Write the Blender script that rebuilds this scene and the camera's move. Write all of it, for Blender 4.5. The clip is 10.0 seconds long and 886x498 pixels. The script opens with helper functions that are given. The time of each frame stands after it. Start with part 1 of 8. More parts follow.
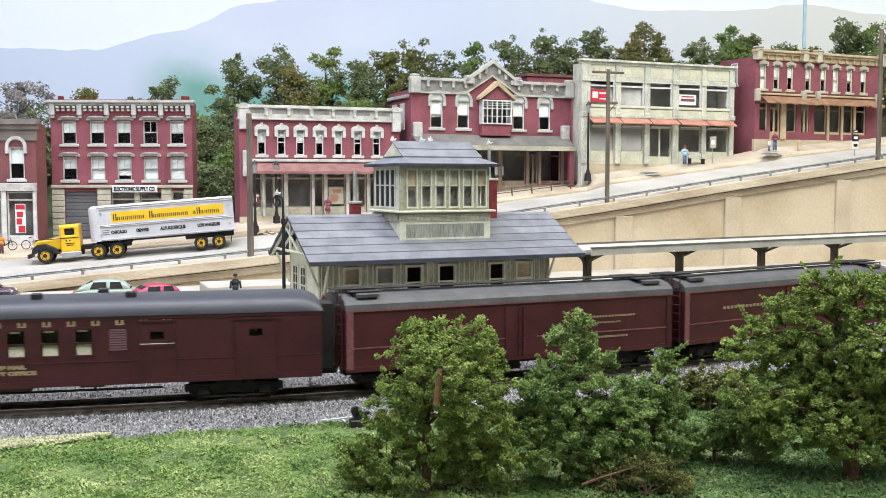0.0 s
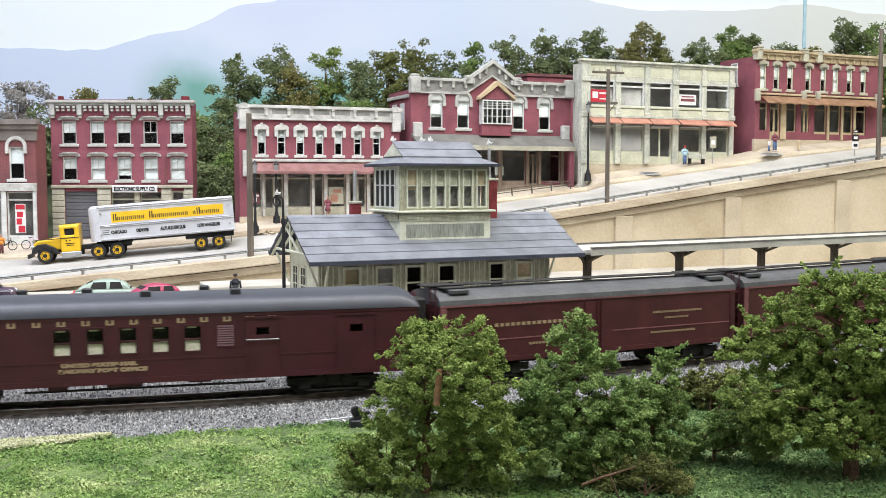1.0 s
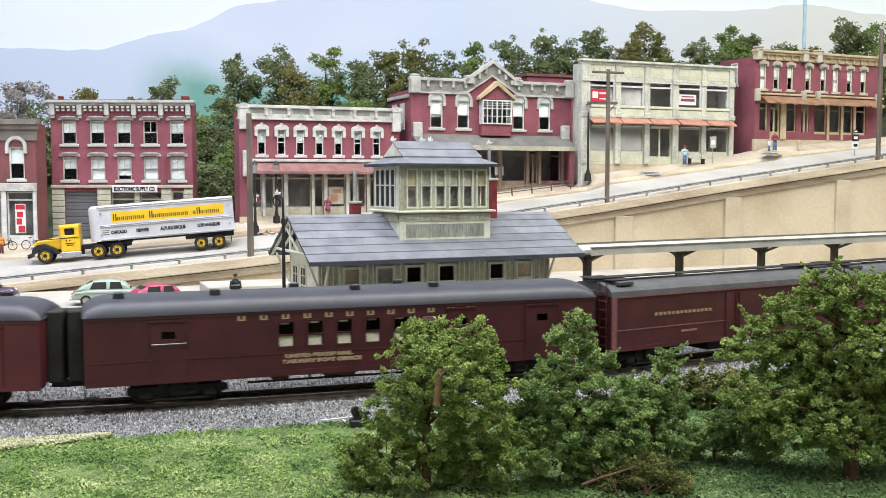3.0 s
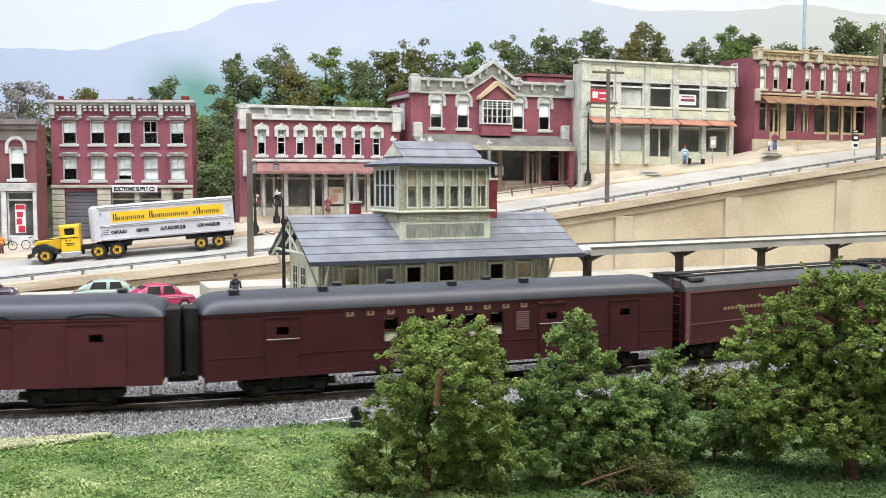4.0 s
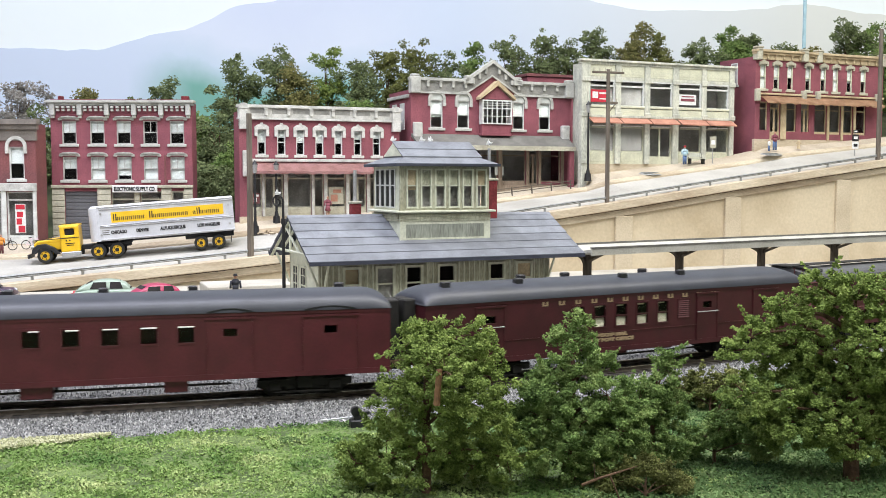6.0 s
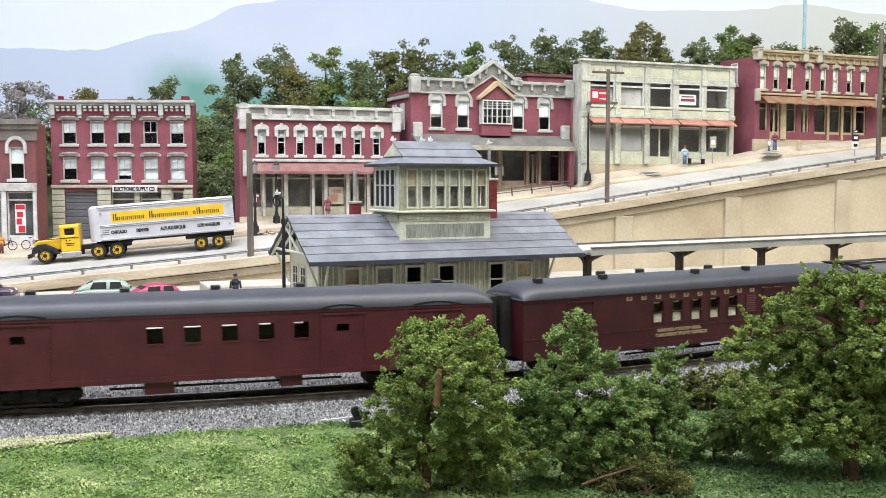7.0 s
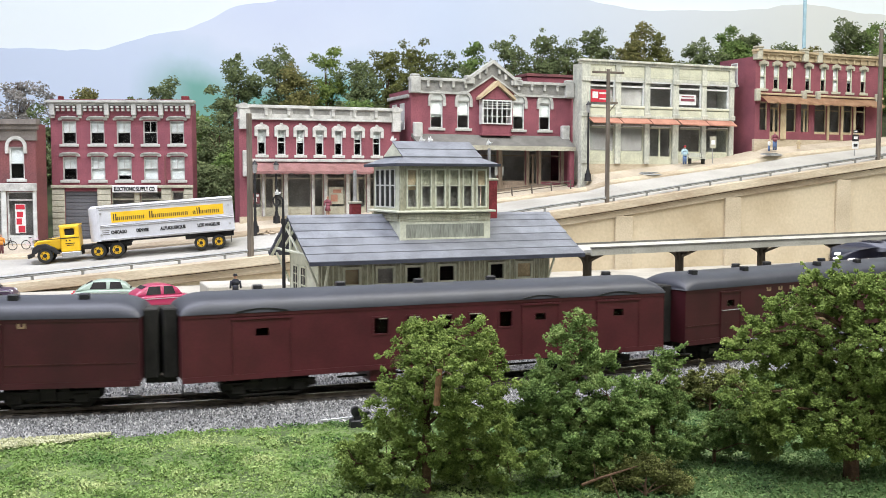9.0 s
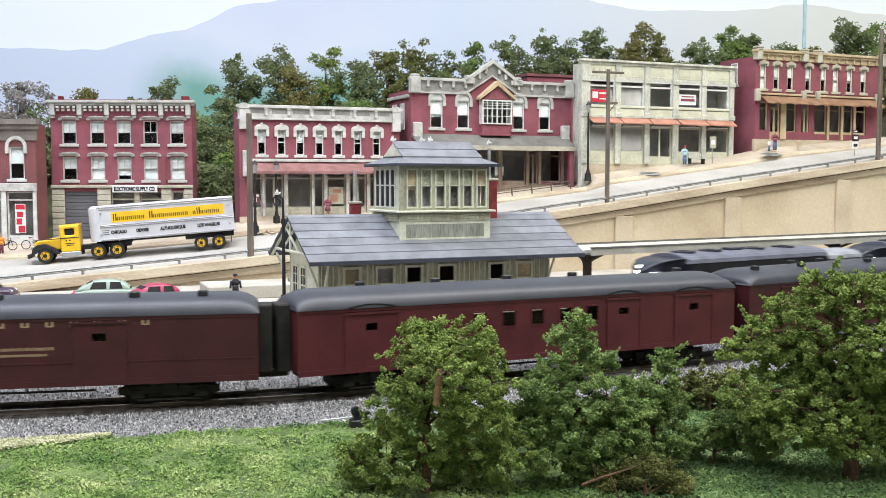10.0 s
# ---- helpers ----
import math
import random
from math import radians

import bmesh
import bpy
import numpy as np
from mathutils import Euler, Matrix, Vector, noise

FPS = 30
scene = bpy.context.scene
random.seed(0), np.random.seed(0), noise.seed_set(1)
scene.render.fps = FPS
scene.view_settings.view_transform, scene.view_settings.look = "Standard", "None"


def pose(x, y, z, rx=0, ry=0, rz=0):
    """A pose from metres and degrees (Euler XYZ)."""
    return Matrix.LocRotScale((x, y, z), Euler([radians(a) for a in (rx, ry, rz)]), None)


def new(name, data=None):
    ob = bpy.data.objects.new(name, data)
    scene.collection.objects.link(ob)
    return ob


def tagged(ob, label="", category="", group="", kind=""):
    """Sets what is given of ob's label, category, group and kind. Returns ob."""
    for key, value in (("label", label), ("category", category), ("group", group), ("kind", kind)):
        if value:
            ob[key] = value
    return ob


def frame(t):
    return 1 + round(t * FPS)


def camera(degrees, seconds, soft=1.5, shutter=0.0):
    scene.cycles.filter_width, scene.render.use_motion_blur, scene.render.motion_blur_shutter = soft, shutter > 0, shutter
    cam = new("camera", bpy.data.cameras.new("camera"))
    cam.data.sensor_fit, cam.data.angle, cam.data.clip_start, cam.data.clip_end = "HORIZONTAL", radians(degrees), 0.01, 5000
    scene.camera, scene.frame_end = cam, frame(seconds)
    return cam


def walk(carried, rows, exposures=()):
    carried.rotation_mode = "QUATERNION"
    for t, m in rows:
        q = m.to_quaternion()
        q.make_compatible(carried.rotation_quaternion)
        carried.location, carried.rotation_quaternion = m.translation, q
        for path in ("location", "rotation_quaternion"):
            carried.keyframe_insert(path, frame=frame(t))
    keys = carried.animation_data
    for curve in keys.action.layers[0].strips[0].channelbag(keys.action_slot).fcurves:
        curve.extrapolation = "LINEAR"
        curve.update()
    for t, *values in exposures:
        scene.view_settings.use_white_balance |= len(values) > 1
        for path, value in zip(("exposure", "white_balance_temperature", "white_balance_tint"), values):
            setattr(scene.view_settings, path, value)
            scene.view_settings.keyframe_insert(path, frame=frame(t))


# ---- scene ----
# A model railway town in HO scale. Sizes below are those of the prototypes, in metres, and S brings them to the model's true size.
S = 1 / 87.1


def at(x, y, z, rz=0, rx=0, ry=0):
    return pose(x * S, y * S, z * S, rx, ry, rz)


# ---- camera ----
cam = camera(47.07, 10.0, soft=0.9, shutter=0.7)
EYE = at(0, 0, 8.6, 0, 90 - 3.846)
walk(cam, [(0, EYE), (10, EYE)], [(0, 0.14, 6500, 10), (10, 0.14, 6500, 10)])

# ---- light: a room lit by fluorescent tubes on its ceiling ----
world = bpy.data.worlds.new("room_air")
scene.world = world
world.use_nodes = True
world.node_tree.nodes["Background"].inputs[0].default_value = (0.9, 0.95, 1.0, 1)
world.node_tree.nodes["Background"].inputs[1].default_value = 0.05


def tube_lamp(x, y, z, sx, sy, watts, col, tilt=0):
    data = bpy.data.lights.new("ceiling_tubes", "AREA")
    data.shape, data.size, data.size_y, data.energy, data.color = "RECTANGLE", sx * S, sy * S, watts, col
    ob = new("ceiling_tubes", data)
    ob.matrix_basis = at(x, y, z, 0, tilt)
    return ob


tube_lamp(-45, 50, 99, 105, 22, 18, (0.83, 0.85, 1.0))
tube_lamp(60, 50, 99, 105, 22, 17, (1.0, 0.98, 0.92))
tube_lamp(-45, -15, 99, 105, 22, 15, (0.85, 0.88, 1.0))
tube_lamp(60, -15, 99, 105, 22, 14, (0.97, 0.99, 0.97))


# ---- materials ----
def mat(name, col, rough=0.75, metal=0.0, vary=0.18, scale=0.6, grain=0.12, gscale=9.0, bump=0.15, spec=0.35, tone=None, stretch=(1, 1, 1), rand=0.0):
    """col: base colour. vary, scale: broad stains, per metre of the prototype. grain, gscale: fine speckle. tone: a second colour for the stains."""
    m = bpy.data.materials.new(name)
    m.use_nodes = True
    nt = m.node_tree
    bs = nt.nodes["Principled BSDF"]
    L = nt.links.new
    tc = nt.nodes.new("ShaderNodeTexCoord")
    mp = nt.nodes.new("ShaderNodeMapping")
    mp.inputs["Scale"].default_value = stretch
    L(tc.outputs["Object"], mp.inputs["Vector"])
    n1 = nt.nodes.new("ShaderNodeTexNoise")
    n1.inputs["Scale"].default_value, n1.inputs["Detail"].default_value = scale / S, 5
    n2 = nt.nodes.new("ShaderNodeTexNoise")
    n2.inputs["Scale"].default_value, n2.inputs["Detail"].default_value = gscale / S, 3
    L(mp.outputs[0], n1.inputs["Vector"])
    L(mp.outputs[0], n2.inputs["Vector"])
    ramp = nt.nodes.new("ShaderNodeValToRGB")
    c = Vector(col)
    t = Vector(tone) if tone else c * (1 - 2 * vary)
    ramp.color_ramp.elements[0].position, ramp.color_ramp.elements[0].color = 0.32, (*t, 1)
    ramp.color_ramp.elements[1].position, ramp.color_ramp.elements[1].color = 0.62, (*(c * (1 + 0.3 * vary)), 1)
    L(n1.outputs["Fac"], ramp.inputs[0])
    mr = nt.nodes.new("ShaderNodeMapRange")
    mr.inputs[1].default_value, mr.inputs[2].default_value = 0.25, 0.75
    mr.inputs[3].default_value, mr.inputs[4].default_value = 1 - 2 * grain, 1 + grain
    L(n2.outputs["Fac"], mr.inputs[0])
    val = mr.outputs[0]
    if rand:
        oi = nt.nodes.new("ShaderNodeObjectInfo")
        m3 = nt.nodes.new("ShaderNodeMapRange")
        m3.inputs[3].default_value, m3.inputs[4].default_value = 1 - rand, 1 + rand
        L(oi.outputs["Random"], m3.inputs[0])
        mu = nt.nodes.new("ShaderNodeMath")
        mu.operation = "MULTIPLY"
        L(val, mu.inputs[0])
        L(m3.outputs[0], mu.inputs[1])
        val = mu.outputs[0]
    hs = nt.nodes.new("ShaderNodeHueSaturation")
    L(ramp.outputs[0], hs.inputs["Color"])
    L(val, hs.inputs["Value"])
    L(hs.outputs[0], bs.inputs["Base Color"])
    bs.inputs["Roughness"].default_value, bs.inputs["Metallic"].default_value = rough, metal
    bs.inputs["Specular IOR Level"].default_value = spec
    if bump:
        b = nt.nodes.new("ShaderNodeBump")
        b.inputs["Strength"].default_value, b.inputs["Distance"].default_value = min(1, bump * 2), 0.05 * S
        L(n2.outputs["Fac"], b.inputs["Height"])
        L(b.outputs[0], bs.inputs["Normal"])
    return m


def island_mat(name, cols, rough=0.85, spec=0.15, scale=1.6, amp=1.7, rnd=0.42):
    """For foliage, stones and blades: each small piece takes its own colour out of a ramp, with broad patches."""
    m = bpy.data.materials.new(name)
    m.use_nodes = True
    nt = m.node_tree
    L = nt.links.new
    bs = nt.nodes["Principled BSDF"]
    ge = nt.nodes.new("ShaderNodeNewGeometry")
    tc = nt.nodes.new("ShaderNodeTexCoord")
    n1 = nt.nodes.new("ShaderNodeTexNoise")
    n1.inputs["Scale"].default_value, n1.inputs["Detail"].default_value = scale / S, 4
    L(tc.outputs["Object"], n1.inputs["Vector"])
    ad = nt.nodes.new("ShaderNodeMath")
    ad.operation = "MULTIPLY_ADD"
    ad.inputs[1].default_value = amp
    ad.inputs[2].default_value = -amp / 2
    L(n1.outputs["Fac"], ad.inputs[0])
    a2 = nt.nodes.new("ShaderNodeMath")
    a2.operation = "ADD"
    L(ad.outputs[0], a2.inputs[0])
    sc = nt.nodes.new("ShaderNodeMath")
    sc.operation = "MULTIPLY_ADD"
    sc.inputs[1].default_value, sc.inputs[2].default_value = rnd, (1 - rnd) / 2
    L(ge.outputs["Random Per Island"], sc.inputs[0])
    L(sc.outputs[0], a2.inputs[1])
    ramp = nt.nodes.new("ShaderNodeValToRGB")
    el = ramp.color_ramp.elements
    while len(el) < len(cols):
        el.new(0.5)
    for i, c in enumerate(cols):
        el[i].position, el[i].color = i / (len(cols) - 1), (*c, 1)
    L(a2.outputs[0], ramp.inputs[0])
    L(ramp.outputs[0], bs.inputs["Base Color"])
    bs.inputs["Roughness"].default_value, bs.inputs["Specular IOR Level"].default_value = rough, spec
    return m


def glow(name, col, strength):
    m = bpy.data.materials.new(name)
    m.use_nodes = True
    bs = m.node_tree.nodes["Principled BSDF"]
    bs.inputs["Base Color"].default_value = (*col, 1)
    bs.inputs["Emission Color"].default_value = (*col, 1)
    bs.inputs["Emission Strength"].default_value = strength
    return m


def glass(name, tint=(0.93, 0.95, 0.95)):
    m = bpy.data.materials.new(name)
    m.use_nodes = True
    bs = m.node_tree.nodes["Principled BSDF"]
    bs.inputs["Base Color"].default_value = (*tint, 1)
    bs.inputs["Roughness"].default_value = 0.08
    bs.inputs["Transmission Weight"].default_value = 1.0
    bs.inputs["IOR"].default_value = 1.2
    return m


M = dict(
    brick=mat("red_brick_paint", (0.262, 0.082, 0.101), 0.85, vary=0.16, scale=0.5, grain=0.16, gscale=9, tone=(0.19, 0.060, 0.078)),
    brick_old=mat("dull_brick_paint", (0.21, 0.075, 0.075), 0.85, vary=0.2, scale=0.4, grain=0.2, gscale=8, tone=(0.14, 0.06, 0.065)),
    trim=mat("cream_white_trim", (0.57, 0.565, 0.53), 0.7, vary=0.14, scale=1.4, grain=0.12, gscale=10, tone=(0.38, 0.375, 0.345)),
    trim_grey=mat("weathered_grey_trim", (0.46, 0.46, 0.425), 0.75, vary=0.16, scale=1.2, grain=0.12, tone=(0.32, 0.32, 0.295)),
    # trim darkened to paint the shading of cornice panels and friezes
    panel_shade=mat("painted_panel_shade", (0.27, 0.265, 0.245), 0.8, vary=0.15, scale=1.5),
    stone=mat("weathered_buff_stone", (0.48, 0.46, 0.36), 0.85, vary=0.16, scale=0.7, grain=0.14, tone=(0.34, 0.32, 0.25)),
    tan=mat("tan_paint", (0.52, 0.42, 0.27), 0.8, vary=0.16, scale=0.8, tone=(0.40, 0.31, 0.19)),
    grey=mat("grey_green_cast_iron_paint", (0.57, 0.57, 0.48), 0.75, vary=0.2, scale=1.1, grain=0.16, tone=(0.41, 0.42, 0.365), stretch=(1, 1, 0.45)),
    cream=mat("pale_cream_panel", (0.60, 0.60, 0.46), 0.75, vary=0.15, scale=0.6, tone=(0.47, 0.47, 0.36)),
    blind=mat("white_window_blind", (0.58, 0.60, 0.57), 0.8, vary=0.08, scale=1.2, grain=0.04, bump=0),
    # dark and dim put the shade inside rooms into the colour
    dark=mat("painted_interior_dark", (0.028, 0.026, 0.026), 0.9, vary=0.3),
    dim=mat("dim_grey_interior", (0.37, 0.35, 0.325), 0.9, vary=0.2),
    shop_wood=mat("brown_shopfront_wood", (0.30, 0.235, 0.18), 0.85, vary=0.2, scale=1.2, tone=(0.2, 0.15, 0.11), stretch=(1, 1, 0.3)),
    frost=mat("grey_window_paper", (0.36, 0.345, 0.32), 0.9, vary=0.12, scale=0.8),
    sash=mat("white_sash_paint", (0.63, 0.64, 0.61), 0.6, vary=0.1, scale=1.5, grain=0.06),
    awning_pink=mat("faded_pink_awning_paper", (0.50, 0.28, 0.265), 0.9, vary=0.14, scale=1.2, tone=(0.40, 0.215, 0.20)),
    awning_rust=mat("rust_awning", (0.44, 0.22, 0.155), 0.9, vary=0.16, scale=1.0, tone=(0.34, 0.16, 0.11)),
    awning_tan=mat("torn_tan_awning_paper", (0.50, 0.32, 0.20), 0.9, vary=0.2, scale=1.0, tone=(0.38, 0.22, 0.13)),
    porch=mat("grey_tar_porch_roof", (0.165, 0.16, 0.145), 0.9, vary=0.16, scale=0.8),
    tar=mat("black_tar_roof", (0.07, 0.07, 0.07), 0.9, vary=0.2),
    road=mat("pale_worn_road", (0.44, 0.425, 0.39), 0.9, vary=0.12, scale=0.25, grain=0.05, gscale=5, tone=(0.36, 0.345, 0.31), bump=0.2),
    walk_=mat("buff_concrete_pavement", (0.50, 0.435, 0.34), 0.9, vary=0.14, scale=0.3, grain=0.1, tone=(0.37, 0.315, 0.24), bump=0.25),
    concrete=mat("buff_retaining_concrete", (0.57, 0.485, 0.35), 0.88, vary=0.12, scale=0.16, grain=0.05, gscale=4, tone=(0.44, 0.355, 0.235), bump=0.15),
    coping=mat("pale_coping_concrete", (0.55, 0.475, 0.355), 0.88, vary=0.2, scale=0.5, grain=0.12, tone=(0.37, 0.29, 0.20), stretch=(0.35, 0.35, 2.2)),
    pilaster=mat("pale_pilaster_concrete", (0.57, 0.49, 0.365), 0.88, vary=0.14, scale=0.25, grain=0.08, tone=(0.46, 0.385, 0.275)),
    canopy=mat("dusty_cream_canopy_paint", (0.45, 0.44, 0.39), 0.8, vary=0.14, scale=0.5, tone=(0.36, 0.35, 0.30), grain=0.1),
    lot=mat("pale_lot_concrete", (0.45, 0.425, 0.37), 0.9, vary=0.15, scale=0.3, grain=0.08, tone=(0.36, 0.335, 0.29)),
    slate=mat("blue_grey_slate_paper", (0.195, 0.205, 0.228), 0.55, vary=0.22, scale=0.9, grain=0.16, gscale=16, tone=(0.14, 0.146, 0.165), rand=0.12),
    slate_dark=mat("dark_roof_edge", (0.05, 0.055, 0.075), 0.7),
    sage=mat("sage_cream_board_paint", (0.47, 0.47, 0.35), 0.75, vary=0.2, scale=1.6, grain=0.2, gscale=14, tone=(0.29, 0.275, 0.19), stretch=(1, 1, 0.25)),
    sage_lt=mat("pale_cream_trim_paint", (0.64, 0.65, 0.52), 0.7, vary=0.14, scale=1.2, grain=0.08, tone=(0.50, 0.51, 0.40)),
    sage_dk=mat("grey_green_panel", (0.33, 0.345, 0.29), 0.8, vary=0.16, scale=1.2, grain=0.2, gscale=14, stretch=(1, 1, 0.15)),
    chimney=mat("chimney_brick", (0.24, 0.04, 0.045), 0.9, vary=0.2, scale=1.5, grain=0.2),
    black=mat("black_iron", (0.018, 0.018, 0.02), 0.5, vary=0.2, scale=1.5, spec=0.4),
    under=mat("dusty_black_underframe", (0.022, 0.02, 0.018), 0.85, vary=0.2, scale=1.5),
    rail=mat("dark_weathered_rail", (0.12, 0.10, 0.08), 0.5, 0.5, vary=0.2, scale=2, tone=(0.07, 0.055, 0.045)),
    railtop=mat("polished_railhead", (0.55, 0.53, 0.48), 0.25, 1.0, vary=0.08, scale=2, bump=0),
    tie=mat("creosoted_tie", (0.085, 0.072, 0.06), 0.9, vary=0.2, scale=2, rand=0.3),
    pole=mat("grey_brown_pole_wood", (0.15, 0.125, 0.10), 0.85, vary=0.2, scale=2, stretch=(1, 1, 0.15)),
    guard=mat("galvanised_rail", (0.34, 0.35, 0.34), 0.5, 0.4, vary=0.15, scale=1.5),
    tuscan=mat("dark_tuscan_red_paint", (0.054, 0.0085, 0.0125), 0.5, vary=0.16, scale=0.7, grain=0.08, gscale=10, bump=0.04, spec=0.4),
    maroon=mat("bright_maroon_paint", (0.088, 0.0165, 0.022), 0.45, vary=0.13, scale=0.7, grain=0.08, gscale=10, bump=0.04, spec=0.4),
    boxred=mat("brown_red_car_paint", (0.066, 0.015, 0.017), 0.5, vary=0.16, scale=0.7, grain=0.08, bump=0.04),
    carroof=mat("black_car_roof", (0.031, 0.033, 0.044), 0.47, vary=0.12, scale=0.8, grain=0.06, bump=0.03, spec=0.5),
    boxroof=mat("dusty_grey_car_roof", (0.075, 0.075, 0.078), 0.55, vary=0.15, scale=0.8, bump=0.05),
    gold=mat("dull_gold_lettering", (0.33, 0.235, 0.14), 0.6, vary=0.1, bump=0),
    # cream that stands for light in the mail car windows
    lit=mat("cream_window_light", (0.52, 0.48, 0.36), 0.7, vary=0.1, bump=0),
    yellow=mat("yellow_truck_paint", (0.78, 0.48, 0.02), 0.35, vary=0.06, scale=1, grain=0.04, bump=0.02, spec=0.5),
    silver=mat("silver_trailer_panel", (0.66, 0.67, 0.71), 0.4, 0.2, vary=0.1, scale=0.5, grain=0.05, bump=0.03),
    rubber=mat("black_rubber", (0.02, 0.02, 0.02), 0.8, vary=0.2),
    glass=glass("window_glass"),
    # opaque pane, coloured as the dark room behind it
    dark_glass=mat("dark_glazing", (0.03, 0.032, 0.03), 0.55, vary=0.2, bump=0, spec=0.12),
    steel=mat("light_steel", (0.5, 0.5, 0.5), 0.35, 0.7, vary=0.1),
    white=mat("white_paint", (0.78, 0.78, 0.76), 0.6, vary=0.06, bump=0),
    red=mat("red_paint", (0.55, 0.03, 0.05), 0.6, vary=0.08, bump=0),
    loco=mat("dark_blue_black_loco_paint", (0.018, 0.019, 0.034), 0.35, vary=0.15, scale=0.7, bump=0.03, spec=0.5),
    locoroof=mat("dusty_blue_grey_roof", (0.12, 0.125, 0.16), 0.5, vary=0.15, scale=0.7, bump=0.03),
    bark=mat("brown_bark", (0.13, 0.075, 0.045), 0.95, vary=0.25, scale=3, gscale=20, bump=0.4),
    wood=mat("pale_cut_wood", (0.24, 0.125, 0.065), 0.9, vary=0.2, scale=3),
    locorear=mat("dusty_grey_hood", (0.25, 0.26, 0.29), 0.55, vary=0.15, scale=0.8, bump=0.03),
    lamp=glow("lit_headlight", (1.0, 0.95, 0.85), 4.0),
    hill=None,
)
M["leaf"] = island_mat("green_foam_leaves", [(0.054, 0.082, 0.020), (0.120, 0.170, 0.040), (0.195, 0.258, 0.066), (0.295, 0.36, 0.11)])
M["leaf_cool"] = island_mat("blue_green_leaves", [(0.045, 0.078, 0.022), (0.098, 0.157, 0.044), (0.162, 0.23, 0.069), (0.26, 0.33, 0.115)])
M["leaf_olive"] = island_mat("olive_leaves", [(0.050, 0.055, 0.018), (0.095, 0.105, 0.032), (0.15, 0.16, 0.05), (0.23, 0.23, 0.085)])
M["leaf_grey"] = island_mat("grey_mauve_leaves", [(0.13, 0.122, 0.11), (0.22, 0.205, 0.185), (0.31, 0.29, 0.265), (0.42, 0.395, 0.37)])
M["leaf_far"] = island_mat("hillside_leaves", [(0.050, 0.068, 0.032), (0.100, 0.128, 0.056), (0.16, 0.195, 0.085), (0.24, 0.275, 0.13)])
M["leaf_gold"] = island_mat("yellow_olive_leaves", [(0.06, 0.06, 0.02), (0.12, 0.12, 0.04), (0.2, 0.19, 0.07), (0.3, 0.27, 0.11)])
M["stones"] = island_mat("grey_ballast_stones", [(0.05, 0.05, 0.052), (0.16, 0.16, 0.16), (0.28, 0.275, 0.275), (0.52, 0.51, 0.50)], 0.85, 0.2, 0.9, 0.7, 1.0)
M["grass"] = island_mat("green_grass_tufts", [(0.078, 0.145, 0.040), (0.14, 0.225, 0.062), (0.215, 0.30, 0.098), (0.34, 0.39, 0.17)], scale=0.5, amp=2.4)
# darker copy of the grass ramp, with the shade of the trees in it
M["moss"] = island_mat("deep_green_shaded_cover", [(0.035, 0.070, 0.026), (0.070, 0.125, 0.042), (0.11, 0.175, 0.062), (0.18, 0.25, 0.10)], scale=0.5, amp=2.0)
M["dry_grass"] = island_mat("pale_dry_grass", [(0.33, 0.34, 0.18), (0.47, 0.47, 0.29), (0.60, 0.58, 0.42)])


# ---- mesh helpers, in prototype metres ----
def box(bm, x0, x1, y0, y1, z0, z1):
    v = [bm.verts.new(p) for p in ((x0, y0, z0), (x1, y0, z0), (x1, y1, z0), (x0, y1, z0), (x0, y0, z1), (x1, y0, z1), (x1, y1, z1), (x0, y1, z1))]
    for f in ((3, 2, 1, 0), (4, 5, 6, 7), (0, 1, 5, 4), (1, 2, 6, 5), (2, 3, 7, 6), (3, 0, 4, 7)):
        bm.faces.new([v[i] for i in f])
    return bm


def boxes(*rows):
    bm = bmesh.new()
    for r in rows:
        box(bm, *r)
    return bm


def bev(bm, w, seg=1):
    bmesh.ops.bevel(bm, geom=list(bm.edges), offset=w, segments=seg, affect="EDGES", profile=0.5, clamp_overlap=True)
    return bm


def prism(bm, pts, y0, y1, axis="y"):
    """A polygon of (a, z) pushed from y0 to y1; axis y: a is x; axis x: a is y."""
    def p(a, z, d):
        return (a, d, z) if axis == "y" else (d, a, z)
    f = [bm.verts.new(p(a, z, y0)) for a, z in pts]
    b = [bm.verts.new(p(a, z, y1)) for a, z in pts]
    n = len(pts)
    bm.faces.new(f)
    bm.faces.new(b[::-1])
    for i in range(n):
        bm.faces.new((f[i], b[i], b[(i + 1) % n], f[(i + 1) % n]))
    bmesh.ops.recalc_face_normals(bm, faces=bm.faces)
    return bm


def rod(bm, a, b, r0, r1=None, n=8):
    a, b = Vector(a), Vector(b)
    r1 = r0 if r1 is None else r1
    d = (b - a).normalized()
    u = d.orthogonal().normalized()
    w = d.cross(u)
    A, B = [], []
    for i in range(n):
        k = u * math.cos(2 * math.pi * i / n) + w * math.sin(2 * math.pi * i / n)
        A.append(bm.verts.new(a + k * r0))
        B.append(bm.verts.new(b + k * r1))
    bm.faces.new(A[::-1])
    bm.faces.new(B)
    for i in range(n):
        bm.faces.new((A[i], A[(i + 1) % n], B[(i + 1) % n], B[i]))
    return bm


def rods(*rows):
    bm = bmesh.new()
    for r in rows:
        rod(bm, *r)
    return bm


def mesh_of(name, bm, m):
    bmesh.ops.scale(bm, vec=(S, S, S), verts=bm.verts)
    me = bpy.data.meshes.new(name)
    bm.to_mesh(me)
    bm.free()
    me.materials.append(m)
    return me


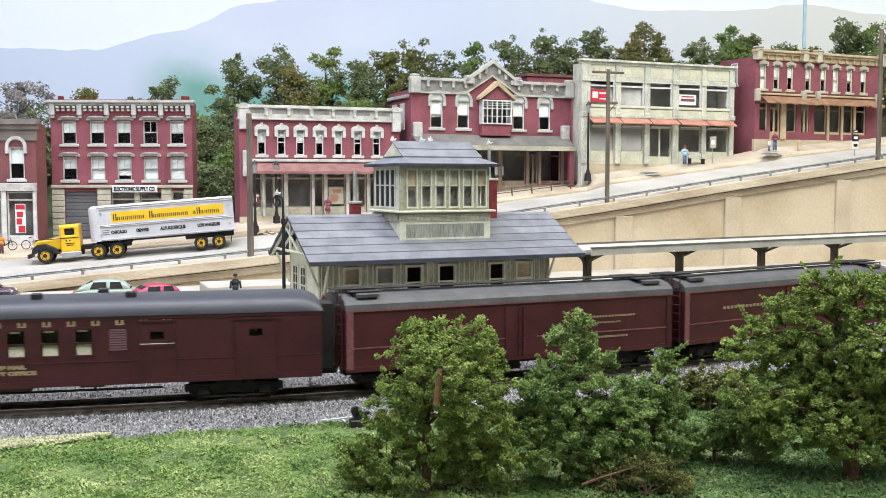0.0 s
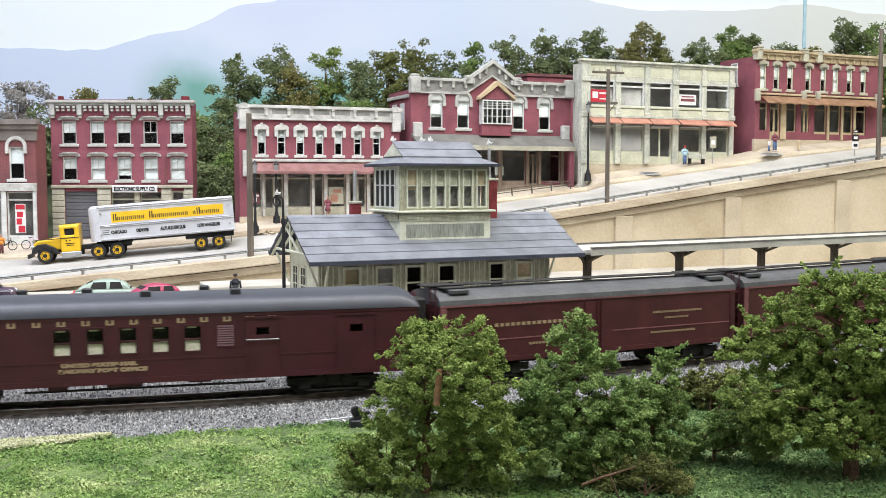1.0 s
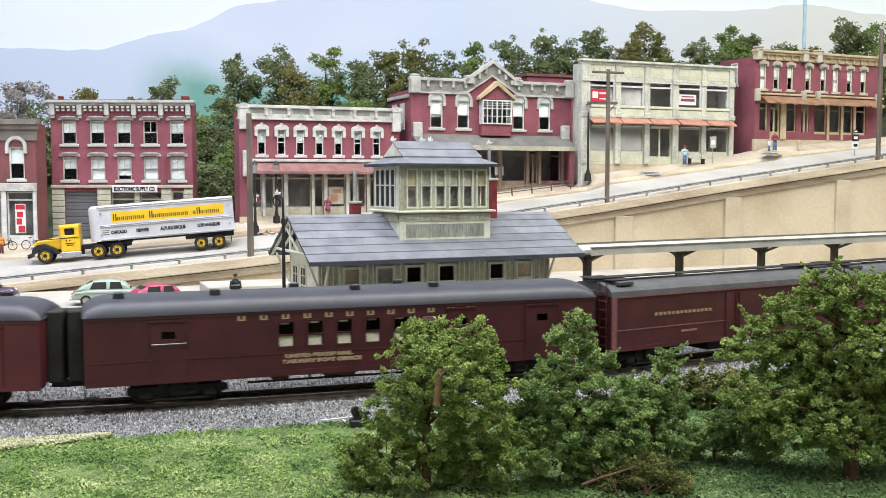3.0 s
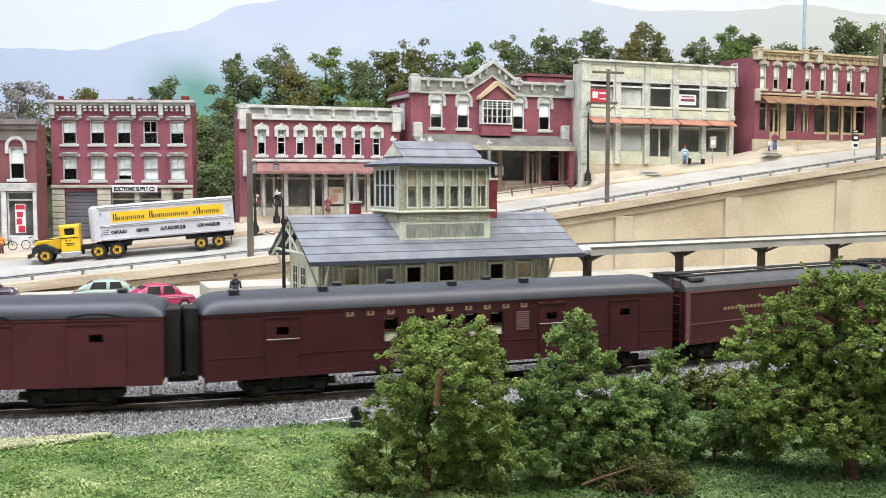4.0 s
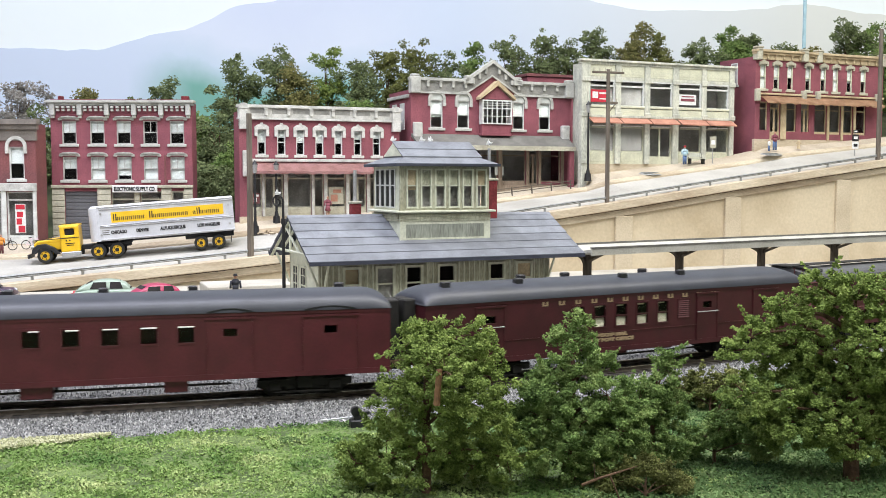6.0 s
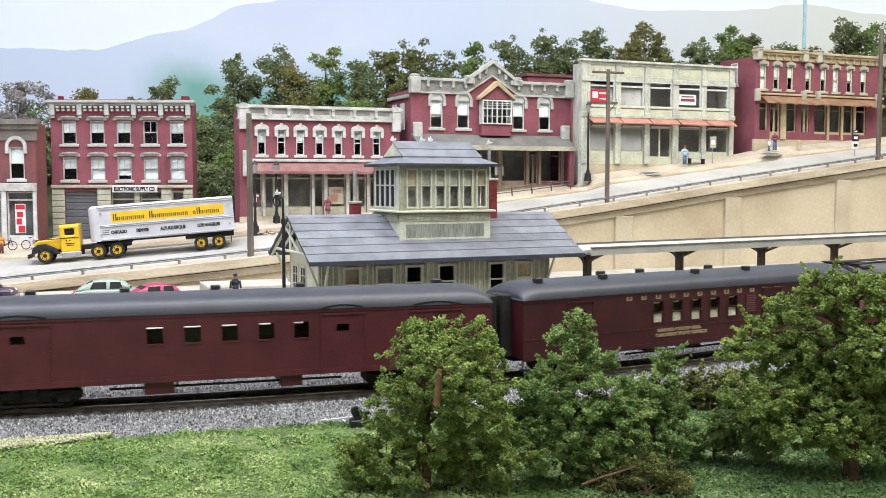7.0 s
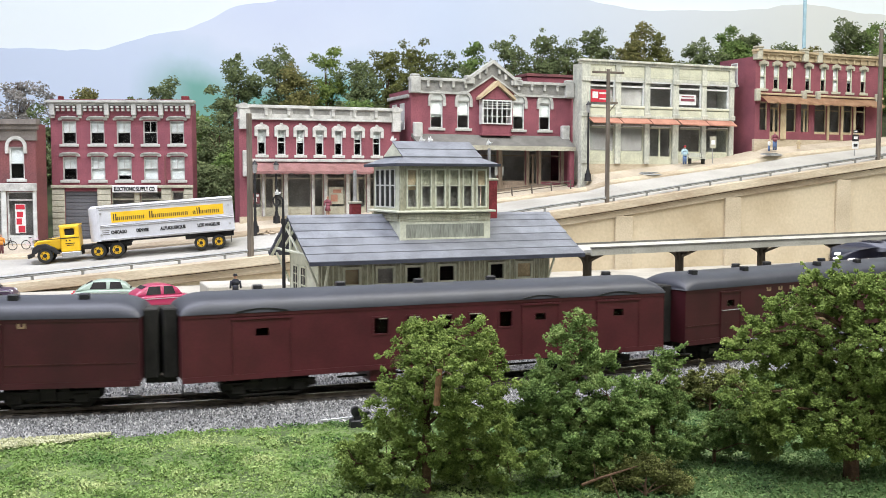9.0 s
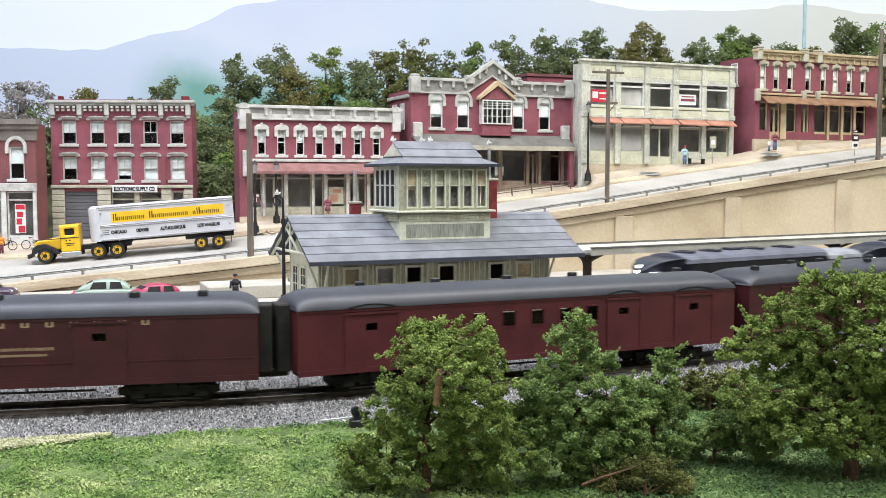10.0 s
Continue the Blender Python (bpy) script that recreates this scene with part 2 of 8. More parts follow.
def part(name, bm, m, parent, label="", place=None, smooth=False):
    me = bm if isinstance(bm, bpy.types.Mesh) else mesh_of(name, bm, m)
    if smooth:
        me.shade_smooth()
    ob = new(name, me)
    ob.parent = parent
    if "pane" in name or "glass" in name:
        ob.visible_shadow = False
    if place is not None:
        ob.matrix_basis = place
    if label:
        ob["label"] = label
    return ob


def thing(name, place, label, category, group="", kind=""):
    ob = new(name)
    ob.empty_display_size = 0.01
    ob.matrix_basis = place
    return tagged(ob, label, category, group, kind)


def solid(name, bm, m, label, category="", kind="structure", place=None, smooth=False, group=""):
    me = mesh_of(name, bm, m)
    if smooth:
        me.shade_smooth()
    ob = new(name, me)
    if place is not None:
        ob.matrix_basis = place
    return tagged(ob, label, category, group, kind)


def raw(name, verts, faces, m, parent=None, smooth=False):
    me = bpy.data.meshes.new(name)
    me.from_pydata((np.asarray(verts, float) * S).tolist(), [], faces if isinstance(faces, list) else faces.tolist())
    me.materials.append(m)
    if smooth:
        me.shade_smooth()
    ob = new(name, me)
    ob.parent = parent
    return ob


def sheet(rows):
    """A bmesh grid from rows of points."""
    bm = bmesh.new()
    g = [[bm.verts.new(p) for p in r] for r in rows]
    for a, b in zip(g, g[1:]):
        for i in range(len(a) - 1):
            bm.faces.new((a[i], a[i + 1], b[i + 1], b[i]))
    return bm


# ---- plan: the main line bends gently away from the eye, then runs on straight ----
RAD, TH0 = 95.0, radians(20)
CX, CY = -3.2 - RAD * math.sin(TH0), 42.2 + RAD * math.cos(TH0)
TS_ = np.arange(-100, 250.01, 0.25)


def heading(s):
    return TH0 + (np.minimum(s, 22) - np.clip(s - 45, 0, 35)) / RAD


_h = heading((TS_[1:] + TS_[:-1]) / 2)
TX_ = np.concatenate(([0], np.cumsum(0.25 * np.cos(_h))))
TY_ = np.concatenate(([0], np.cumsum(0.25 * np.sin(_h))))
TX_ += -3.2 - np.interp(0, TS_, TX_)
TY_ += 42.2 - np.interp(0, TS_, TY_)


def track_xy(s, off=0.0):
    h = heading(np.asarray(s, float))
    return np.interp(s, TS_, TX_) - off * np.sin(h), np.interp(s, TS_, TY_) + off * np.cos(h)


def track(s, off=0.0):
    """Place and heading (degrees) at s metres along the near track; off: metres beyond it, as seen from the eye."""
    x, y = track_xy(s, off)
    return float(x), float(y), math.degrees(float(heading(s)))


def along(s0, s1, n, profile):
    """Rows of points along the track, one row for each (off, z) of the profile."""
    return [[(*track(s0 + (s1 - s0) * i / n, o)[:2], z) for i in range(n + 1)] for o, z in profile]


def edge_y(x):
    return 81 + 0.4 * x


def edge_z(x):
    return float(np.interp(x, [-75, -30, -16, -11, 8.5, 15, 25.5, 40, 90], [0.6, 1.5, 2.72, 3.2, 5.93, 6.77, 8.3, 10.26, 17]))


BASE = np.array([(-90, 84, 2.2), (-33.5, 83.8, 3.3), (-21.4, 86.8, 4.2), (-17.2, 85.7, 5.0), (-3.9, 91.1, 5.95), (-2.8, 90.6, 6.6), (12.2, 97.0, 8.3), (13.4, 94.6, 9.0), (29.2, 101.4, 11.0), (30.8, 100.6, 11.55), (46.3, 107.5, 13.05), (100, 128, 20)])


def base(x):
    return x, float(np.interp(x, BASE[:, 0], BASE[:, 1])), float(np.interp(x, BASE[:, 0], BASE[:, 2]))


TRACK2 = 7.0

# ---- ground, track beds, platform, street ----
def ground_z(off):
    return -0.62 - 0.018 * max(0, -off - 4) + 0.0


rows = []
for j in range(41):
    off = -3.4 - 1.2 * j
    rows.append([(*track(-60 + 1.0 * i, off)[:2], ground_z(off) + (0 if j == 0 else 0.06 * noise.noise((i * 0.35, j * 0.45, 1)))) for i in range(121)])
solid("ground", sheet(rows[::-1]), mat("mossy_soil", (0.125, 0.175, 0.055), 0.95, vary=0.25, scale=0.9, grain=0.35, gscale=12, tone=(0.06, 0.09, 0.03), bump=0.5), "grassy green slope beside the railway", "ground", smooth=True)

bed = solid("ballast_bed", sheet(along(-80, 240, 320, [(-3.6, -0.75), (-3.3, -0.58), (-2.1, -0.24), (-1.7, -0.2), (9.2, -0.2)])), mat("ballast_fines", (0.24, 0.24, 0.235), 0.95, vary=0.2, scale=2.5, grain=0.5, gscale=14, bump=0.9, tone=(0.12, 0.12, 0.12)), "grey stone ballast bed under the tracks", "ballast")

solid("track_cinders", sheet(along(-80, 240, 320, [(-1.62, -0.215), (-1.4, -0.188), (1.6, -0.188), (1.85, -0.215)])), mat("dark_track_cinders", (0.055, 0.048, 0.042), 0.95, vary=0.25, scale=2.0, grain=0.5, gscale=16, bump=0.9), "dark oily cinders between the near rails", "ballast")

lot_rows = []
for k in range(7):
    f = k / 6
    r = []
    for i in range(120):
        s = -80 + 320 * i / 119
        x0, y0, _ = track(s, 9.2)
        x1 = -90 + 222 * i / 119
        r.append((x0 + (x1 - x0) * f, y0 + (edge_y(x1) - y0) * f, 1.0))
    lot_rows.append(r)
lot_rows.insert(0, [(x, y, -0.4) for x, y, z in lot_rows[0]])
solid("platform", sheet(lot_rows), M["lot"], "pale concrete platform and car lot", "platform")

XS = [-80 + 2.0 * i for i in range(91)]


def street(x, f):
    """A point of the street; f from 0 at the retaining wall to 1 at the shop fronts."""
    bx, by, bz = base(x - 4)
    return (x + (bx - x) * f, edge_y(x) + (by - edge_y(x)) * f, edge_z(x) + (bz - 0.35 * (f < 0.7) - edge_z(x)) * f)


solid("road", sheet([[street(x, f) for x in XS] for f in (0, 0.2, 0.4, 0.55, 0.68)]), M["road"], "pale grey worn street climbing past the shops", "road")
kerb = [[(a, b, c + dz) for a, b, c in (street(x, f) for x in XS)] for f, dz in ((0.68, -0.05), (0.681, 0.16), (0.70, 0.17))]
solid("kerb", sheet(kerb), M["coping"], "worn concrete kerb along the street", "kerb")
solid("pavement", sheet([[street(x, 0.70)[:2] + (street(x, 0.68)[2] + 0.172,) for x in XS], [street(x, 1.0) for x in XS], [street(x, 1.06) for x in XS]]), M["walk_"], "buff concrete pavement before the shops", "pavement")
hill_rows = []
for k, (dy, dz) in enumerate(((0.6, -0.2), (9, -0.3), (18, 2.5), (28, 5.5), (60, 9))):
    hill_rows.append([(x * (1 + 0.02 * k), min(139.0 + 0.1 * k, base(x)[1] + dy) if k < 4 else 139.5, base(x)[2] + dz + (0.8 * noise.noise((x * 0.2, k, 3)) if k > 1 else 0)) for x in [-95 + 3 * i for i in range(66)]])
solid("hillside", sheet(hill_rows), mat("dark_hill_soil", (0.06, 0.075, 0.03), 0.95, vary=0.3, scale=0.5, grain=0.3), "dark wooded hillside behind the shops", "hillside", smooth=True)

# retaining wall with coping, painted shadow band and pilasters
WX = [-78 + 2.0 * i for i in range(86)]
N = Vector((0.371, -0.928, 0))


def wall_pts(d, z, xs=WX):
    return [(x + N.x * d, edge_y(x) + N.y * d, z(x)) for x in xs]


wall = solid("wall_retaining", sheet([wall_pts(-0.6, edge_z), wall_pts(0.0, lambda x: edge_z(x) - 0.02), wall_pts(0.02, lambda x: edge_z(x) - 1.2), wall_pts(0.02, lambda x: min(0.6, edge_z(x) - 1.3))][::-1]), M["concrete"], "buff concrete retaining wall with pilasters", "wall")
part("coping", sheet([wall_pts(-0.5, lambda x: edge_z(x) + 0.1), wall_pts(0.62, lambda x: edge_z(x) + 0.05), wall_pts(0.64, lambda x: edge_z(x) - 0.55), wall_pts(0.24, lambda x: edge_z(x) - 0.66), wall_pts(0.24, lambda x: max(1.0, edge_z(x) - 1.22)), wall_pts(0.0, lambda x: max(1.0, edge_z(x) - 1.3))][::-1]), M["coping"], wall, "pale concrete coping band")
# brown strip: the line below the coping and the shadow there, both as colour
part("joint", sheet([wall_pts(0.3, lambda x: edge_z(x) - 0.57), wall_pts(0.3, lambda x: edge_z(x) - 0.7)][::-1]), mat("brown_line_shadow", (0.13, 0.085, 0.055), 0.9, vary=0.3, scale=0.4), wall, "brown line under the coping with its shadow painted in")
for i, x in enumerate((-5.5, 4.9, 15.4, 25.9, 37.6, 49)):
    bm = bmesh.new()
    h = edge_z(x) - 1.25
    for dx in (0,):
        box(bm, -0.85, 0.85, -0.3, 0.05, 0.6, h)
    part("pilaster", bev(bm, 0.05), M["pilaster"], wall, place=at(x, edge_y(x), 0, 21.8))

# guard rail
rail = thing("guard_rail", at(0, 0, 0), "grey steel guard rail on short posts along the road edge", "guard rail")
bm = bmesh.new()
gx = [-60 + 2.0 * i for i in range(70)]
g = sheet([[(x - N.x * 0.25, edge_y(x) - N.y * 0.25 - o, edge_z(x) + z) for x in gx] for o, z in ((0.0, 0.36), (0.09, 0.42), (0.02, 0.48), (0.09, 0.54), (0.0, 0.62), (-0.05, 0.62), (-0.05, 0.36))])
part("beam", g, M["guard"], rail)
pm = mesh_of("post", boxes((-0.09, 0.09, -0.02, 0.1, -0.1, 0.56)), M["guard"])
for i in range(36):
    x = -46.7 + 3.07 * i
    part("post", pm, None, rail, place=at(x - N.x * 0.25, edge_y(x) - N.y * 0.25, edge_z(x)))


# ---- the room: painted backdrop, walls, ceiling ----
def sky_mat():
    m = bpy.data.materials.new("painted_sky")
    m.use_nodes = True
    nt = m.node_tree
    bs = nt.nodes["Principled BSDF"]
    L = nt.links.new
    tc = nt.nodes.new("ShaderNodeTexCoord")
    se = nt.nodes.new("ShaderNodeSeparateXYZ")
    L(tc.outputs["Object"], se.inputs[0])
    mr = nt.nodes.new("ShaderNodeMapRange")
    mr.inputs[1].default_value, mr.inputs[2].default_value = 10 * S, 60 * S
    L(se.outputs["Z"], mr.inputs[0])
    ramp = nt.nodes.new("ShaderNodeValToRGB")
    ramp.color_ramp.elements[0].color, ramp.color_ramp.elements[1].color = (0.86, 0.90, 0.90, 1), (0.80, 0.89, 0.92, 1)
    L(mr.outputs[0], ramp.inputs[0])
    L(ramp.outputs[0], bs.inputs["Base Color"])
    bs.inputs["Roughness"].default_value, bs.inputs["Specular IOR Level"].default_value = 0.9, 0.1
    return m


def hill_mat():
    m = bpy.data.materials.new("painted_misty_hill")
    m.use_nodes = True
    nt = m.node_tree
    bs = nt.nodes["Principled BSDF"]
    L = nt.links.new
    tc = nt.nodes.new("ShaderNodeTexCoord")
    se = nt.nodes.new("ShaderNodeSeparateXYZ")
    L(tc.outputs["Object"], se.inputs[0])
    nz = nt.nodes.new("ShaderNodeTexNoise")
    nz.inputs["Scale"].default_value, nz.inputs["Detail"].default_value = 0.06 / S, 6
    L(tc.outputs["Object"], nz.inputs["Vector"])
    ma = nt.nodes.new("ShaderNodeMath")
    ma.operation = "MULTIPLY_ADD"
    ma.inputs[1].default_value = 12 * S
    L(nz.outputs["Fac"], ma.inputs[0])
    L(se.outputs["Z"], ma.inputs[2])
    mr = nt.nodes.new("ShaderNodeMapRange")
    mr.inputs[1].default_value, mr.inputs[2].default_value = 20 * S, 42 * S
    L(ma.outputs[0], mr.inputs[0])
    ramp = nt.nodes.new("ShaderNodeValToRGB")
    e = ramp.color_ramp.elements
    e[0].position, e[0].color = 0.34, (0.20, 0.42, 0.36, 1)
    e[1].position, e[1].color = 0.85, (0.62, 0.68, 0.82, 1)
    e.new(0.49).color = (0.57, 0.67, 0.78, 1)
    e.new(0.62).color = (0.66, 0.72, 0.84, 1)
    L(mr.outputs[0], ramp.inputs[0])
    x2 = nt.nodes.new("ShaderNodeMapRange")
    x2.inputs[1].default_value, x2.inputs[2].default_value = 0 * S, 50 * S
    L(se.outputs["X"], x2.inputs[0])
    mx = nt.nodes.new("ShaderNodeMixRGB")
    L(x2.outputs[0], mx.inputs[0])
    L(ramp.outputs[0], mx.inputs[1])
    mx.inputs[2].default_value = (0.70, 0.72, 0.69, 1)
    # the green wash lies only over the middle of the range
    fade = []
    for x0, x1 in ((-43, -34), (2, -12)):
        q = nt.nodes.new("ShaderNodeMapRange")
        q.inputs[1].default_value, q.inputs[2].default_value = x0 * S, x1 * S
        L(se.outputs["X"], q.inputs[0])
        fade.append(q)
    fm = nt.nodes.new("ShaderNodeMath")
    fm.operation = "MULTIPLY"
    L(fade[0].outputs[0], fm.inputs[0])
    L(fade[1].outputs[0], fm.inputs[1])
    wash = nt.nodes.new("ShaderNodeMixRGB")
    L(fm.outputs[0], wash.inputs[0])
    wash.inputs[1].default_value = (0.60, 0.68, 0.82, 1)
    L(ramp.outputs[0], wash.inputs[2])
    L(wash.outputs[0], mx.inputs[1])
    L(mx.outputs[0], bs.inputs["Base Color"])
    bs.inputs["Roughness"].default_value, bs.inputs["Specular IOR Level"].default_value = 0.95, 0.05
    return m


solid("backdrop", boxes((-200, 230, 140, 142, -110, 104.9)), sky_mat(), "pale blue and white painted sky backdrop", "backdrop")
hx = [-130, -60, -48, -37, -25.6, -14, 0, 16.6, 28, 39.6, 48.8, 60, 130]
hz_ = [30, 26.6, 26.3, 28.7, 32.6, 34.6, 35.2, 33.3, 31.6, 31.6, 32.4, 31, 26]
top = []
for i in range(261):
    x = -130 + i
    k = min(len(hx) - 2, max(0, int(np.searchsorted(hx, x)) - 1))
    f = (x - hx[k]) / (hx[k + 1] - hx[k])
    f = f * f * (3 - 2 * f)
    top.append((x, hz_[k] + (hz_[k + 1] - hz_[k]) * f + 0.25 * noise.noise((x * 0.4, 0, 9))))
bm = sheet([[(x, 139.7, 2) for x, z in top], [(x, 139.7, z) for x, z in top]])
solid("backdrop_hills", bm, hill_mat(), "misty blue painted hills on the backdrop", "backdrop")
plaster = mat("cream_room_wall", (0.72, 0.71, 0.66), 0.9, vary=0.05, scale=0.05, grain=0.03)
solid("wall_south", boxes((-200, 230, -122, -120, -110, 105)), plaster, "plain pale wall of the layout room", "wall")
solid("wall_west", boxes((-202, -200, -122, 142, -110, 105)), plaster, "plain pale wall of the layout room", "wall")
solid("wall_east", boxes((230, 232, -122, 142, -110, 105)), plaster, "plain pale wall of the layout room", "wall")
solid("ceiling", boxes((-202, 232, -122, 142, 105, 107)), mat("white_ceiling", (0.8, 0.8, 0.78), 0.9, vary=0.04, scale=0.05, grain=0.03), "plain white ceiling of the layout room", "ceiling")
solid("floor", boxes((-202, 232, -122, 142, -112, -110)), mat("grey_room_floor", (0.25, 0.24, 0.23), 0.8, vary=0.1, scale=0.05), "plain grey floor of the layout room", "floor")


# ---- town buildings ----
CACHE = {}


def cached(key, make, m):
    if key not in CACHE:
        CACHE[key] = mesh_of(key[0], make(), m)
    return CACHE[key]


def cells(xs, zs, y0, y1, solid_at):
    """One closed mesh from the cells of a grid for which solid_at(x, z) holds."""
    bm = bmesh.new()
    V = {}

    def v(i, j, k):
        if (i, j, k) not in V:
            V[i, j, k] = bm.verts.new((xs[i], y1 if k else y0, zs[j]))
        return V[i, j, k]
    nx, nz = len(xs) - 1, len(zs) - 1
    on = [[solid_at((xs[i] + xs[i + 1]) / 2, (zs[j] + zs[j + 1]) / 2) for j in range(nz)] for i in range(nx)]
    is_on = lambda i, j: 0 <= i < nx and 0 <= j < nz and on[i][j]
    for i in range(nx):
        for j in range(nz):
            if not on[i][j]:
                continue
            bm.faces.new((v(i, j, 0), v(i + 1, j, 0), v(i + 1, j + 1, 0), v(i, j + 1, 0)))
            bm.faces.new((v(i, j, 1), v(i, j + 1, 1), v(i + 1, j + 1, 1), v(i + 1, j, 1)))
            if not is_on(i - 1, j):
                bm.faces.new((v(i, j, 0), v(i, j + 1, 0), v(i, j + 1, 1), v(i, j, 1)))
            if not is_on(i + 1, j):
                bm.faces.new((v(i + 1, j, 0), v(i + 1, j, 1), v(i + 1, j + 1, 1), v(i + 1, j + 1, 0)))
            if not is_on(i, j - 1):
                bm.faces.new((v(i, j, 0), v(i, j, 1), v(i + 1, j, 1), v(i + 1, j, 0)))
            if not is_on(i, j + 1):
                bm.faces.new((v(i, j + 1, 0), v(i + 1, j + 1, 0), v(i + 1, j + 1, 1), v(i, j + 1, 1)))
    return bm


def cuts(lo, hi, vals):
    out = [lo]
    for q in sorted(vals):
        if out[-1] + 1e-3 < q < hi - 1e-3:
            out.append(q)
    return out + [hi]


def holed(W, H, y0, y1, holes, z0=0.0, x0=0.0):
    """A wall from x0 to W and z0 to H with openings (xa, xb, za, zb) right through it."""
    xs = cuts(x0, W, [q for h in holes for q in h[:2]])
    zs = cuts(z0, H, [q for h in holes for q in h[2:]])
    return cells(xs, zs, y0, y1, lambda x, z: not any(a < x < b and c < z < d for a, b, c, d in holes))


def ring(w, h, t, y0, y1, bars=()):
    """A frame w by h with members t wide, and bars across it."""
    full = [(0, w, 0, t), (0, w, h - t, h), (0, t, 0, h), (w - t, w, 0, h)] + [(b[0], b[1], b[4], b[5]) for b in bars]
    xs = cuts(0, w, [q for f in full for q in f[:2]])
    zs = cuts(0, h, [q for f in full for q in f[2:]])
    return cells(xs, zs, y0, y1, lambda x, z: any(a < x < b and c < z < d for a, b, c, d in full))


def arch_hood(w, h, rise, t, d):
    """A moulded hood over a round head, with drop ends, as one piece."""
    n, r = 14, w / 2
    outer = [(r + (r + t) * math.cos(math.pi * i / n), h + (r + t) * math.sin(math.pi * i / n)) for i in range(n + 1)]
    inner = [(r + r * math.cos(math.pi * i / n), h + r * math.sin(math.pi * i / n)) for i in range(n + 1)]
    o = [(w + t, h - 0.55)] + outer + [(-t, h - 0.55)]
    q = [(w, h - 0.55)] + inner + [(0, h - 0.55)]
    bm = bmesh.new()
    vs = [[bm.verts.new((x, y, z)) for x, z in ring_] for ring_ in (o, q) for y in (-d, 0.0)]
    of, ob_, qf, qb = vs
    for i in range(len(o) - 1):
        bm.faces.new((of[i], of[i + 1], qf[i + 1], qf[i]))
        bm.faces.new((of[i], ob_[i], ob_[i + 1], of[i + 1]))
        bm.faces.new((qf[i], qf[i + 1], qb[i + 1], qb[i]))
    for i in (0, -1):
        bm.faces.new((of[i], qf[i], qb[i], ob_[i]))
    bmesh.ops.recalc_face_normals(bm, faces=bm.faces)
    return bm


def flat_hood(w, h):
    """A lintel board with a thin cap and drooping scrolled ends."""
    bm = prism(bmesh.new(), [(0.05, h + 0.1), (-0.02, h + 0.02), (-0.26, h + 0.02), (-0.28, h + 0.14), (-0.16, h + 0.26), (w + 0.16, h + 0.26), (w + 0.28, h + 0.14), (w + 0.26, h + 0.02), (w + 0.02, h + 0.02), (w - 0.05, h + 0.1)], -0.14, 0.0)
    prism(bm, [(-0.18, h + 0.27), (0.1, h + 0.36), (w / 2 - 0.15, h + 0.37), (w / 2, h + 0.41), (w / 2 + 0.15, h + 0.37), (w - 0.1, h + 0.36), (w + 0.18, h + 0.27)], -0.27, 0.0)
    return bm


def window(b, x, z, w, h, hood="flat", blind=0.5, trim="trim", sash="sash", deep=0.3, pane="glass"):
    """A sash window: frame, panes, blind, sill and hood, set into its opening at x, z."""
    key = (w, h, hood, trim, sash)
    fr = cached(("window", *key), lambda: ring(w, h, 0.09, 0.06, 0.2, ((0.09, w - 0.09, 0.04, 0.16, h * 0.5 - 0.04, h * 0.5 + 0.05),)), M[sash])
    o = part("window", fr, None, b, place=at(x, 0, z))
    part("pane", cached(("pane", w, h, pane), lambda: boxes((0.08, w - 0.08, 0.13, 0.15, 0.08, h - 0.08)), M[pane]), None, o)
    if hood == "flat":
        part("muntin", cached(("muntin", w, h), lambda: boxes((w / 2 - 0.035, w / 2 + 0.035, 0.09, 0.128, h * 0.5 + 0.04, h - 0.08)), M[sash]), None, o)
    if blind > 0:
        part("blind", cached(("blind", w, h, blind), lambda: boxes((0.06, w - 0.06, 0.24, 0.27, h * (1 - blind), h - 0.05)), M["blind"]), None, o)
    part("sill", cached(("sill", *key), lambda: bev(boxes((-0.2, w + 0.2, -0.16, 0.1, -0.24, 0.0)), 0.03), M[trim]), None, o)
    if hood == "flat":
        part("hood", cached(("hood", *key), lambda: flat_hood(w, h), M[trim]), None, o)
    elif hood == "round":
        part("hood", cached(("hood", *key), lambda: arch_hood(w, h, w / 2, 0.26, 0.16), M[trim]), None, o)
    elif hood == "crown":
        part("hood", cached(("hood", *key), lambda: prism(bmesh.new(), [(0.0, h - 0.02), (0.0, h - 0.22), (-0.2, h - 0.22), (-0.22, h + 0.14), (0.0, h + 0.24), (w / 2, h + 0.4), (w, h + 0.24), (w + 0.22, h + 0.14), (w + 0.2, h - 0.22), (w, h - 0.22), (w, h - 0.02)], -0.15, 0.0), M[trim]), None, o)
    elif hood == "fancy":
        def mk():
            bm = bmesh.new()
            prism(bm, [(0.0, h - 0.02), (0.0, h - 0.6), (-0.26, h - 0.6), (-0.26, h + 0.18), (-0.02, h + 0.38), (w * 0.3, h + 0.42), (w * 0.38, h + 0.56), (w * 0.62, h + 0.56), (w * 0.7, h + 0.42), (w + 0.02, h + 0.38), (w + 0.26, h + 0.18), (w + 0.26, h - 0.6), (w, h - 0.6), (w, h - 0.02)], -0.18, 0.0)
            return bm
        part("hood", cached(("hood", *key), mk, M[trim]), None, o)
    return o


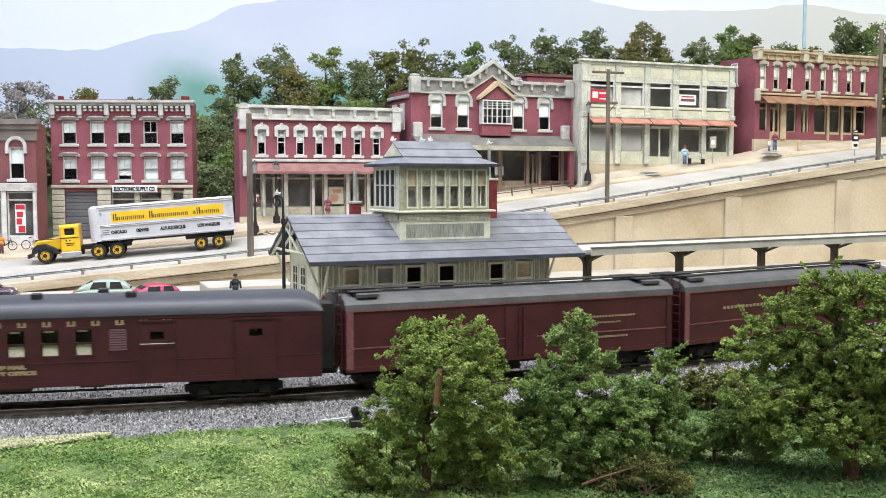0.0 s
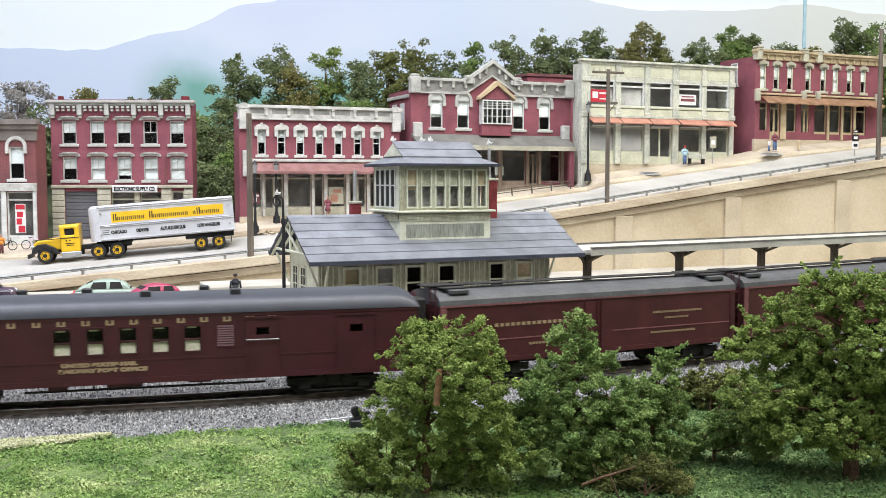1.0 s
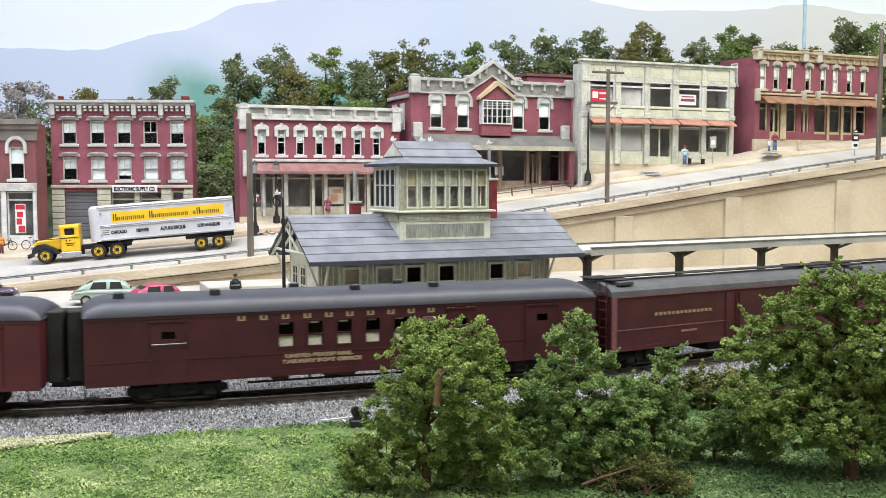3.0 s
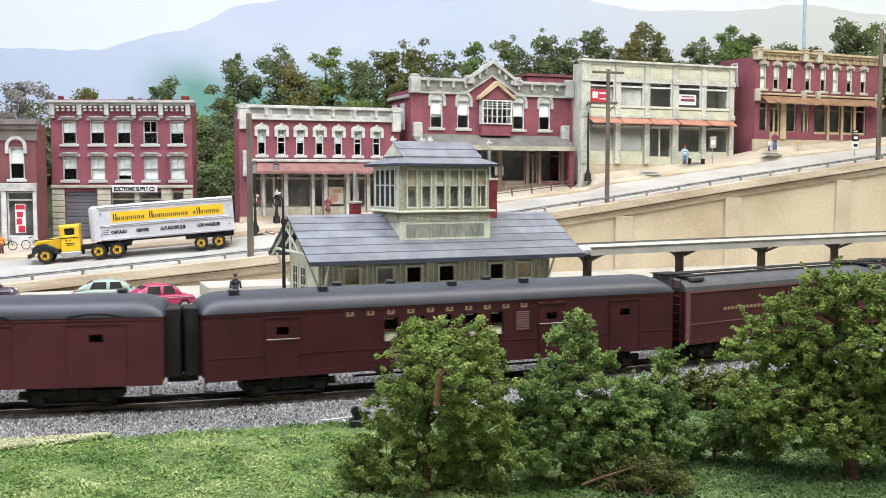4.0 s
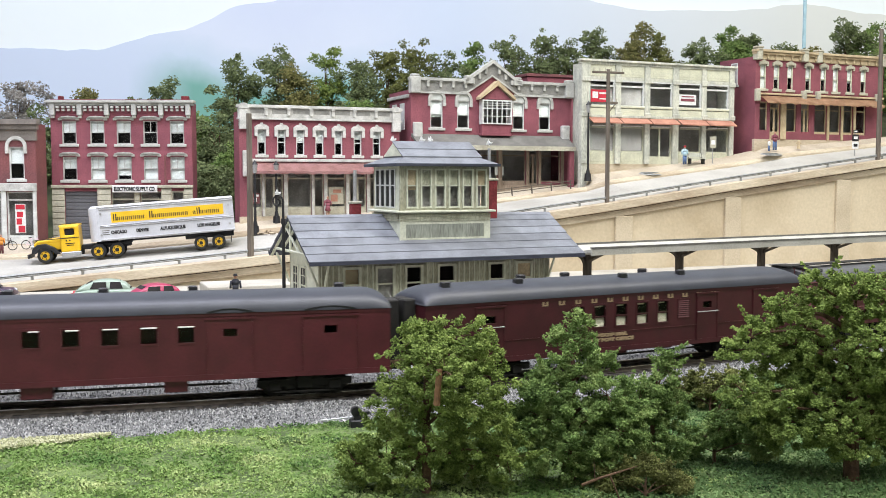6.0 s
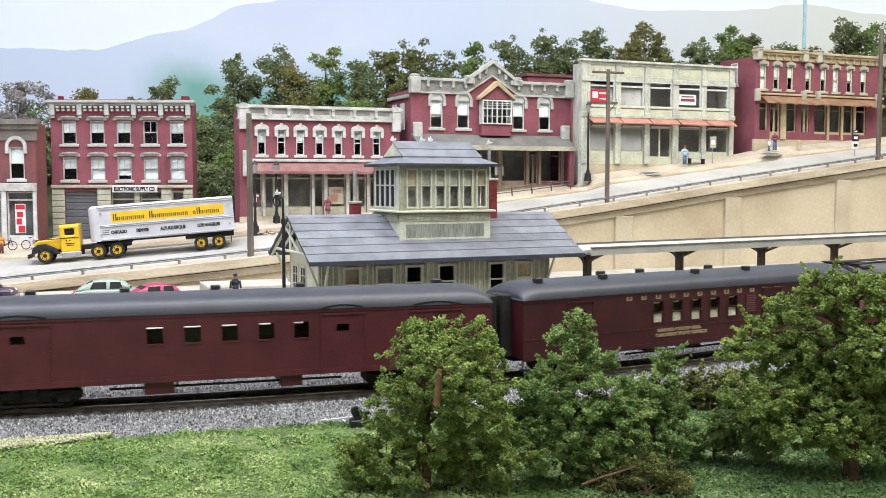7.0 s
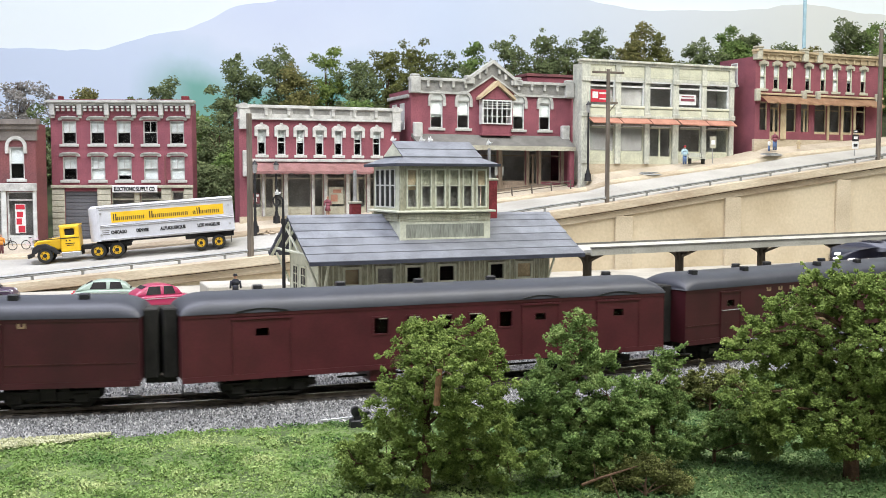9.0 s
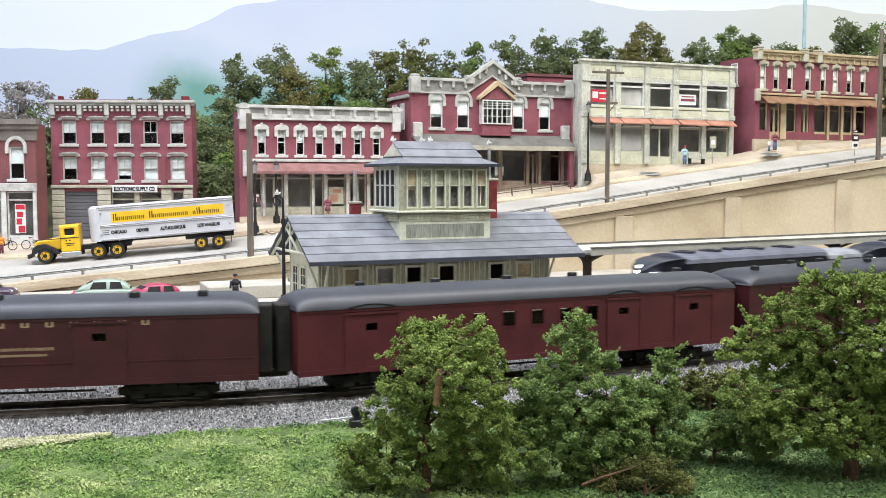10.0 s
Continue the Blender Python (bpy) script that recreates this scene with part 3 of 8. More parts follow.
def shell(b, W, H, D, holes, wallm, floorz=(), low=-2.5, zfront=0.0, dark="dark"):
    """Front with openings, solid sides and back, roof deck, and floors and backings inside coloured as unlit rooms."""
    part("front_wall", holed(W, H, 0.0, 0.35, holes, zfront), wallm, b)
    part("side_wall", boxes((0, 0.35, 0.351, D, low, H - 0.3)), wallm, b)
    part("side_wall", boxes((W - 0.35, W, 0.351, D, low, H - 0.3)), wallm, b)
    part("back_wall", boxes((0.35, W - 0.35, D - 0.35, D, low, H - 0.3)), wallm, b)
    part("roof", boxes((0.35, W - 0.35, 0.351, D - 0.35, H - 0.75, H - 0.55)), M["tar"], b, "black tar roof deck")
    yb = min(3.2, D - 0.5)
    part("shop_backing", boxes((0.36, W - 0.36, yb, yb + 0.1, 0, floorz[0] - 0.1)), M["dim"], b, "grey sheet coloured as the dim shop interior")
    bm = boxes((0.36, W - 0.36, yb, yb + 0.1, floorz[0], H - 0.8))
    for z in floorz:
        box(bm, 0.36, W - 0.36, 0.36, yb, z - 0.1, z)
    part("interior", bm, M[dark], b, "floors and sheets coloured as the unlit upper rooms")
    if low < 0:
        part("foundation", boxes((0.0, W, 0.005, 0.34, low, zfront)), M["coping"], b, "pale stone foundation")


def cornice(b, W, z, rows, m, brackets=0, bh=0.5, bw=0.22, bd=0.35, label="bracketed cornice", x0=0.0, lift=0.0):
    """rows: (depth, z from, z to) above z."""
    c = part("cornice", bev(boxes(*[(x0 - d * 0.6, W + d * 0.6, -d, 0.3, z + a, z + e) for d, a, e in rows]), 0.02), m, b, label)
    if brackets:
        me = mesh_of("bracket", bev(boxes((-bw / 2, bw / 2, -bd, 0.0, 0, bh), (-bw / 2 - 0.03, bw / 2 + 0.03, -bd - 0.05, 0, bh * 0.72, bh)), 0.02), m)
        for i in range(brackets):
            part("bracket", me, None, c, place=at(x0 + 0.3 + (W - x0 - 0.6) * i / (brackets - 1), 0, z - bh + rows[0][1] + lift))
    return c


def bars_of_text(n, w, h, gap=0.28):
    bm = bmesh.new()
    for i in range(n):
        a = w * i / n
        box(bm, a, a + w / n * (1 - gap), -0.012, 0, 0, h)
    return bm


def words(text, size, m, parent, place, name="lettering", width=None):
    """Raised lettering as a mesh; size is the height of its capitals, width the length it is set to."""
    cu = bpy.data.curves.new(name, "FONT")
    cu.body, cu.size, cu.extrude, cu.offset = text, size * S * 1.42, 0.012 * S, 0.018 * S
    tmp = bpy.data.objects.new(name, cu)
    me = bpy.data.meshes.new_from_object(tmp)
    bpy.data.objects.remove(tmp)
    co = np.empty(len(me.vertices) * 3)
    me.vertices.foreach_get("co", co)
    co = co.reshape(-1, 3)
    k = width * S / (co[:, 0].max() - co[:, 0].min()) if width else 1.0
    out = np.stack(((co[:, 0] - co[:, 0].min()) * k, -co[:, 2], co[:, 1]), 1)
    me.vertices.foreach_set("co", out.ravel())
    me.materials.clear()
    me.materials.append(m)
    ob = new(name, me)
    ob.parent, ob.matrix_basis = parent, place
    return ob


def storefront(b, x0, x1, h, pieces, m, panel=0.75, y=0.12, pane="glass"):
    """Shop window bays: pieces are (xa, xb, kind); posts fill between."""
    for xa, xb, kind in pieces:
        w = xb - xa
        if kind == "door":
            d = part("door", ring(w, h, 0.14, y, y + 0.12, ((0.14, w - 0.14, y, y + 0.1, 0.0, 0.75), (w / 2 - 0.09, w / 2 + 0.09, y, y + 0.1, 0.7, h - 0.6), (0.14, w - 0.14, y, y + 0.1, h - 0.72, h - 0.55))), m, b, "glazed double door", place=at(xa, 0, 0))
            part("pane", boxes((0.1, w - 0.1, y + 0.05, y + 0.07, 0.74, h - 0.1)), M[pane], d)
        else:
            d = part("shop_window", ring(w, h, 0.1, y, y + 0.12, ((0.1, w - 0.1, y - 0.03, y + 0.1, 0.08, panel), (0.1, w - 0.1, y, y + 0.1, h - 0.72, h - 0.62))), m, b, place=at(xa, 0, 0))
            part("pane", boxes((0.1, w - 0.1, y + 0.05, y + 0.07, panel, h - 0.1)), M[pane], d)
            part("bulkhead_panel", bev(boxes((0.22, w - 0.22, y - 0.07, y, 0.2, panel - 0.12)), 0.02), m, d)


def building_a():
    W, H, D = 11.95, 12.1, 1.7
    b = thing("brick_building", at(-33.36, 87, 3.38, 1), "three-storey red brick commercial building with a bracketed cornice", "building")
    xs = [1.55, 3.92, 6.17, 8.42, 10.68]
    ww, wh = 1.22, 1.98
    holes = [(x - ww / 2, x + ww / 2, z, z + wh) for x in xs for z in (8.33, 5.27)]
    gf = [(1.05, 3.85, 0, 4.3), (5.0, 7.0, 0, 4.3), (7.45, 9.3, 0, 4.3), (10.15, 11.2, 0.8, 4.35)]
    shell(b, W, H, D, holes + gf, M["brick"], (4.8, 8.0))
    bl = {(0, 0): 0.48, (1, 0): 0.48, (2, 0): 0.48, (3, 0): 0.0, (4, 0): 0.55, (0, 1): 0.5, (1, 1): 0.97, (2, 1): 0.8, (3, 1): 0.97, (4, 1): 0.97}
    for i, x in enumerate(xs):
        for j, z in enumerate((8.33, 5.27)):
            window(b, x - ww / 2, z, ww, wh, "flat", bl[i, j], "trim_grey", "trim_grey")
    cornice(b, W, 11.35, [(0.3, 0.22, 0.45), (0.5, 0.45, 0.66)], M["trim_grey"], 0)
    sm = mesh_of("bracket", bev(boxes((-0.11, 0.11, -0.34, 0, 0, 0.17), (-0.13, 0.13, -0.42, 0, 0.23, 0.4)), 0.02), M["trim_grey"])
    lm = mesh_of("bracket", bev(boxes((-0.2, 0.2, -0.42, 0, 0, 1.0), (-0.14, 0.14, -0.3, 0, -0.25, 0)), 0.03), M["trim_grey"])
    for i in range(6):
        part("bracket", lm, None, b, place=at(0.25 + 11.45 * i / 5, 0, 10.75))
    for i in range(26):
        if i % 5:
            part("bracket", sm, None, b, place=at(0.25 + 11.45 * i / 25, 0, 11.1))
    part("string_course", bev(boxes((-0.06, W + 0.06, -0.25, 0, 4.6, 4.85)), 0.03), M["stone"], b)
    for xa, xb in ((0.0, 1.05), (3.85, 5.0), (9.3, 10.15), (11.2, 11.95), (7.0, 7.45)):
        pr = part("pier", boxes((xa, xb, -0.06, 0, 0, 4.55)), M["stone"], b, "banded buff stone pier")
        for k in range(9):
            part("stone", bev(boxes((xa, xb, -0.16, -0.06, 0.02 + k * 0.5, 0.46 + k * 0.5)), 0.03), M["stone"], pr)
    rm = mat("grey_roller_door", (0.13, 0.13, 0.14), 0.7, vary=0.12, rand=0.08)
    rd = part("roller_door", boxes((1.05, 3.85, 0.15, 0.25, 0, 4.3)), rm, b, "grey slatted roller door")
    sl = mesh_of("slat", bev(boxes((1.05, 3.85, 0.1, 0.15, 0.0, 0.27)), 0.02), rm)
    for k in range(14):
        part("slat", sl, None, rd, place=at(0, 0, 0.05 + 0.3 * k))
    storefront(b, 0, W, 4.3, [(5.0, 7.0, "win"), (7.45, 9.3, "win")], M["stone"], 0.8)
    window(b, 10.15, 0.8, 1.05, 3.5, "none", 0, "stone", "stone")
    sg = part("sign_board", bev(boxes((5.2, 9.0, -0.36, -0.26, 4.22, 4.82)), 0.02), M["white"], b, "white painted sign board with dark capitals")
    words("ELECTRONIC SUPPLY CO.", 0.34, M["black"], sg, at(5.35, -0.375, 4.35), width=3.5)
    part("blade_sign", bev(boxes((9.66, 9.8, -0.5, -0.3, 4.95, 7.4), (9.7, 9.76, -0.3, 0.0, 5.2, 5.3), (9.7, 9.76, -0.3, 0.0, 7.0, 7.1)), 0.02), M["brick_old"], b, "narrow hanging maroon blade sign")
    for x, r in ((0.55, 0.17), (11.2, 0.3)):
        part("chimney", boxes((x - r, x + r, 0.8, 1.3, 11.35, 12.45)), M["chimney"], b)


def building_left():
    W, H, D = 9.0, 10.2, 2.2
    b = thing("brick_building", at(-42.5, 84, 3.38, 0), "two-storey dull brick shop with round-headed windows", "building")
    xs = [1.6, 4.0, 7.42]
    holes = [(x - 0.62, x + 0.62, 5.35, 8.0) for x in xs]
    shell(b, W, H, D, holes + [(0.3, 3.4, 0, 4.3), (3.8, 6.1, 0, 4.3), (6.5, 8.7, 0, 4.3)], M["brick_old"], (4.8,))
    for x in xs:
        window(b, x - 0.62, 5.35, 1.24, 2.65, "round", 0.52, "trim", "sash")
    cornice(b, W, 9.2, [(0.1, -0.7, 0.2), (0.3, 0.2, 0.6), (0.5, 0.6, 1.05)], mat("grey_brown_cornice", (0.21, 0.185, 0.165), 0.8, vary=0.15), 0)
    part("fascia", bev(boxes((-0.05, W + 0.05, -0.22, 0, 4.35, 5.0)), 0.03), M["trim"], b)
    for xa, xb in ((0, 0.3), (3.4, 3.8), (6.1, 6.5), (8.7, 9.0)):
        part("pier", bev(boxes((xa, xb, -0.15, 0, 0, 4.35)), 0.03), M["sash"], b)
    storefront(b, 0, W, 4.3, [(0.3, 3.4, "win"), (3.8, 6.1, "door"), (6.5, 8.7, "win")], M["sash"], 0.7)
    p = part("poster", boxes((7.15, 8.0, 0.06, 0.09, 0.9, 3.3)), M["white"], b, "white and red shop poster")
    part("poster_print", boxes((7.2, 7.95, 0.04, 0.06, 2.85, 3.25), (7.3, 7.8, 0.04, 0.06, 2.2, 2.65), (7.25, 7.7, 0.04, 0.06, 1.6, 2.1), (7.4, 7.95, 0.04, 0.06, 0.95, 1.5)), M["red"], p)


def building_b():
    W, H, D = 14.3, 9.2, 2.4
    b = thing("brick_building", at(-17.15, 86, 5.55, 22), "two-storey red brick shop row with white hoods and a pink awning", "building")
    xs = [1.9, 3.6, 5.25, 6.95, 8.65, 10.4, 12.15]
    ww, wh = 0.72, 2.15
    holes = [(x - ww / 2, x + ww / 2, 5.25, 5.25 + wh) for x in xs]
    gf = [(0.8, 1.9, 0, 3.9), (2.1, 3.75, 0, 3.9), (4.1, 6.2, 0, 3.9), (6.45, 7.3, 0, 3.9), (7.6, 9.3, 0, 3.9), (9.6, 11.2, 0, 3.9), (11.5, 13.4, 0, 3.9)]
    shell(b, W, H, D, holes + gf, M["brick"], (4.6,), dark="dark")
    bl = [0.52, 0.32, 0.46, 0.52, 0.5, 0.35, 0.3]
    for x, k in zip(xs, bl):
        window(b, x - ww / 2, 5.25, ww, wh, "fancy", k, "trim", "sash")
    c = cornice(b, W, 8.35, [(0.12, -0.1, 0.85), (0.32, 0.85, 1.1), (0.26, -0.15, 0.0)], M["trim"], 8, 0.62, 0.26, 0.28, "white panelled cornice", 0.0, 0.95)
    # panel shading painted on the white cornice as thin darker boards
    for i in range(7):
        a = 0.7 + 12.9 * i / 7
        part("panel", boxes((a + 0.25, a + 1.6, -0.15, -0.12, 8.72, 9.12)), M["panel_shade"], c)
    for xa in (0.0, W - 0.75):
        bm = boxes((xa, xa + 0.75, -0.32, 0.3, 7.4, 9.1))
        prism(bm, [(xa + 0.375 + 0.45 * math.cos(a * math.pi / 8), 9.1 + 0.5 * math.sin(a * math.pi / 8)) for a in range(9)], -0.36, 0.3)
        part("corner_block", bm, M["trim"], b, "white scrolled corner block")
    bm = boxes((0.25, 0.85, -0.2, 0, 3.4, 5.6))
    part("corner_bracket", bev(bm, 0.05), M["trim"], b)
    part("string_course", bev(boxes((0.8, W - 0.1, -0.2, 0, 4.65, 4.9)), 0.03), M["trim"], b)
    # crumpled paper awning
    rows_ = []
    for d, z, j in ((0.0, 4.6, 0), (-0.6, 4.25, 0.05), (-1.2, 3.85, 0.08), (-1.22, 3.62, 0.16)):
        rows_.append([(0.75 + 12.9 * i / 60, d, z + j * noise.noise((i * 0.35, d, 2))) for i in range(61)])
    bm = sheet(rows_[::-1])
    bmesh.ops.solidify(bm, geom=bm.faces, thickness=0.06)
    part("awning", bm, M["awning_pink"], b, "faded pink paper awning with a ragged edge")
    storefront(b, 0, W, 3.9, [(0.8, 1.9, "win"), (2.1, 3.75, "door"), (4.1, 6.2, "win"), (6.45, 7.3, "win"), (7.6, 9.3, "win"), (9.6, 11.2, "door"), (11.5, 13.4, "win")], M["stone"], 0.8)
    for xa, xb in ((1.9, 2.1), (3.75, 4.1), (6.2, 6.45), (7.3, 7.6), (9.3, 9.6), (11.2, 11.5)):
        part("pilaster", bev(boxes((xa, xb, -0.12, 0.02, 0, 3.9)), 0.03), M["trim"], b)
    for x, z, w, h, m in ((1.1, 1.1, 0.6, 0.9, "brick_old"), (7.75, 1.0, 1.35, 1.5, "stone"), (11.9, 0.9, 1.1, 1.9, "dim")):
        p = part("poster", boxes((x, x + w, 0.09, 0.11, z, z + h)), M[m], b, "faded shop poster in the window")
        part("poster_print", boxes((x + w * 0.15, x + w * 0.6, 0.075, 0.09, z + h * 0.15, z + h * 0.55), (x + w * 0.3, x + w * 0.85, 0.075, 0.09, z + h * 0.65, z + h * 0.85)), M["awning_rust"] if m != "brick_old" else M["white"], p)
    for x in (0.6, W - 0.6):
        part("chimney", boxes((x - 0.25, x + 0.25, 1.2, 1.7, 8.45, 9.5)), M["chimney"], b)


def building_c():
    W, H, D = 16.3, 9.4, 5.6
    b = thing("gabled_building", at(-2.83, 91, 7.59, 23), "two-storey red brick building with a central gable and bay window", "building")
    xs = [2.45, 5.08, 10.7, 13.45]
    ww, wh = 1.2, 2.5
    holes = [(x - ww / 2, x + ww / 2, 5.75, 5.75 + wh) for x in xs] + [(6.75, 9.55, 6.2, 8.3)]
    gf = [(1.0, 4.6, 0.6, 4.0), (5.0, 8.6, 0.6, 4.0), (9.0, 11.5, 0.6, 4.0), (11.8, 12.8, 0, 4.0), (13.1, 15.2, 0.9, 4.0)]
    shell(b, W, H, D, holes + gf, M["brick"], (4.6,), dark="dim")
    for x, k in zip(xs, (0.6, 0.55, 0.5, 0.48)):
        window(b, x - ww / 2, 5.75, ww, wh, "round", k, "trim_grey", "sash")
        part("arch_blind", cached(("arch_blind",), lambda: prism(bmesh.new(), [(0.6 + 0.6 * math.cos(a * math.pi / 10), 0.6 * math.sin(a * math.pi / 10)) for a in range(11)], -0.02, 0.02), M["blind"]), None, b, place=at(x - ww / 2, 0, 8.25))
    # gable
    bm = bmesh.new()
    prism(bm, [(5.3, 9.4), (7.92, 11.9), (10.5, 9.4)], 0, 0.35)
    part("gable", bm, M["brick"], b)
    for k in (1, -1):
        fx = lambda v: v if k > 0 else 15.84 - v
        part("raking_frieze", prism(bmesh.new(), [(fx(5.15), 8.85), (fx(7.92), 10.6), (fx(7.92), 11.72), (fx(5.15), 9.72)], -0.14, -0.002), M["panel_shade"], b, "raking frieze board, its shade put into the grey")
        rc = part("raking_cornice", prism(bmesh.new(), [(fx(5.0), 9.7), (fx(7.92), 11.7), (fx(7.92), 12.02), (fx(5.0), 10.02)], -0.42, 0.3), M["trim_grey"], b, "grey raking cornice")
        part("moulding", prism(bmesh.new(), [(fx(5.15), 8.76), (fx(7.92), 10.5), (fx(7.92), 10.66), (fx(5.15), 8.92)], -0.24, -0.003), M["trim_grey"], rc)
        for q in (0.28, 0.52, 0.76):
            xq, zq = 5.15 + 2.77 * q, 9.72 + 2.0 * q
            part("bracket", bev(boxes((fx(xq) - 0.12, fx(xq) + 0.12, -0.32, -0.12, zq - 0.5, zq + 0.02)), 0.02), M["trim_grey"], rc)
    for xa, xb in ((0.0, 5.5), (10.3, W)):
        c = cornice(b, xb, 9.2, [(0.1, -0.3, 0.72), (0.36, 0.72, 0.98), (0.2, -0.42, -0.3)], M["trim_grey"], 5, 0.55, 0.24, 0.3, "grey bracketed cornice", xa, 1.02)
        part("frieze", boxes((xa + 0.3, xb - 0.3, -0.13, -0.1, 9.05, 9.75)), M["panel_shade"], c)
    for xa in (-0.15, 5.1, 10.0, W - 0.8):
        z0, z1 = (8.8, 10.25) if xa in (-0.15, W - 0.8) else (9.75, 10.3)
        part("corner_block", bev(boxes((xa, xa + 0.95, -0.42, 0.3, z0, z1), (xa + 0.1, xa + 0.85, -0.36, 0.26, z1, z1 + 0.22)), 0.06), M["trim_grey"], b, "grey cornice end block")
    # bay window
    bay = part("bay_window", ring(3.0, 2.2, 0.12, -0.75, -0.6, ((1.44, 1.56, -0.76, -0.6, 0, 2.2), (0, 3.0, -0.74, -0.62, 1.38, 1.48), (0, 3.0, -0.72, -0.64, 0.7, 0.76), *[(x, x + 0.05, -0.72, -0.64, 0, 2.2) for x in (0.5, 0.98, 1.98, 2.46)], *[(0, 3.0, -0.72, -0.64, z, z + 0.05) for z in (1.68, 1.88)])), M["sash"], b, "white many-paned bay window", place=at(6.65, 0, 6.15))
    part("pane", boxes((0.05, 2.95, -0.69, -0.67, 0.05, 2.15)), M["glass"], bay)
    part("cheek", boxes((0, 0.1, -0.6, 0.0, 0, 2.2), (2.9, 3.0, -0.6, 0, 0, 2.2)), M["sash"], bay)
    part("apron", bev(boxes((0.05, 2.95, -0.6, 0, -0.85, -0.002), (-0.05, 3.05, -0.7, 0, -1.05, -0.85)), 0.03), M["brick"], bay)
    part("bay_roof", prism(bmesh.new(), [(-0.3, 2.2), (-0.3, 2.42), (1.5, 3.95), (3.3, 2.42), (3.3, 2.2), (1.5, 3.5)], -0.95, 0.0), M["tan"], bay, "tan gabled bay roof boards")
    part("bay_gable", prism(bmesh.new(), [(0.05, 2.25), (1.5, 3.45), (2.95, 2.25)], -0.7, 0.0), M["brick"], bay)
    # porch roof and front
    bm = prism(bmesh.new(), [(-1.9, 3.95), (-1.9, 4.15), (0.0, 5.2), (0.0, 4.95)], 0.0, W - 0.55, "x")
    part("porch_roof", bm, M["porch"], b, "grey sloping porch roof")
    part("porch_fascia", boxes((0, W - 0.55, -1.94, -1.9, 3.75, 4.16)), M["stone"], b)
    for x in (0.2, W - 1.1):
        part("porch_post", bev(boxes((x, x + 0.5, -1.75, -1.3, -1.0, 3.95)), 0.04), M["brick"], b)
        part("scroll_block", bev(boxes((x - 0.1, x + 0.75, -0.5, 0, 4.7, 6.2)), 0.12, 2), M["trim"], b)
    storefront(b, 0, W, 4.0, [(1.0, 4.6, "win"), (5.0, 8.6, "win"), (9.0, 11.5, "win"), (11.8, 12.8, "door"), (13.1, 15.2, "win")], M["shop_wood"], 1.0)
    for xa, xb in ((0.72, 1.0), (4.6, 5.0), (8.6, 9.0), (11.5, 11.8), (12.8, 13.1), (15.2, 15.55)):
        part("pier", bev(boxes((xa, xb, -0.1, -0.002, -0.6, 4.2)), 0.03), M["shop_wood"], b, "weathered brown wooden pier")
    part("stall_board", bev(boxes((0.72, 15.55, -0.06, -0.003, -0.9, 0.6)), 0.03), M["shop_wood"], b, "weathered brown stall board")
    part("notice", boxes((8.3, 9.2, 0.06, 0.09, 1.5, 2.3)), M["blind"], b, "pale notice in the window")
    part("side_cornice", bev(boxes((-0.25, 0.1, 0.4, D, 8.4, 8.7)), 0.03), M["trim_grey"], b)
    for y in (1.6, 3.6):
        part("side_window", ring(1.1, 2.4, 0.12, -0.05, 0.1), M["sash"], b, place=at(-0.02, y + 1.1, 5.6, -90))
        part("side_pane", boxes((0.1, 1.0, 0.0, 0.03, 0.1, 2.3)), M["blind"], b, place=at(-0.03, y + 1.1, 5.6, -90))


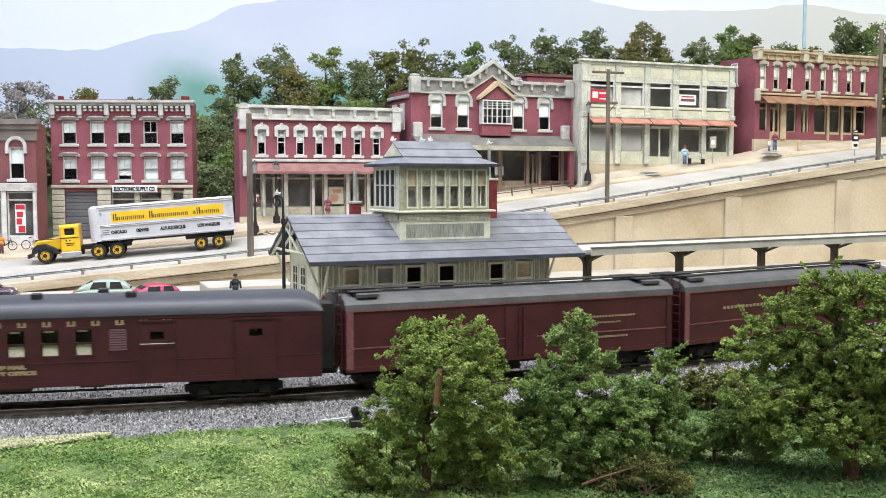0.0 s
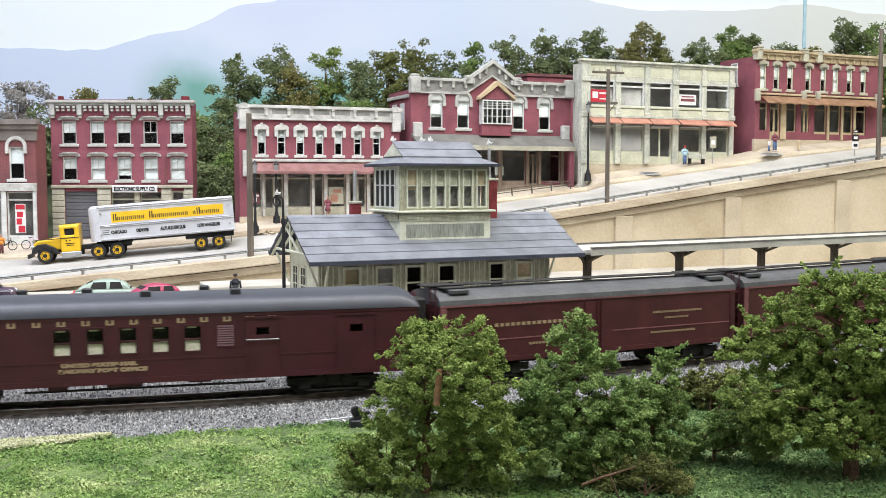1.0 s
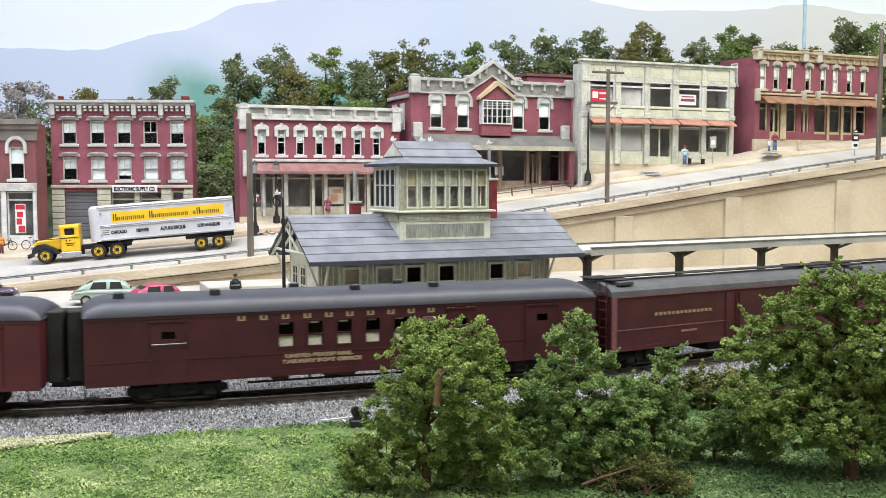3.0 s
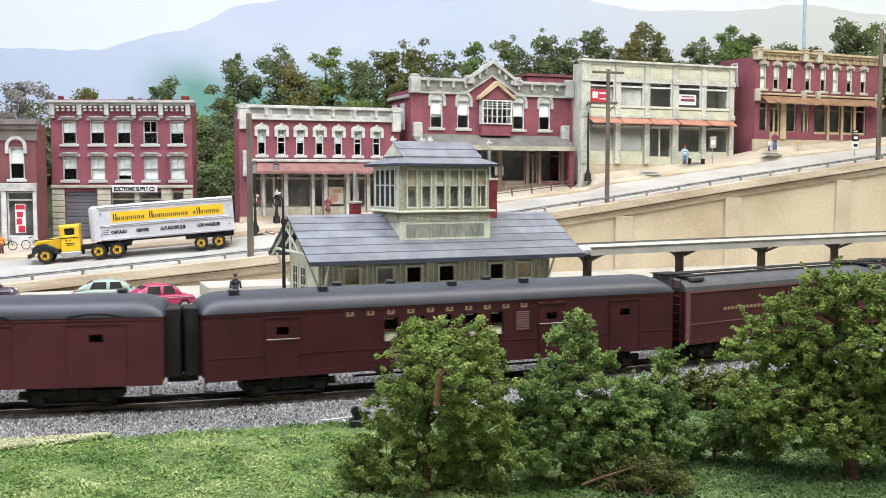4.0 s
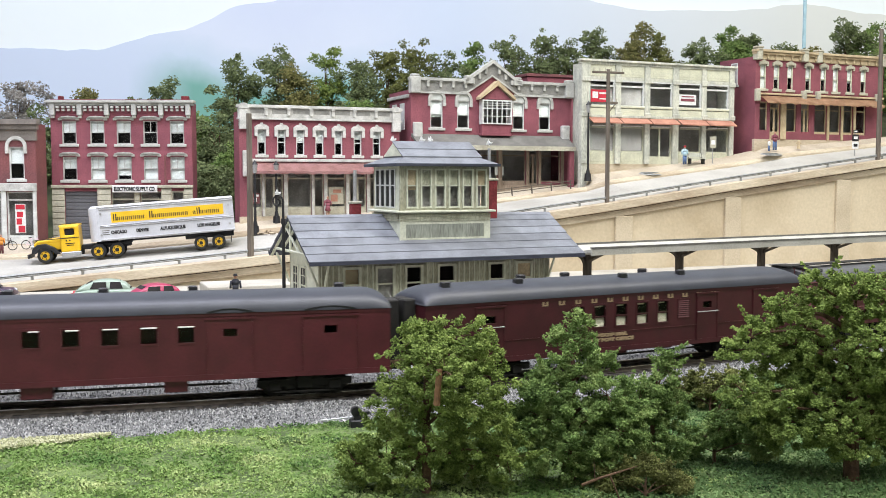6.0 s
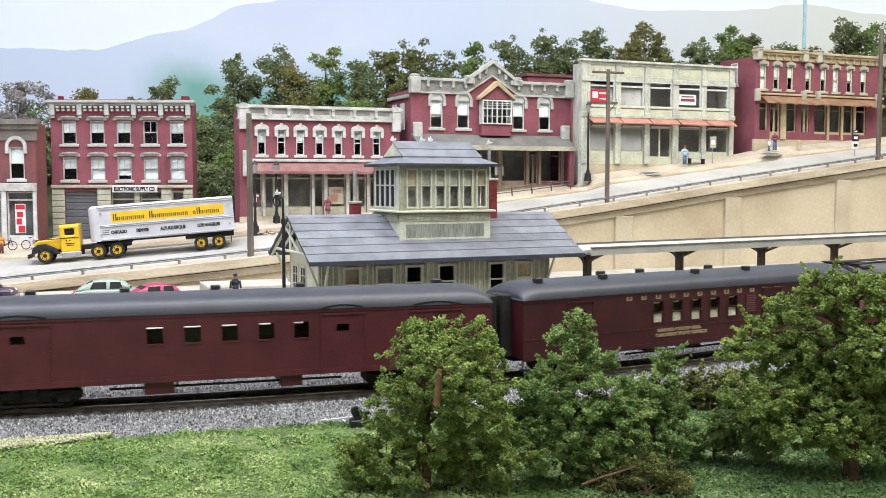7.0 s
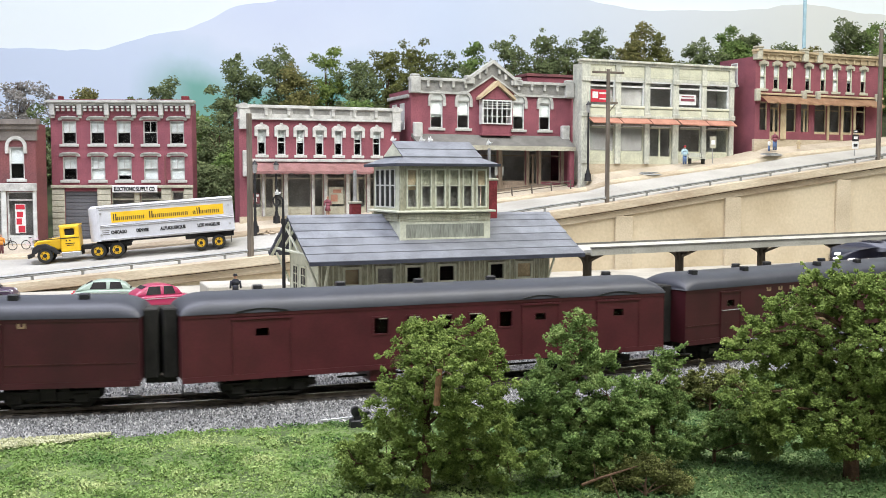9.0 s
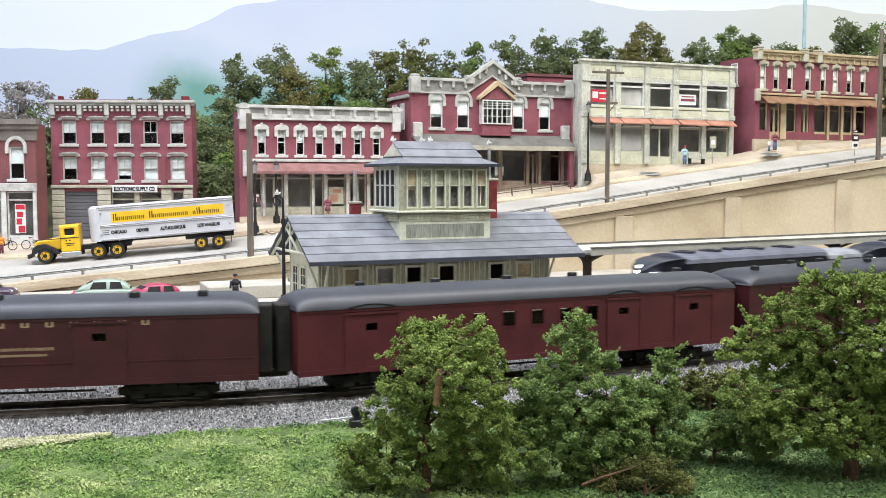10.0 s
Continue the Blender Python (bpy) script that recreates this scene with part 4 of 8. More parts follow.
def building_d():
    W, H, D = 16.72, 9.7, 2.6
    b = thing("grey_building", at(13.36, 95, 10.17, 23), "two-storey grey-green cast-iron shop front with rust awnings", "building")
    cols = [(0.2, 3.05), (3.55, 6.3), (6.8, 9.5), (10.1, 12.9), (13.35, 16.2)]
    holes = [(a, e, 5.35, 7.85) for a, e in cols] + [(a, e, 0.0, 4.1) for a, e in cols]
    shell(b, W, H, D, holes, M["grey"], (4.7,), low=-3, dark="dim")
    for k, (a, e) in enumerate(cols):
        w = e - a
        o = part("window", ring(w, 2.5, 0.16, 0.02, 0.2, ((0.1, w - 0.1, 0.0, 0.2, 1.85, 2.0),)), M["sash"], b, place=at(a, 0, 5.35))
        part("pane", boxes((0.1, w - 0.1, 0.1, 0.12, 0.1, 2.4)), M["glass"], o)
        part("sill", bev(boxes((-0.1, w + 0.1, -0.14, 0.1, -0.1, 0.12)), 0.03), M["cream"], o)
        if k in (0, 1):
            part("blind", boxes((0.15, w - 0.15, 0.28, 0.3, 0.2, 1.8)), M["frost"], o)
        part("head_panel", bev(boxes((a + 0.1, e - 0.1, -0.1, 0, 8.15, 9.2), (a + 0.35, e - 0.35, -0.14, -0.1, 8.35, 9.0)), 0.03), M["cream"], b, "pale cream raised panel")
        part("spandrel", bev(boxes((a + 0.05, e - 0.05, -0.1, 0, 4.55, 5.15)), 0.03), M["cream"], b)
        bm = prism(bmesh.new(), [(-1.1, 3.72), (-1.1, 3.82), (-0.02, 4.42), (-0.02, 4.3)], a - 0.15, e + 0.2, "x")
        part("awning", bm, M["awning_rust"], b, "rust-coloured paper awning")
        part("valance_rod", boxes((a + 0.2, e - 0.3, -0.3, -0.2, 3.5, 3.6)), M["white"], b)
    for xa, xb in ((0.0, 0.2), (3.05, 3.55), (6.3, 6.8), (9.5, 10.1), (12.9, 13.35), (16.2, 16.68)):
        p = part("pilaster", bev(boxes((xa - 0.05, xb + 0.05, -0.2, 0, 0, 9.3)), 0.04), M["grey"], b)
        for z_ in (7.6, 4.35):
            part("capital", bev(boxes((xa - 0.12, xb + 0.12, -0.32, -0.19, z_, z_ + 0.45)), 0.04), M["grey"], p)
    cp = part("corner_pier", bev(boxes((-0.68, -0.06, -0.2, 0.45, -3.0, 9.3)), 0.04), M["grey"], b, "broad grey corner pier")
    for z_ in (7.6, 4.35, 0.0):
        part("capital", bev(boxes((-0.76, -0.04, -0.32, -0.19, z_, z_ + 0.45)), 0.04), M["grey"], cp)
    cornice(b, W, 9.2, [(0.2, 0.0, 0.25), (0.38, 0.25, 0.45)], M["grey"], 0, x0=-0.68)
    for a, e in cols[:2]:
        part("paper_blind", boxes((a + 0.08, e - 0.08, 0.27, 0.3, 1.3, 3.95)), M["frost"], b, "grey paper covering the shop window")
    part("string_course", bev(boxes((-0.7, W + 0.1, -0.26, 0, 4.3, 4.55)), 0.03), M["grey"], b)
    storefront(b, 0, W, 4.1, [(*cols[0], "win"), (*cols[1], "win"), (*cols[2], "door"), (*cols[3], "win"), (*cols[4], "win")], M["cream"], 1.25)
    s1 = part("window_sign", boxes((0.45, 2.5, 0.05, 0.08, 5.75, 6.9)), M["red"], b, "red printed window sign with pale marks")
    part("sign_print", boxes((0.6, 1.2, 0.03, 0.05, 6.1, 6.7), (1.35, 2.3, 0.03, 0.05, 6.5, 6.65), (1.35, 2.2, 0.03, 0.05, 6.0, 6.1)), M["white"], s1)
    s2 = part("window_sign", boxes((10.3, 12.3, 0.05, 0.08, 5.75, 6.75)), M["white"], b, "white window sign with dark red bars")
    part("sign_print", boxes((10.5, 12.1, 0.03, 0.05, 6.1, 6.35), (10.6, 12.0, 0.03, 0.05, 6.5, 6.6)), M["brick"], s2)


def building_e():
    W, H, D = 17.0, 8.4, 5.4
    b = thing("brick_building", at(30.76, 101, 12.72, 24), "two-storey red brick building with tan trim and a torn awning", "building")
    xs = [0.95, 2.65, 4.4, 6.75, 8.75, 10.4, 12.3, 14.2]
    ww, wh = 0.75, 2.45
    holes = [(x - ww / 2, x + ww / 2, 4.95, 4.95 + wh) for x in xs]
    gf = [(0.6, 1.6, 0.9, 3.7), (1.9, 3.2, 0, 3.7), (3.9, 5.3, 0.8, 3.7), (5.9, 7.0, 0.8, 3.7), (7.7, 9.3, 0.6, 3.7), (9.6, 11.2, 0.6, 3.7), (11.5, 12.9, 0.6, 3.7), (13.2, 14.7, 0.6, 3.7)]
    shell(b, W, H, D, holes + gf, M["brick"], (4.3,), low=-3.5, dark="dark")
    for x, k in zip(xs, (0.97, 0.6, 0.5, 0.6, 0.55, 0.97, 0.6, 0.5)):
        window(b, x - ww / 2, 4.95, ww, wh, "crown", k, "stone", "cream")
    cornice(b, W, 7.9, [(0.14, -0.1, 0.4), (0.34, 0.4, 0.62), (0.5, 0.62, 0.85)], M["tan"], 17, 0.4, 0.16, 0.28, "tan bracketed cornice", 0.0, 0.5)
    for xa in (-0.15, 5.7, 7.55, W - 0.6):
        part("cornice_block", bev(boxes((xa, xa + 0.65, -0.5, 0.3, 7.75, 8.85), (xa - 0.06, xa + 0.71, -0.55, 0.3, 8.85, 9.05)), 0.06), M["stone"], b)
    for xa in (-0.15, 5.75, 7.6, 15.8):
        part("string_block", bev(boxes((xa, xa + 0.55, -0.4, 0.0, 3.7, 4.9)), 0.06), M["stone"], b)
    part("string_course", bev(boxes((0, W, -0.2, 0, 4.35, 4.55)), 0.03), M["tan"], b)
    rows_ = []
    for d, z, j in ((0.0, 4.3, 0), (-0.6, 3.98, 0.1), (-1.15, 3.62, 0.16), (-1.25, 3.45, 0.22)):
        rows_.append([(0.5 + 15.6 * i / 70, d, z + j * noise.noise((i * 0.4, d, 5))) for i in range(71)])
    bm = sheet(rows_[::-1])
    bmesh.ops.solidify(bm, geom=bm.faces, thickness=0.06)
    part("awning", bm, M["awning_tan"], b, "torn tan paper awning")
    storefront(b, 0, W, 3.7, [(0.6, 1.6, "win"), (1.9, 3.2, "door"), (3.9, 5.3, "win"), (5.9, 7.0, "door"), (7.7, 9.3, "win"), (9.6, 11.2, "win"), (11.5, 12.9, "win"), (13.2, 14.7, "win")], M["tan"], 0.85)
    for xa, xb in ((3.2, 3.9), (9.3, 9.6), (11.2, 11.5), (12.9, 13.2)):
        part("pier", bev(boxes((xa, xb, -0.15, 0, 0, 3.7)), 0.03), M["tan"], b)
    part("side_sill", boxes((-0.1, 0.0, 2.4, 3.8, 5.3, 5.5)), M["trim"], b)
    part("side_window", ring(1.0, 2.2, 0.12, -0.05, 0.1), M["sash"], b, place=at(-0.02, 3.6, 5.5, -90))
    part("side_pane", boxes((0.1, 0.9, 0.0, 0.03, 0.1, 2.1)), M["dim"], b, place=at(-0.03, 3.6, 5.5, -90))


building_a()
building_left()
building_b()
building_c()
building_d()
building_e()


# ---- depot ----
def depot():
    d = thing("station_depot", at(-6.8, 51.7, 1.0, 24.5), "sage-cream board station depot with a slate roof and cupola", "depot")
    LEN, RUN, EZ, RZ = 16.4, 4.0, 3.4, 5.62
    x0, x1, y0, y1 = 0.9, 14.8, 1.2, 6.8
    wins = [(2.3, 3.1), (4.15, 5.05), (5.85, 6.7), (7.8, 8.7), (10.95, 11.8)]
    holes = [(a, e, 1.2, 2.9) for a, e in wins] + [(12.7, 13.55, 0, 2.9)]
    part("front_wall", holed(x1, 3.5, y0, y0 + 0.2, holes, 0.0, x0), M["sage"], d, "vertical board wall")
    part("back_wall", boxes((x0, x1, y1 - 0.2, y1, 0, 3.5)), M["sage"], d)
    part("end_wall", boxes((x1 - 0.2, x1, y0 + 0.2, y1 - 0.2, 0, 3.5)), M["sage"], d)
    ew = part("end_wall", holed(y1 - y0 - 0.4, 3.5, 0, 0.2, [(0.5, 1.5, 0.8, 2.9), (2.0, 3.0, 0.8, 2.9)]), M["sage_lt"], d, place=at(x0, y1 - 0.2, 0, -90))
    for a in (0.5, 2.0):
        o = part("window", ring(1.0, 2.1, 0.1, -0.05, -0.01, ((0.47, 0.53, 0, 0.1, 0, 2.1), (0, 1.0, 0, 0.1, 1.0, 1.08), (0, 1.0, 0, 0.1, 1.55, 1.6), (0, 1.0, 0, 0.1, 0.5, 0.55))), M["sage_lt"], ew, place=at(a, 0, 0.8))
        part("pane", boxes((0.06, 0.94, -0.025, -0.015, 0.06, 2.04)), M["dark_glass"], o)
    for xe in (x0, x1 - 0.12):
        part("gable", prism(bmesh.new(), [(y0, 3.5), (RUN, 5.2), (y1, 3.5)], xe, xe + 0.12, "x"), M["sage_lt"], d)
    bat = mesh_of("batten", boxes((-0.03, 0.03, -0.05, 0, 0, 3.4)), M["sage_lt"])
    x = x0 + 0.1
    while x < x1:
        if not any(a - 0.15 < x < e + 0.15 for a, e, *_ in holes):
            part("batten", bat, None, d, place=at(x, y0, 0))
        x += 0.32
    # two near-black sheets added so that the depot windows read as unlit
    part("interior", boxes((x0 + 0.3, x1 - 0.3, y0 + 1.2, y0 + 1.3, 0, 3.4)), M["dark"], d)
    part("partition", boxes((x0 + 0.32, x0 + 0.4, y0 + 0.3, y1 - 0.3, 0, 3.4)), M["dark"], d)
    for k, (a, e) in enumerate(wins):
        w = e - a
        o = part("window", ring(w + 0.24, 1.9, 0.13, -0.06, 0.1, ((0.1, w + 0.14, -0.02, 0.08, 0.9, 0.98),)), M["sage_lt"], d, place=at(a - 0.12, y0, 1.1))
        part("pane", boxes((0.1, w + 0.14, 0.05, 0.07, 0.1, 1.8)), M["glass"], o)
        if k in (0, 1):
            part("blind", boxes((0.12, w + 0.12, 0.12, 0.14, 0.75 if k == 0 else 0.2, 1.8)), M["tan"] if k == 0 else M["dim"], o)
    dr = part("door", ring(1.1, 3.0, 0.13, -0.06, 0.1, ((0.13, 0.97, 0.0, 0.08, 0, 2.1),)), M["sage_lt"], d, place=at(12.58, y0, 0))
    part("door_panel", boxes((0.13, 0.97, 0.04, 0.07, 2.1, 2.9)), M["tan"], dr)
    # roof: two planes and separate slate courses on the near one
    for side in (0, 1):
        ya = lambda v: v if side == 0 else 2 * RUN - v
        pts = [(ya(0.0), EZ - 0.14), (ya(0.0), EZ), (ya(RUN), RZ), (ya(RUN), RZ - 0.14)]
        part("roof_deck", prism(bmesh.new(), pts, 0.0, LEN, "x"), M["slate_dark"], d, "dark roof deck")
        n = 6
        for k in range(n):
            fa, fb = k / n, (k + 1) / n
            za, zb = EZ + (RZ - EZ) * fa, EZ + (RZ - EZ) * fb
            p4 = [(ya(RUN * fa - 0.05), za - 0.02), (ya(RUN * fa - 0.05), za + 0.055), (ya(RUN * fb - 0.02), zb + 0.025), (ya(RUN * fb - 0.02), zb - 0.01)]
            bm = prism(bmesh.new(), p4, -0.03 + 0.02 * (k % 2), LEN + 0.03 - 0.02 * (k % 3), "x")
            part("slate_course", bm, M["slate"], d)
    part("eave_edge", boxes((-0.035, LEN + 0.035, -0.1, -0.055, EZ - 0.17, EZ + 0.03)), M["slate_dark"], d, "dark eave edge")
    part("ridge_cap", prism(bmesh.new(), [(RUN - 0.2, RZ - 0.04), (RUN, RZ + 0.1), (RUN + 0.2, RZ - 0.04)], -0.02, LEN + 0.02, "x"), M["slate"], d)
    # brackets under the eaves, gable truss
    for x in (1.1, 14.6):
        part("eave_bracket", rods(((x, y0, 1.6), (x, 0.2, 3.35), 0.07, 0.07, 6), ((x, y0, 3.35), (x, 0.15, 3.35), 0.06, 0.06, 6)), M["sage_lt"], d)
    part("gable_truss", rods(((0.15, 0.9, 3.75), (0.15, 7.1, 3.75), 0.09, 0.09, 6), ((0.15, RUN, 3.75), (0.15, RUN, 5.4), 0.08, 0.08, 6), ((0.15, 2.4, 3.75), (0.15, 4.8, 5.0), 0.07, 0.07, 6), ((0.15, 5.6, 3.75), (0.15, 3.2, 5.0), 0.07, 0.07, 6), ((0.15, 0.1, 3.3), (0.15, RUN, 5.48), 0.09, 0.09, 6), ((0.15, 7.9, 3.3), (0.15, RUN, 5.48), 0.09, 0.09, 6), ((0.15, 1.1, 3.5), (0.9, 1.2, 1.8), 0.07, 0.07, 6), ((0.15, 6.9, 3.5), (0.9, 6.8, 1.8), 0.07, 0.07, 6)), M["sage_lt"], d, "white gable truss")
    # cupola
    cx0, cx1, cy0, cy1, cz, ct = 5.65, 11.1, 1.65, 5.7, 5.88, 8.5
    cu = part("cupola", boxes((cx0, cx1, cy0, cy1, 4.0, cz - 0.06)), M["sage_lt"], d, "square windowed cupola")
    part("panel", boxes((cx0 + 0.35, cx1 - 0.35, cy0 - 0.03, cy0, 4.45, 5.2)), M["sage_dk"], cu, "grey-green beaded panel")
    part("panel_frame", boxes((cx0 + 0.2, cx1 - 0.2, cy0 - 0.06, cy0, 5.2, 5.32), (cx0 + 0.2, cx1 - 0.2, cy0 - 0.06, cy0, 4.33, 4.45), (cx0 - 0.04, cx0 + 0.33, cy0 - 0.07, cy0, 4.1, 5.8), (cx1 - 0.33, cx1 + 0.04, cy0 - 0.07, cy0, 4.1, 5.8)), M["sage_lt"], cu)
    for k in range(3):
        part("clapboard", boxes((cx0 - 0.03, cx1 + 0.03, cy0 - 0.09 - 0.02 * k, cy0, 5.36 + 0.14 * k, 5.47 + 0.14 * k), (cx0 - 0.09 - 0.02 * k, cx0, cy0, cy1, 5.36 + 0.14 * k, 5.47 + 0.14 * k)), M["sage"], cu)
    part("sill_band", bev(boxes((cx0 - 0.3, cx1 + 0.3, cy0 - 0.3, cy1 + 0.3, cz - 0.05, cz + 0.08)), 0.03), M["sage_lt"], cu)
    fw = [(cx0 + 0.45 + 0.85 * i, cx0 + 0.45 + 0.85 * i + 0.52) for i in range(6)]
    part("front_wall", holed(cx1, ct, cy0, cy0 + 0.14, [(a, e, cz + 0.28, ct - 0.32) for a, e in fw], cz + 0.08, cx0), M["sage"], cu)
    part("back_wall", holed(cx1, ct, cy1 - 0.14, cy1, [(a, e, cz + 0.28, ct - 0.32) for a, e in fw], cz + 0.08, cx0), M["sage"], cu)
    sw = [(0.35 + 0.78 * i, 0.35 + 0.78 * i + 0.5) for i in range(4)]
    sides = []
    for xx in (cx0, cx1 - 0.14):
        sides.append(part("side_wall", holed(cy1 - cy0 - 0.28, ct, 0, 0.14, [(a, e, cz + 0.28, ct - 0.32) for a, e in sw], cz + 0.08), M["sage_lt"], cu, place=at(xx, cy1 - 0.14, 0, -90)))
    hh = ct - 0.32 - cz - 0.28
    for host, y, lst, m in ((d, cy0, fw, "sage_lt"),):
        for k, (a, e) in enumerate(lst):
            w = e - a
            o = part("cupola_window", ring(w + 0.16, hh + 0.16, 0.09, -0.05, 0.08, ((0.05, w + 0.11, -0.02, 0.06, hh * 0.6, hh * 0.6 + 0.07),)), M["sage_lt"], host, place=at(a - 0.08, y, cz + 0.2))
            part("pane", boxes((0.08, w + 0.08, 0.04, 0.05, 0.08, hh + 0.08)), M["glass"], o)
            part("blind", boxes((0.08, w + 0.08, 0.1, 0.12, hh * (0.6 if k else 0.5), hh + 0.06)), M["tan"] if k in (0, 5) else M["sage"], o)
    for k, (a, e) in enumerate(sw):
        w = e - a
        o = part("cupola_window", ring(w + 0.14, hh + 0.14, 0.07, -0.06, -0.01, ((0.05, w + 0.09, -0.02, 0.06, hh * 0.6, hh * 0.6 + 0.07),)), M["sash"], d, place=at(cx0, cy1 - 0.14 - a + 0.07, cz + 0.21, -90))
        part("pane", boxes((0.05, w + 0.09, -0.03, -0.02, 0.05, hh + 0.09)), M["dark_glass"], o)
    part("cupola_core", boxes((cx0 + 0.32, cx1 - 0.32, cy0 + 0.5, cy1 - 0.4, cz + 0.1, ct - 0.02)), M["dim"], cu)
    # added black sheet: the darkness behind the side windows as colour
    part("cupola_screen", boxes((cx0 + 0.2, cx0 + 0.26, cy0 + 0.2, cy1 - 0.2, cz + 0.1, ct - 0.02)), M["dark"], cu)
    part("cupola_ceiling", boxes((cx0 + 0.01, cx1 - 0.01, cy0 + 0.01, cy1 - 0.01, ct, ct + 0.08)), M["sage"], cu)
    # cupola roof: a hipped skirt below a short gable
    ex0, ex1, ey0, ey1, ez, gz = cx0 - 0.42, cx1 + 0.45, cy0 - 0.45, cy1 + 0.4, ct + 0.02, ct + 1.3
    mx, my = 0.85, (ey0 + ey1) / 2
    bm = bmesh.new()
    A = [bm.verts.new(p) for p in ((ex0, ey0, ez), (ex1, ey0, ez), (ex1, ey1, ez), (ex0, ey1, ez))]
    C = [bm.verts.new(p) for p in ((ex0 + mx, ey0 + 0.85, ez + 0.38), (ex1 - mx, ey0 + 0.85, ez + 0.38), (ex1 - mx, ey1 - 0.85, ez + 0.38), (ex0 + mx, ey1 - 0.85, ez + 0.38))]
    R = [bm.verts.new(p) for p in ((ex0 + mx, my, gz), (ex1 - mx, my, gz))]
    for i in range(4):
        bm.faces.new((A[i], A[(i + 1) % 4], C[(i + 1) % 4], C[i]))
    bm.faces.new((C[0], C[1], R[1], R[0]))
    bm.faces.new((C[2], C[3], R[0], R[1]))
    bm.faces.new((C[3], C[0], R[0]))
    bm.faces.new((C[1], C[2], R[1]))
    bm.faces.new(A[::-1])
    ro = part("cupola_roof", bm, M["slate"], cu)
    part("cupola_eave", boxes((ex0 - 0.04, ex1 + 0.04, ey0 - 0.04, ey1 + 0.04, ez - 0.13, ez + 0.02)), M["slate_dark"], cu)
    part("gablet", prism(bmesh.new(), [(ey0 + 1.0, ez + 0.45), (my, gz - 0.1), (ey1 - 1.0, ez + 0.45)], ex0 + mx - 0.06, ex0 + mx, "x"), M["sage_lt"], ro)
    for f in (0.0, 0.5):
        za, ya_ = ez + 0.38 + (gz - ez - 0.38) * f, ey0 + 0.85 + (my - ey0 - 0.85) * f
        part("slate_course", prism(bmesh.new(), [(ya_ - 0.06, za - 0.02), (ya_ - 0.06, za + 0.05), (ya_ + (my - ey0 - 0.85) * 0.5, za + (gz - ez - 0.38) * 0.5 + 0.03), (ya_ + (my - ey0 - 0.85) * 0.5, za + (gz - ez - 0.38) * 0.5)], ex0 + mx - 0.12, ex1 - mx + 0.12, "x"), M["slate"], ro)
    for x, y, z1, z0, hw in ((4.0, RUN + 0.3, 6.3, 5.2, 0.27), (12.2, RUN - 0.2, 7.6, 5.2, 0.36)):
        c = part("chimney", bev(boxes((x - hw, x + hw, y - hw, y + hw, z0, z1)), 0.03), M["chimney"], d, "red brick chimney")
        part("chimney_cap", bev(boxes((x - hw - 0.06, x + hw + 0.06, y - hw - 0.06, y + hw + 0.06, z1, z1 + 0.13)), 0.03), M["stone"], c)
        part("flue_pipe", rods(((x, y, z1), (x, y, z1 + 1.9), 0.1, 0.1, 8), ((x, y, z1 + 0.1), (x, y, z1 + 0.35), 0.17, 0.12, 8)), M["steel"], c)
    return d


depot()

# birds and owl
def bird(x, y, z, rz, s=1.0):
    bm = bmesh.new()
    prism(bm, [(-0.3, 0.12), (-0.05, 0.05), (0.2, 0.14), (0.32, 0.3), (0.22, 0.36), (0.05, 0.25)], -0.09, 0.09)
    bev(bm, 0.03)
    prism(bm, [(-0.25, 0.2), (0.1, 0.22), (-0.05, 0.6)], -0.12, -0.08)
    prism(bm, [(-0.25, 0.2), (0.1, 0.22), (-0.1, 0.55)], 0.08, 0.12)
    box(bm, 0.0, 0.03, -0.03, 0.03, -0.02, 0.1)
    o = solid("pigeon", bm, M["white"], "small white model pigeon perched on a roof", "bird", "thing", at(x, y, z, rz), group="pigeons")
    o.scale = (s * 0.62, s * 0.62, s * 0.62)


def depot_pt(x, y, z):
    c, s_ = math.cos(radians(24.5)), math.sin(radians(24.5))
    return -6.8 + x * c - y * s_, 51.7 + x * s_ + y * c, 1.0 + z


for x, y, z, r in ((6.2, 4.0, 9.78, 20), (8.0, 4.05, 9.78, 10), (8.5, 4.0, 9.78, 40), (12.2, 3.8, 9.66, -20)):
    bird(*depot_pt(x, y, z), r)
bird(-8.72, 53.75, 7.8, 15)


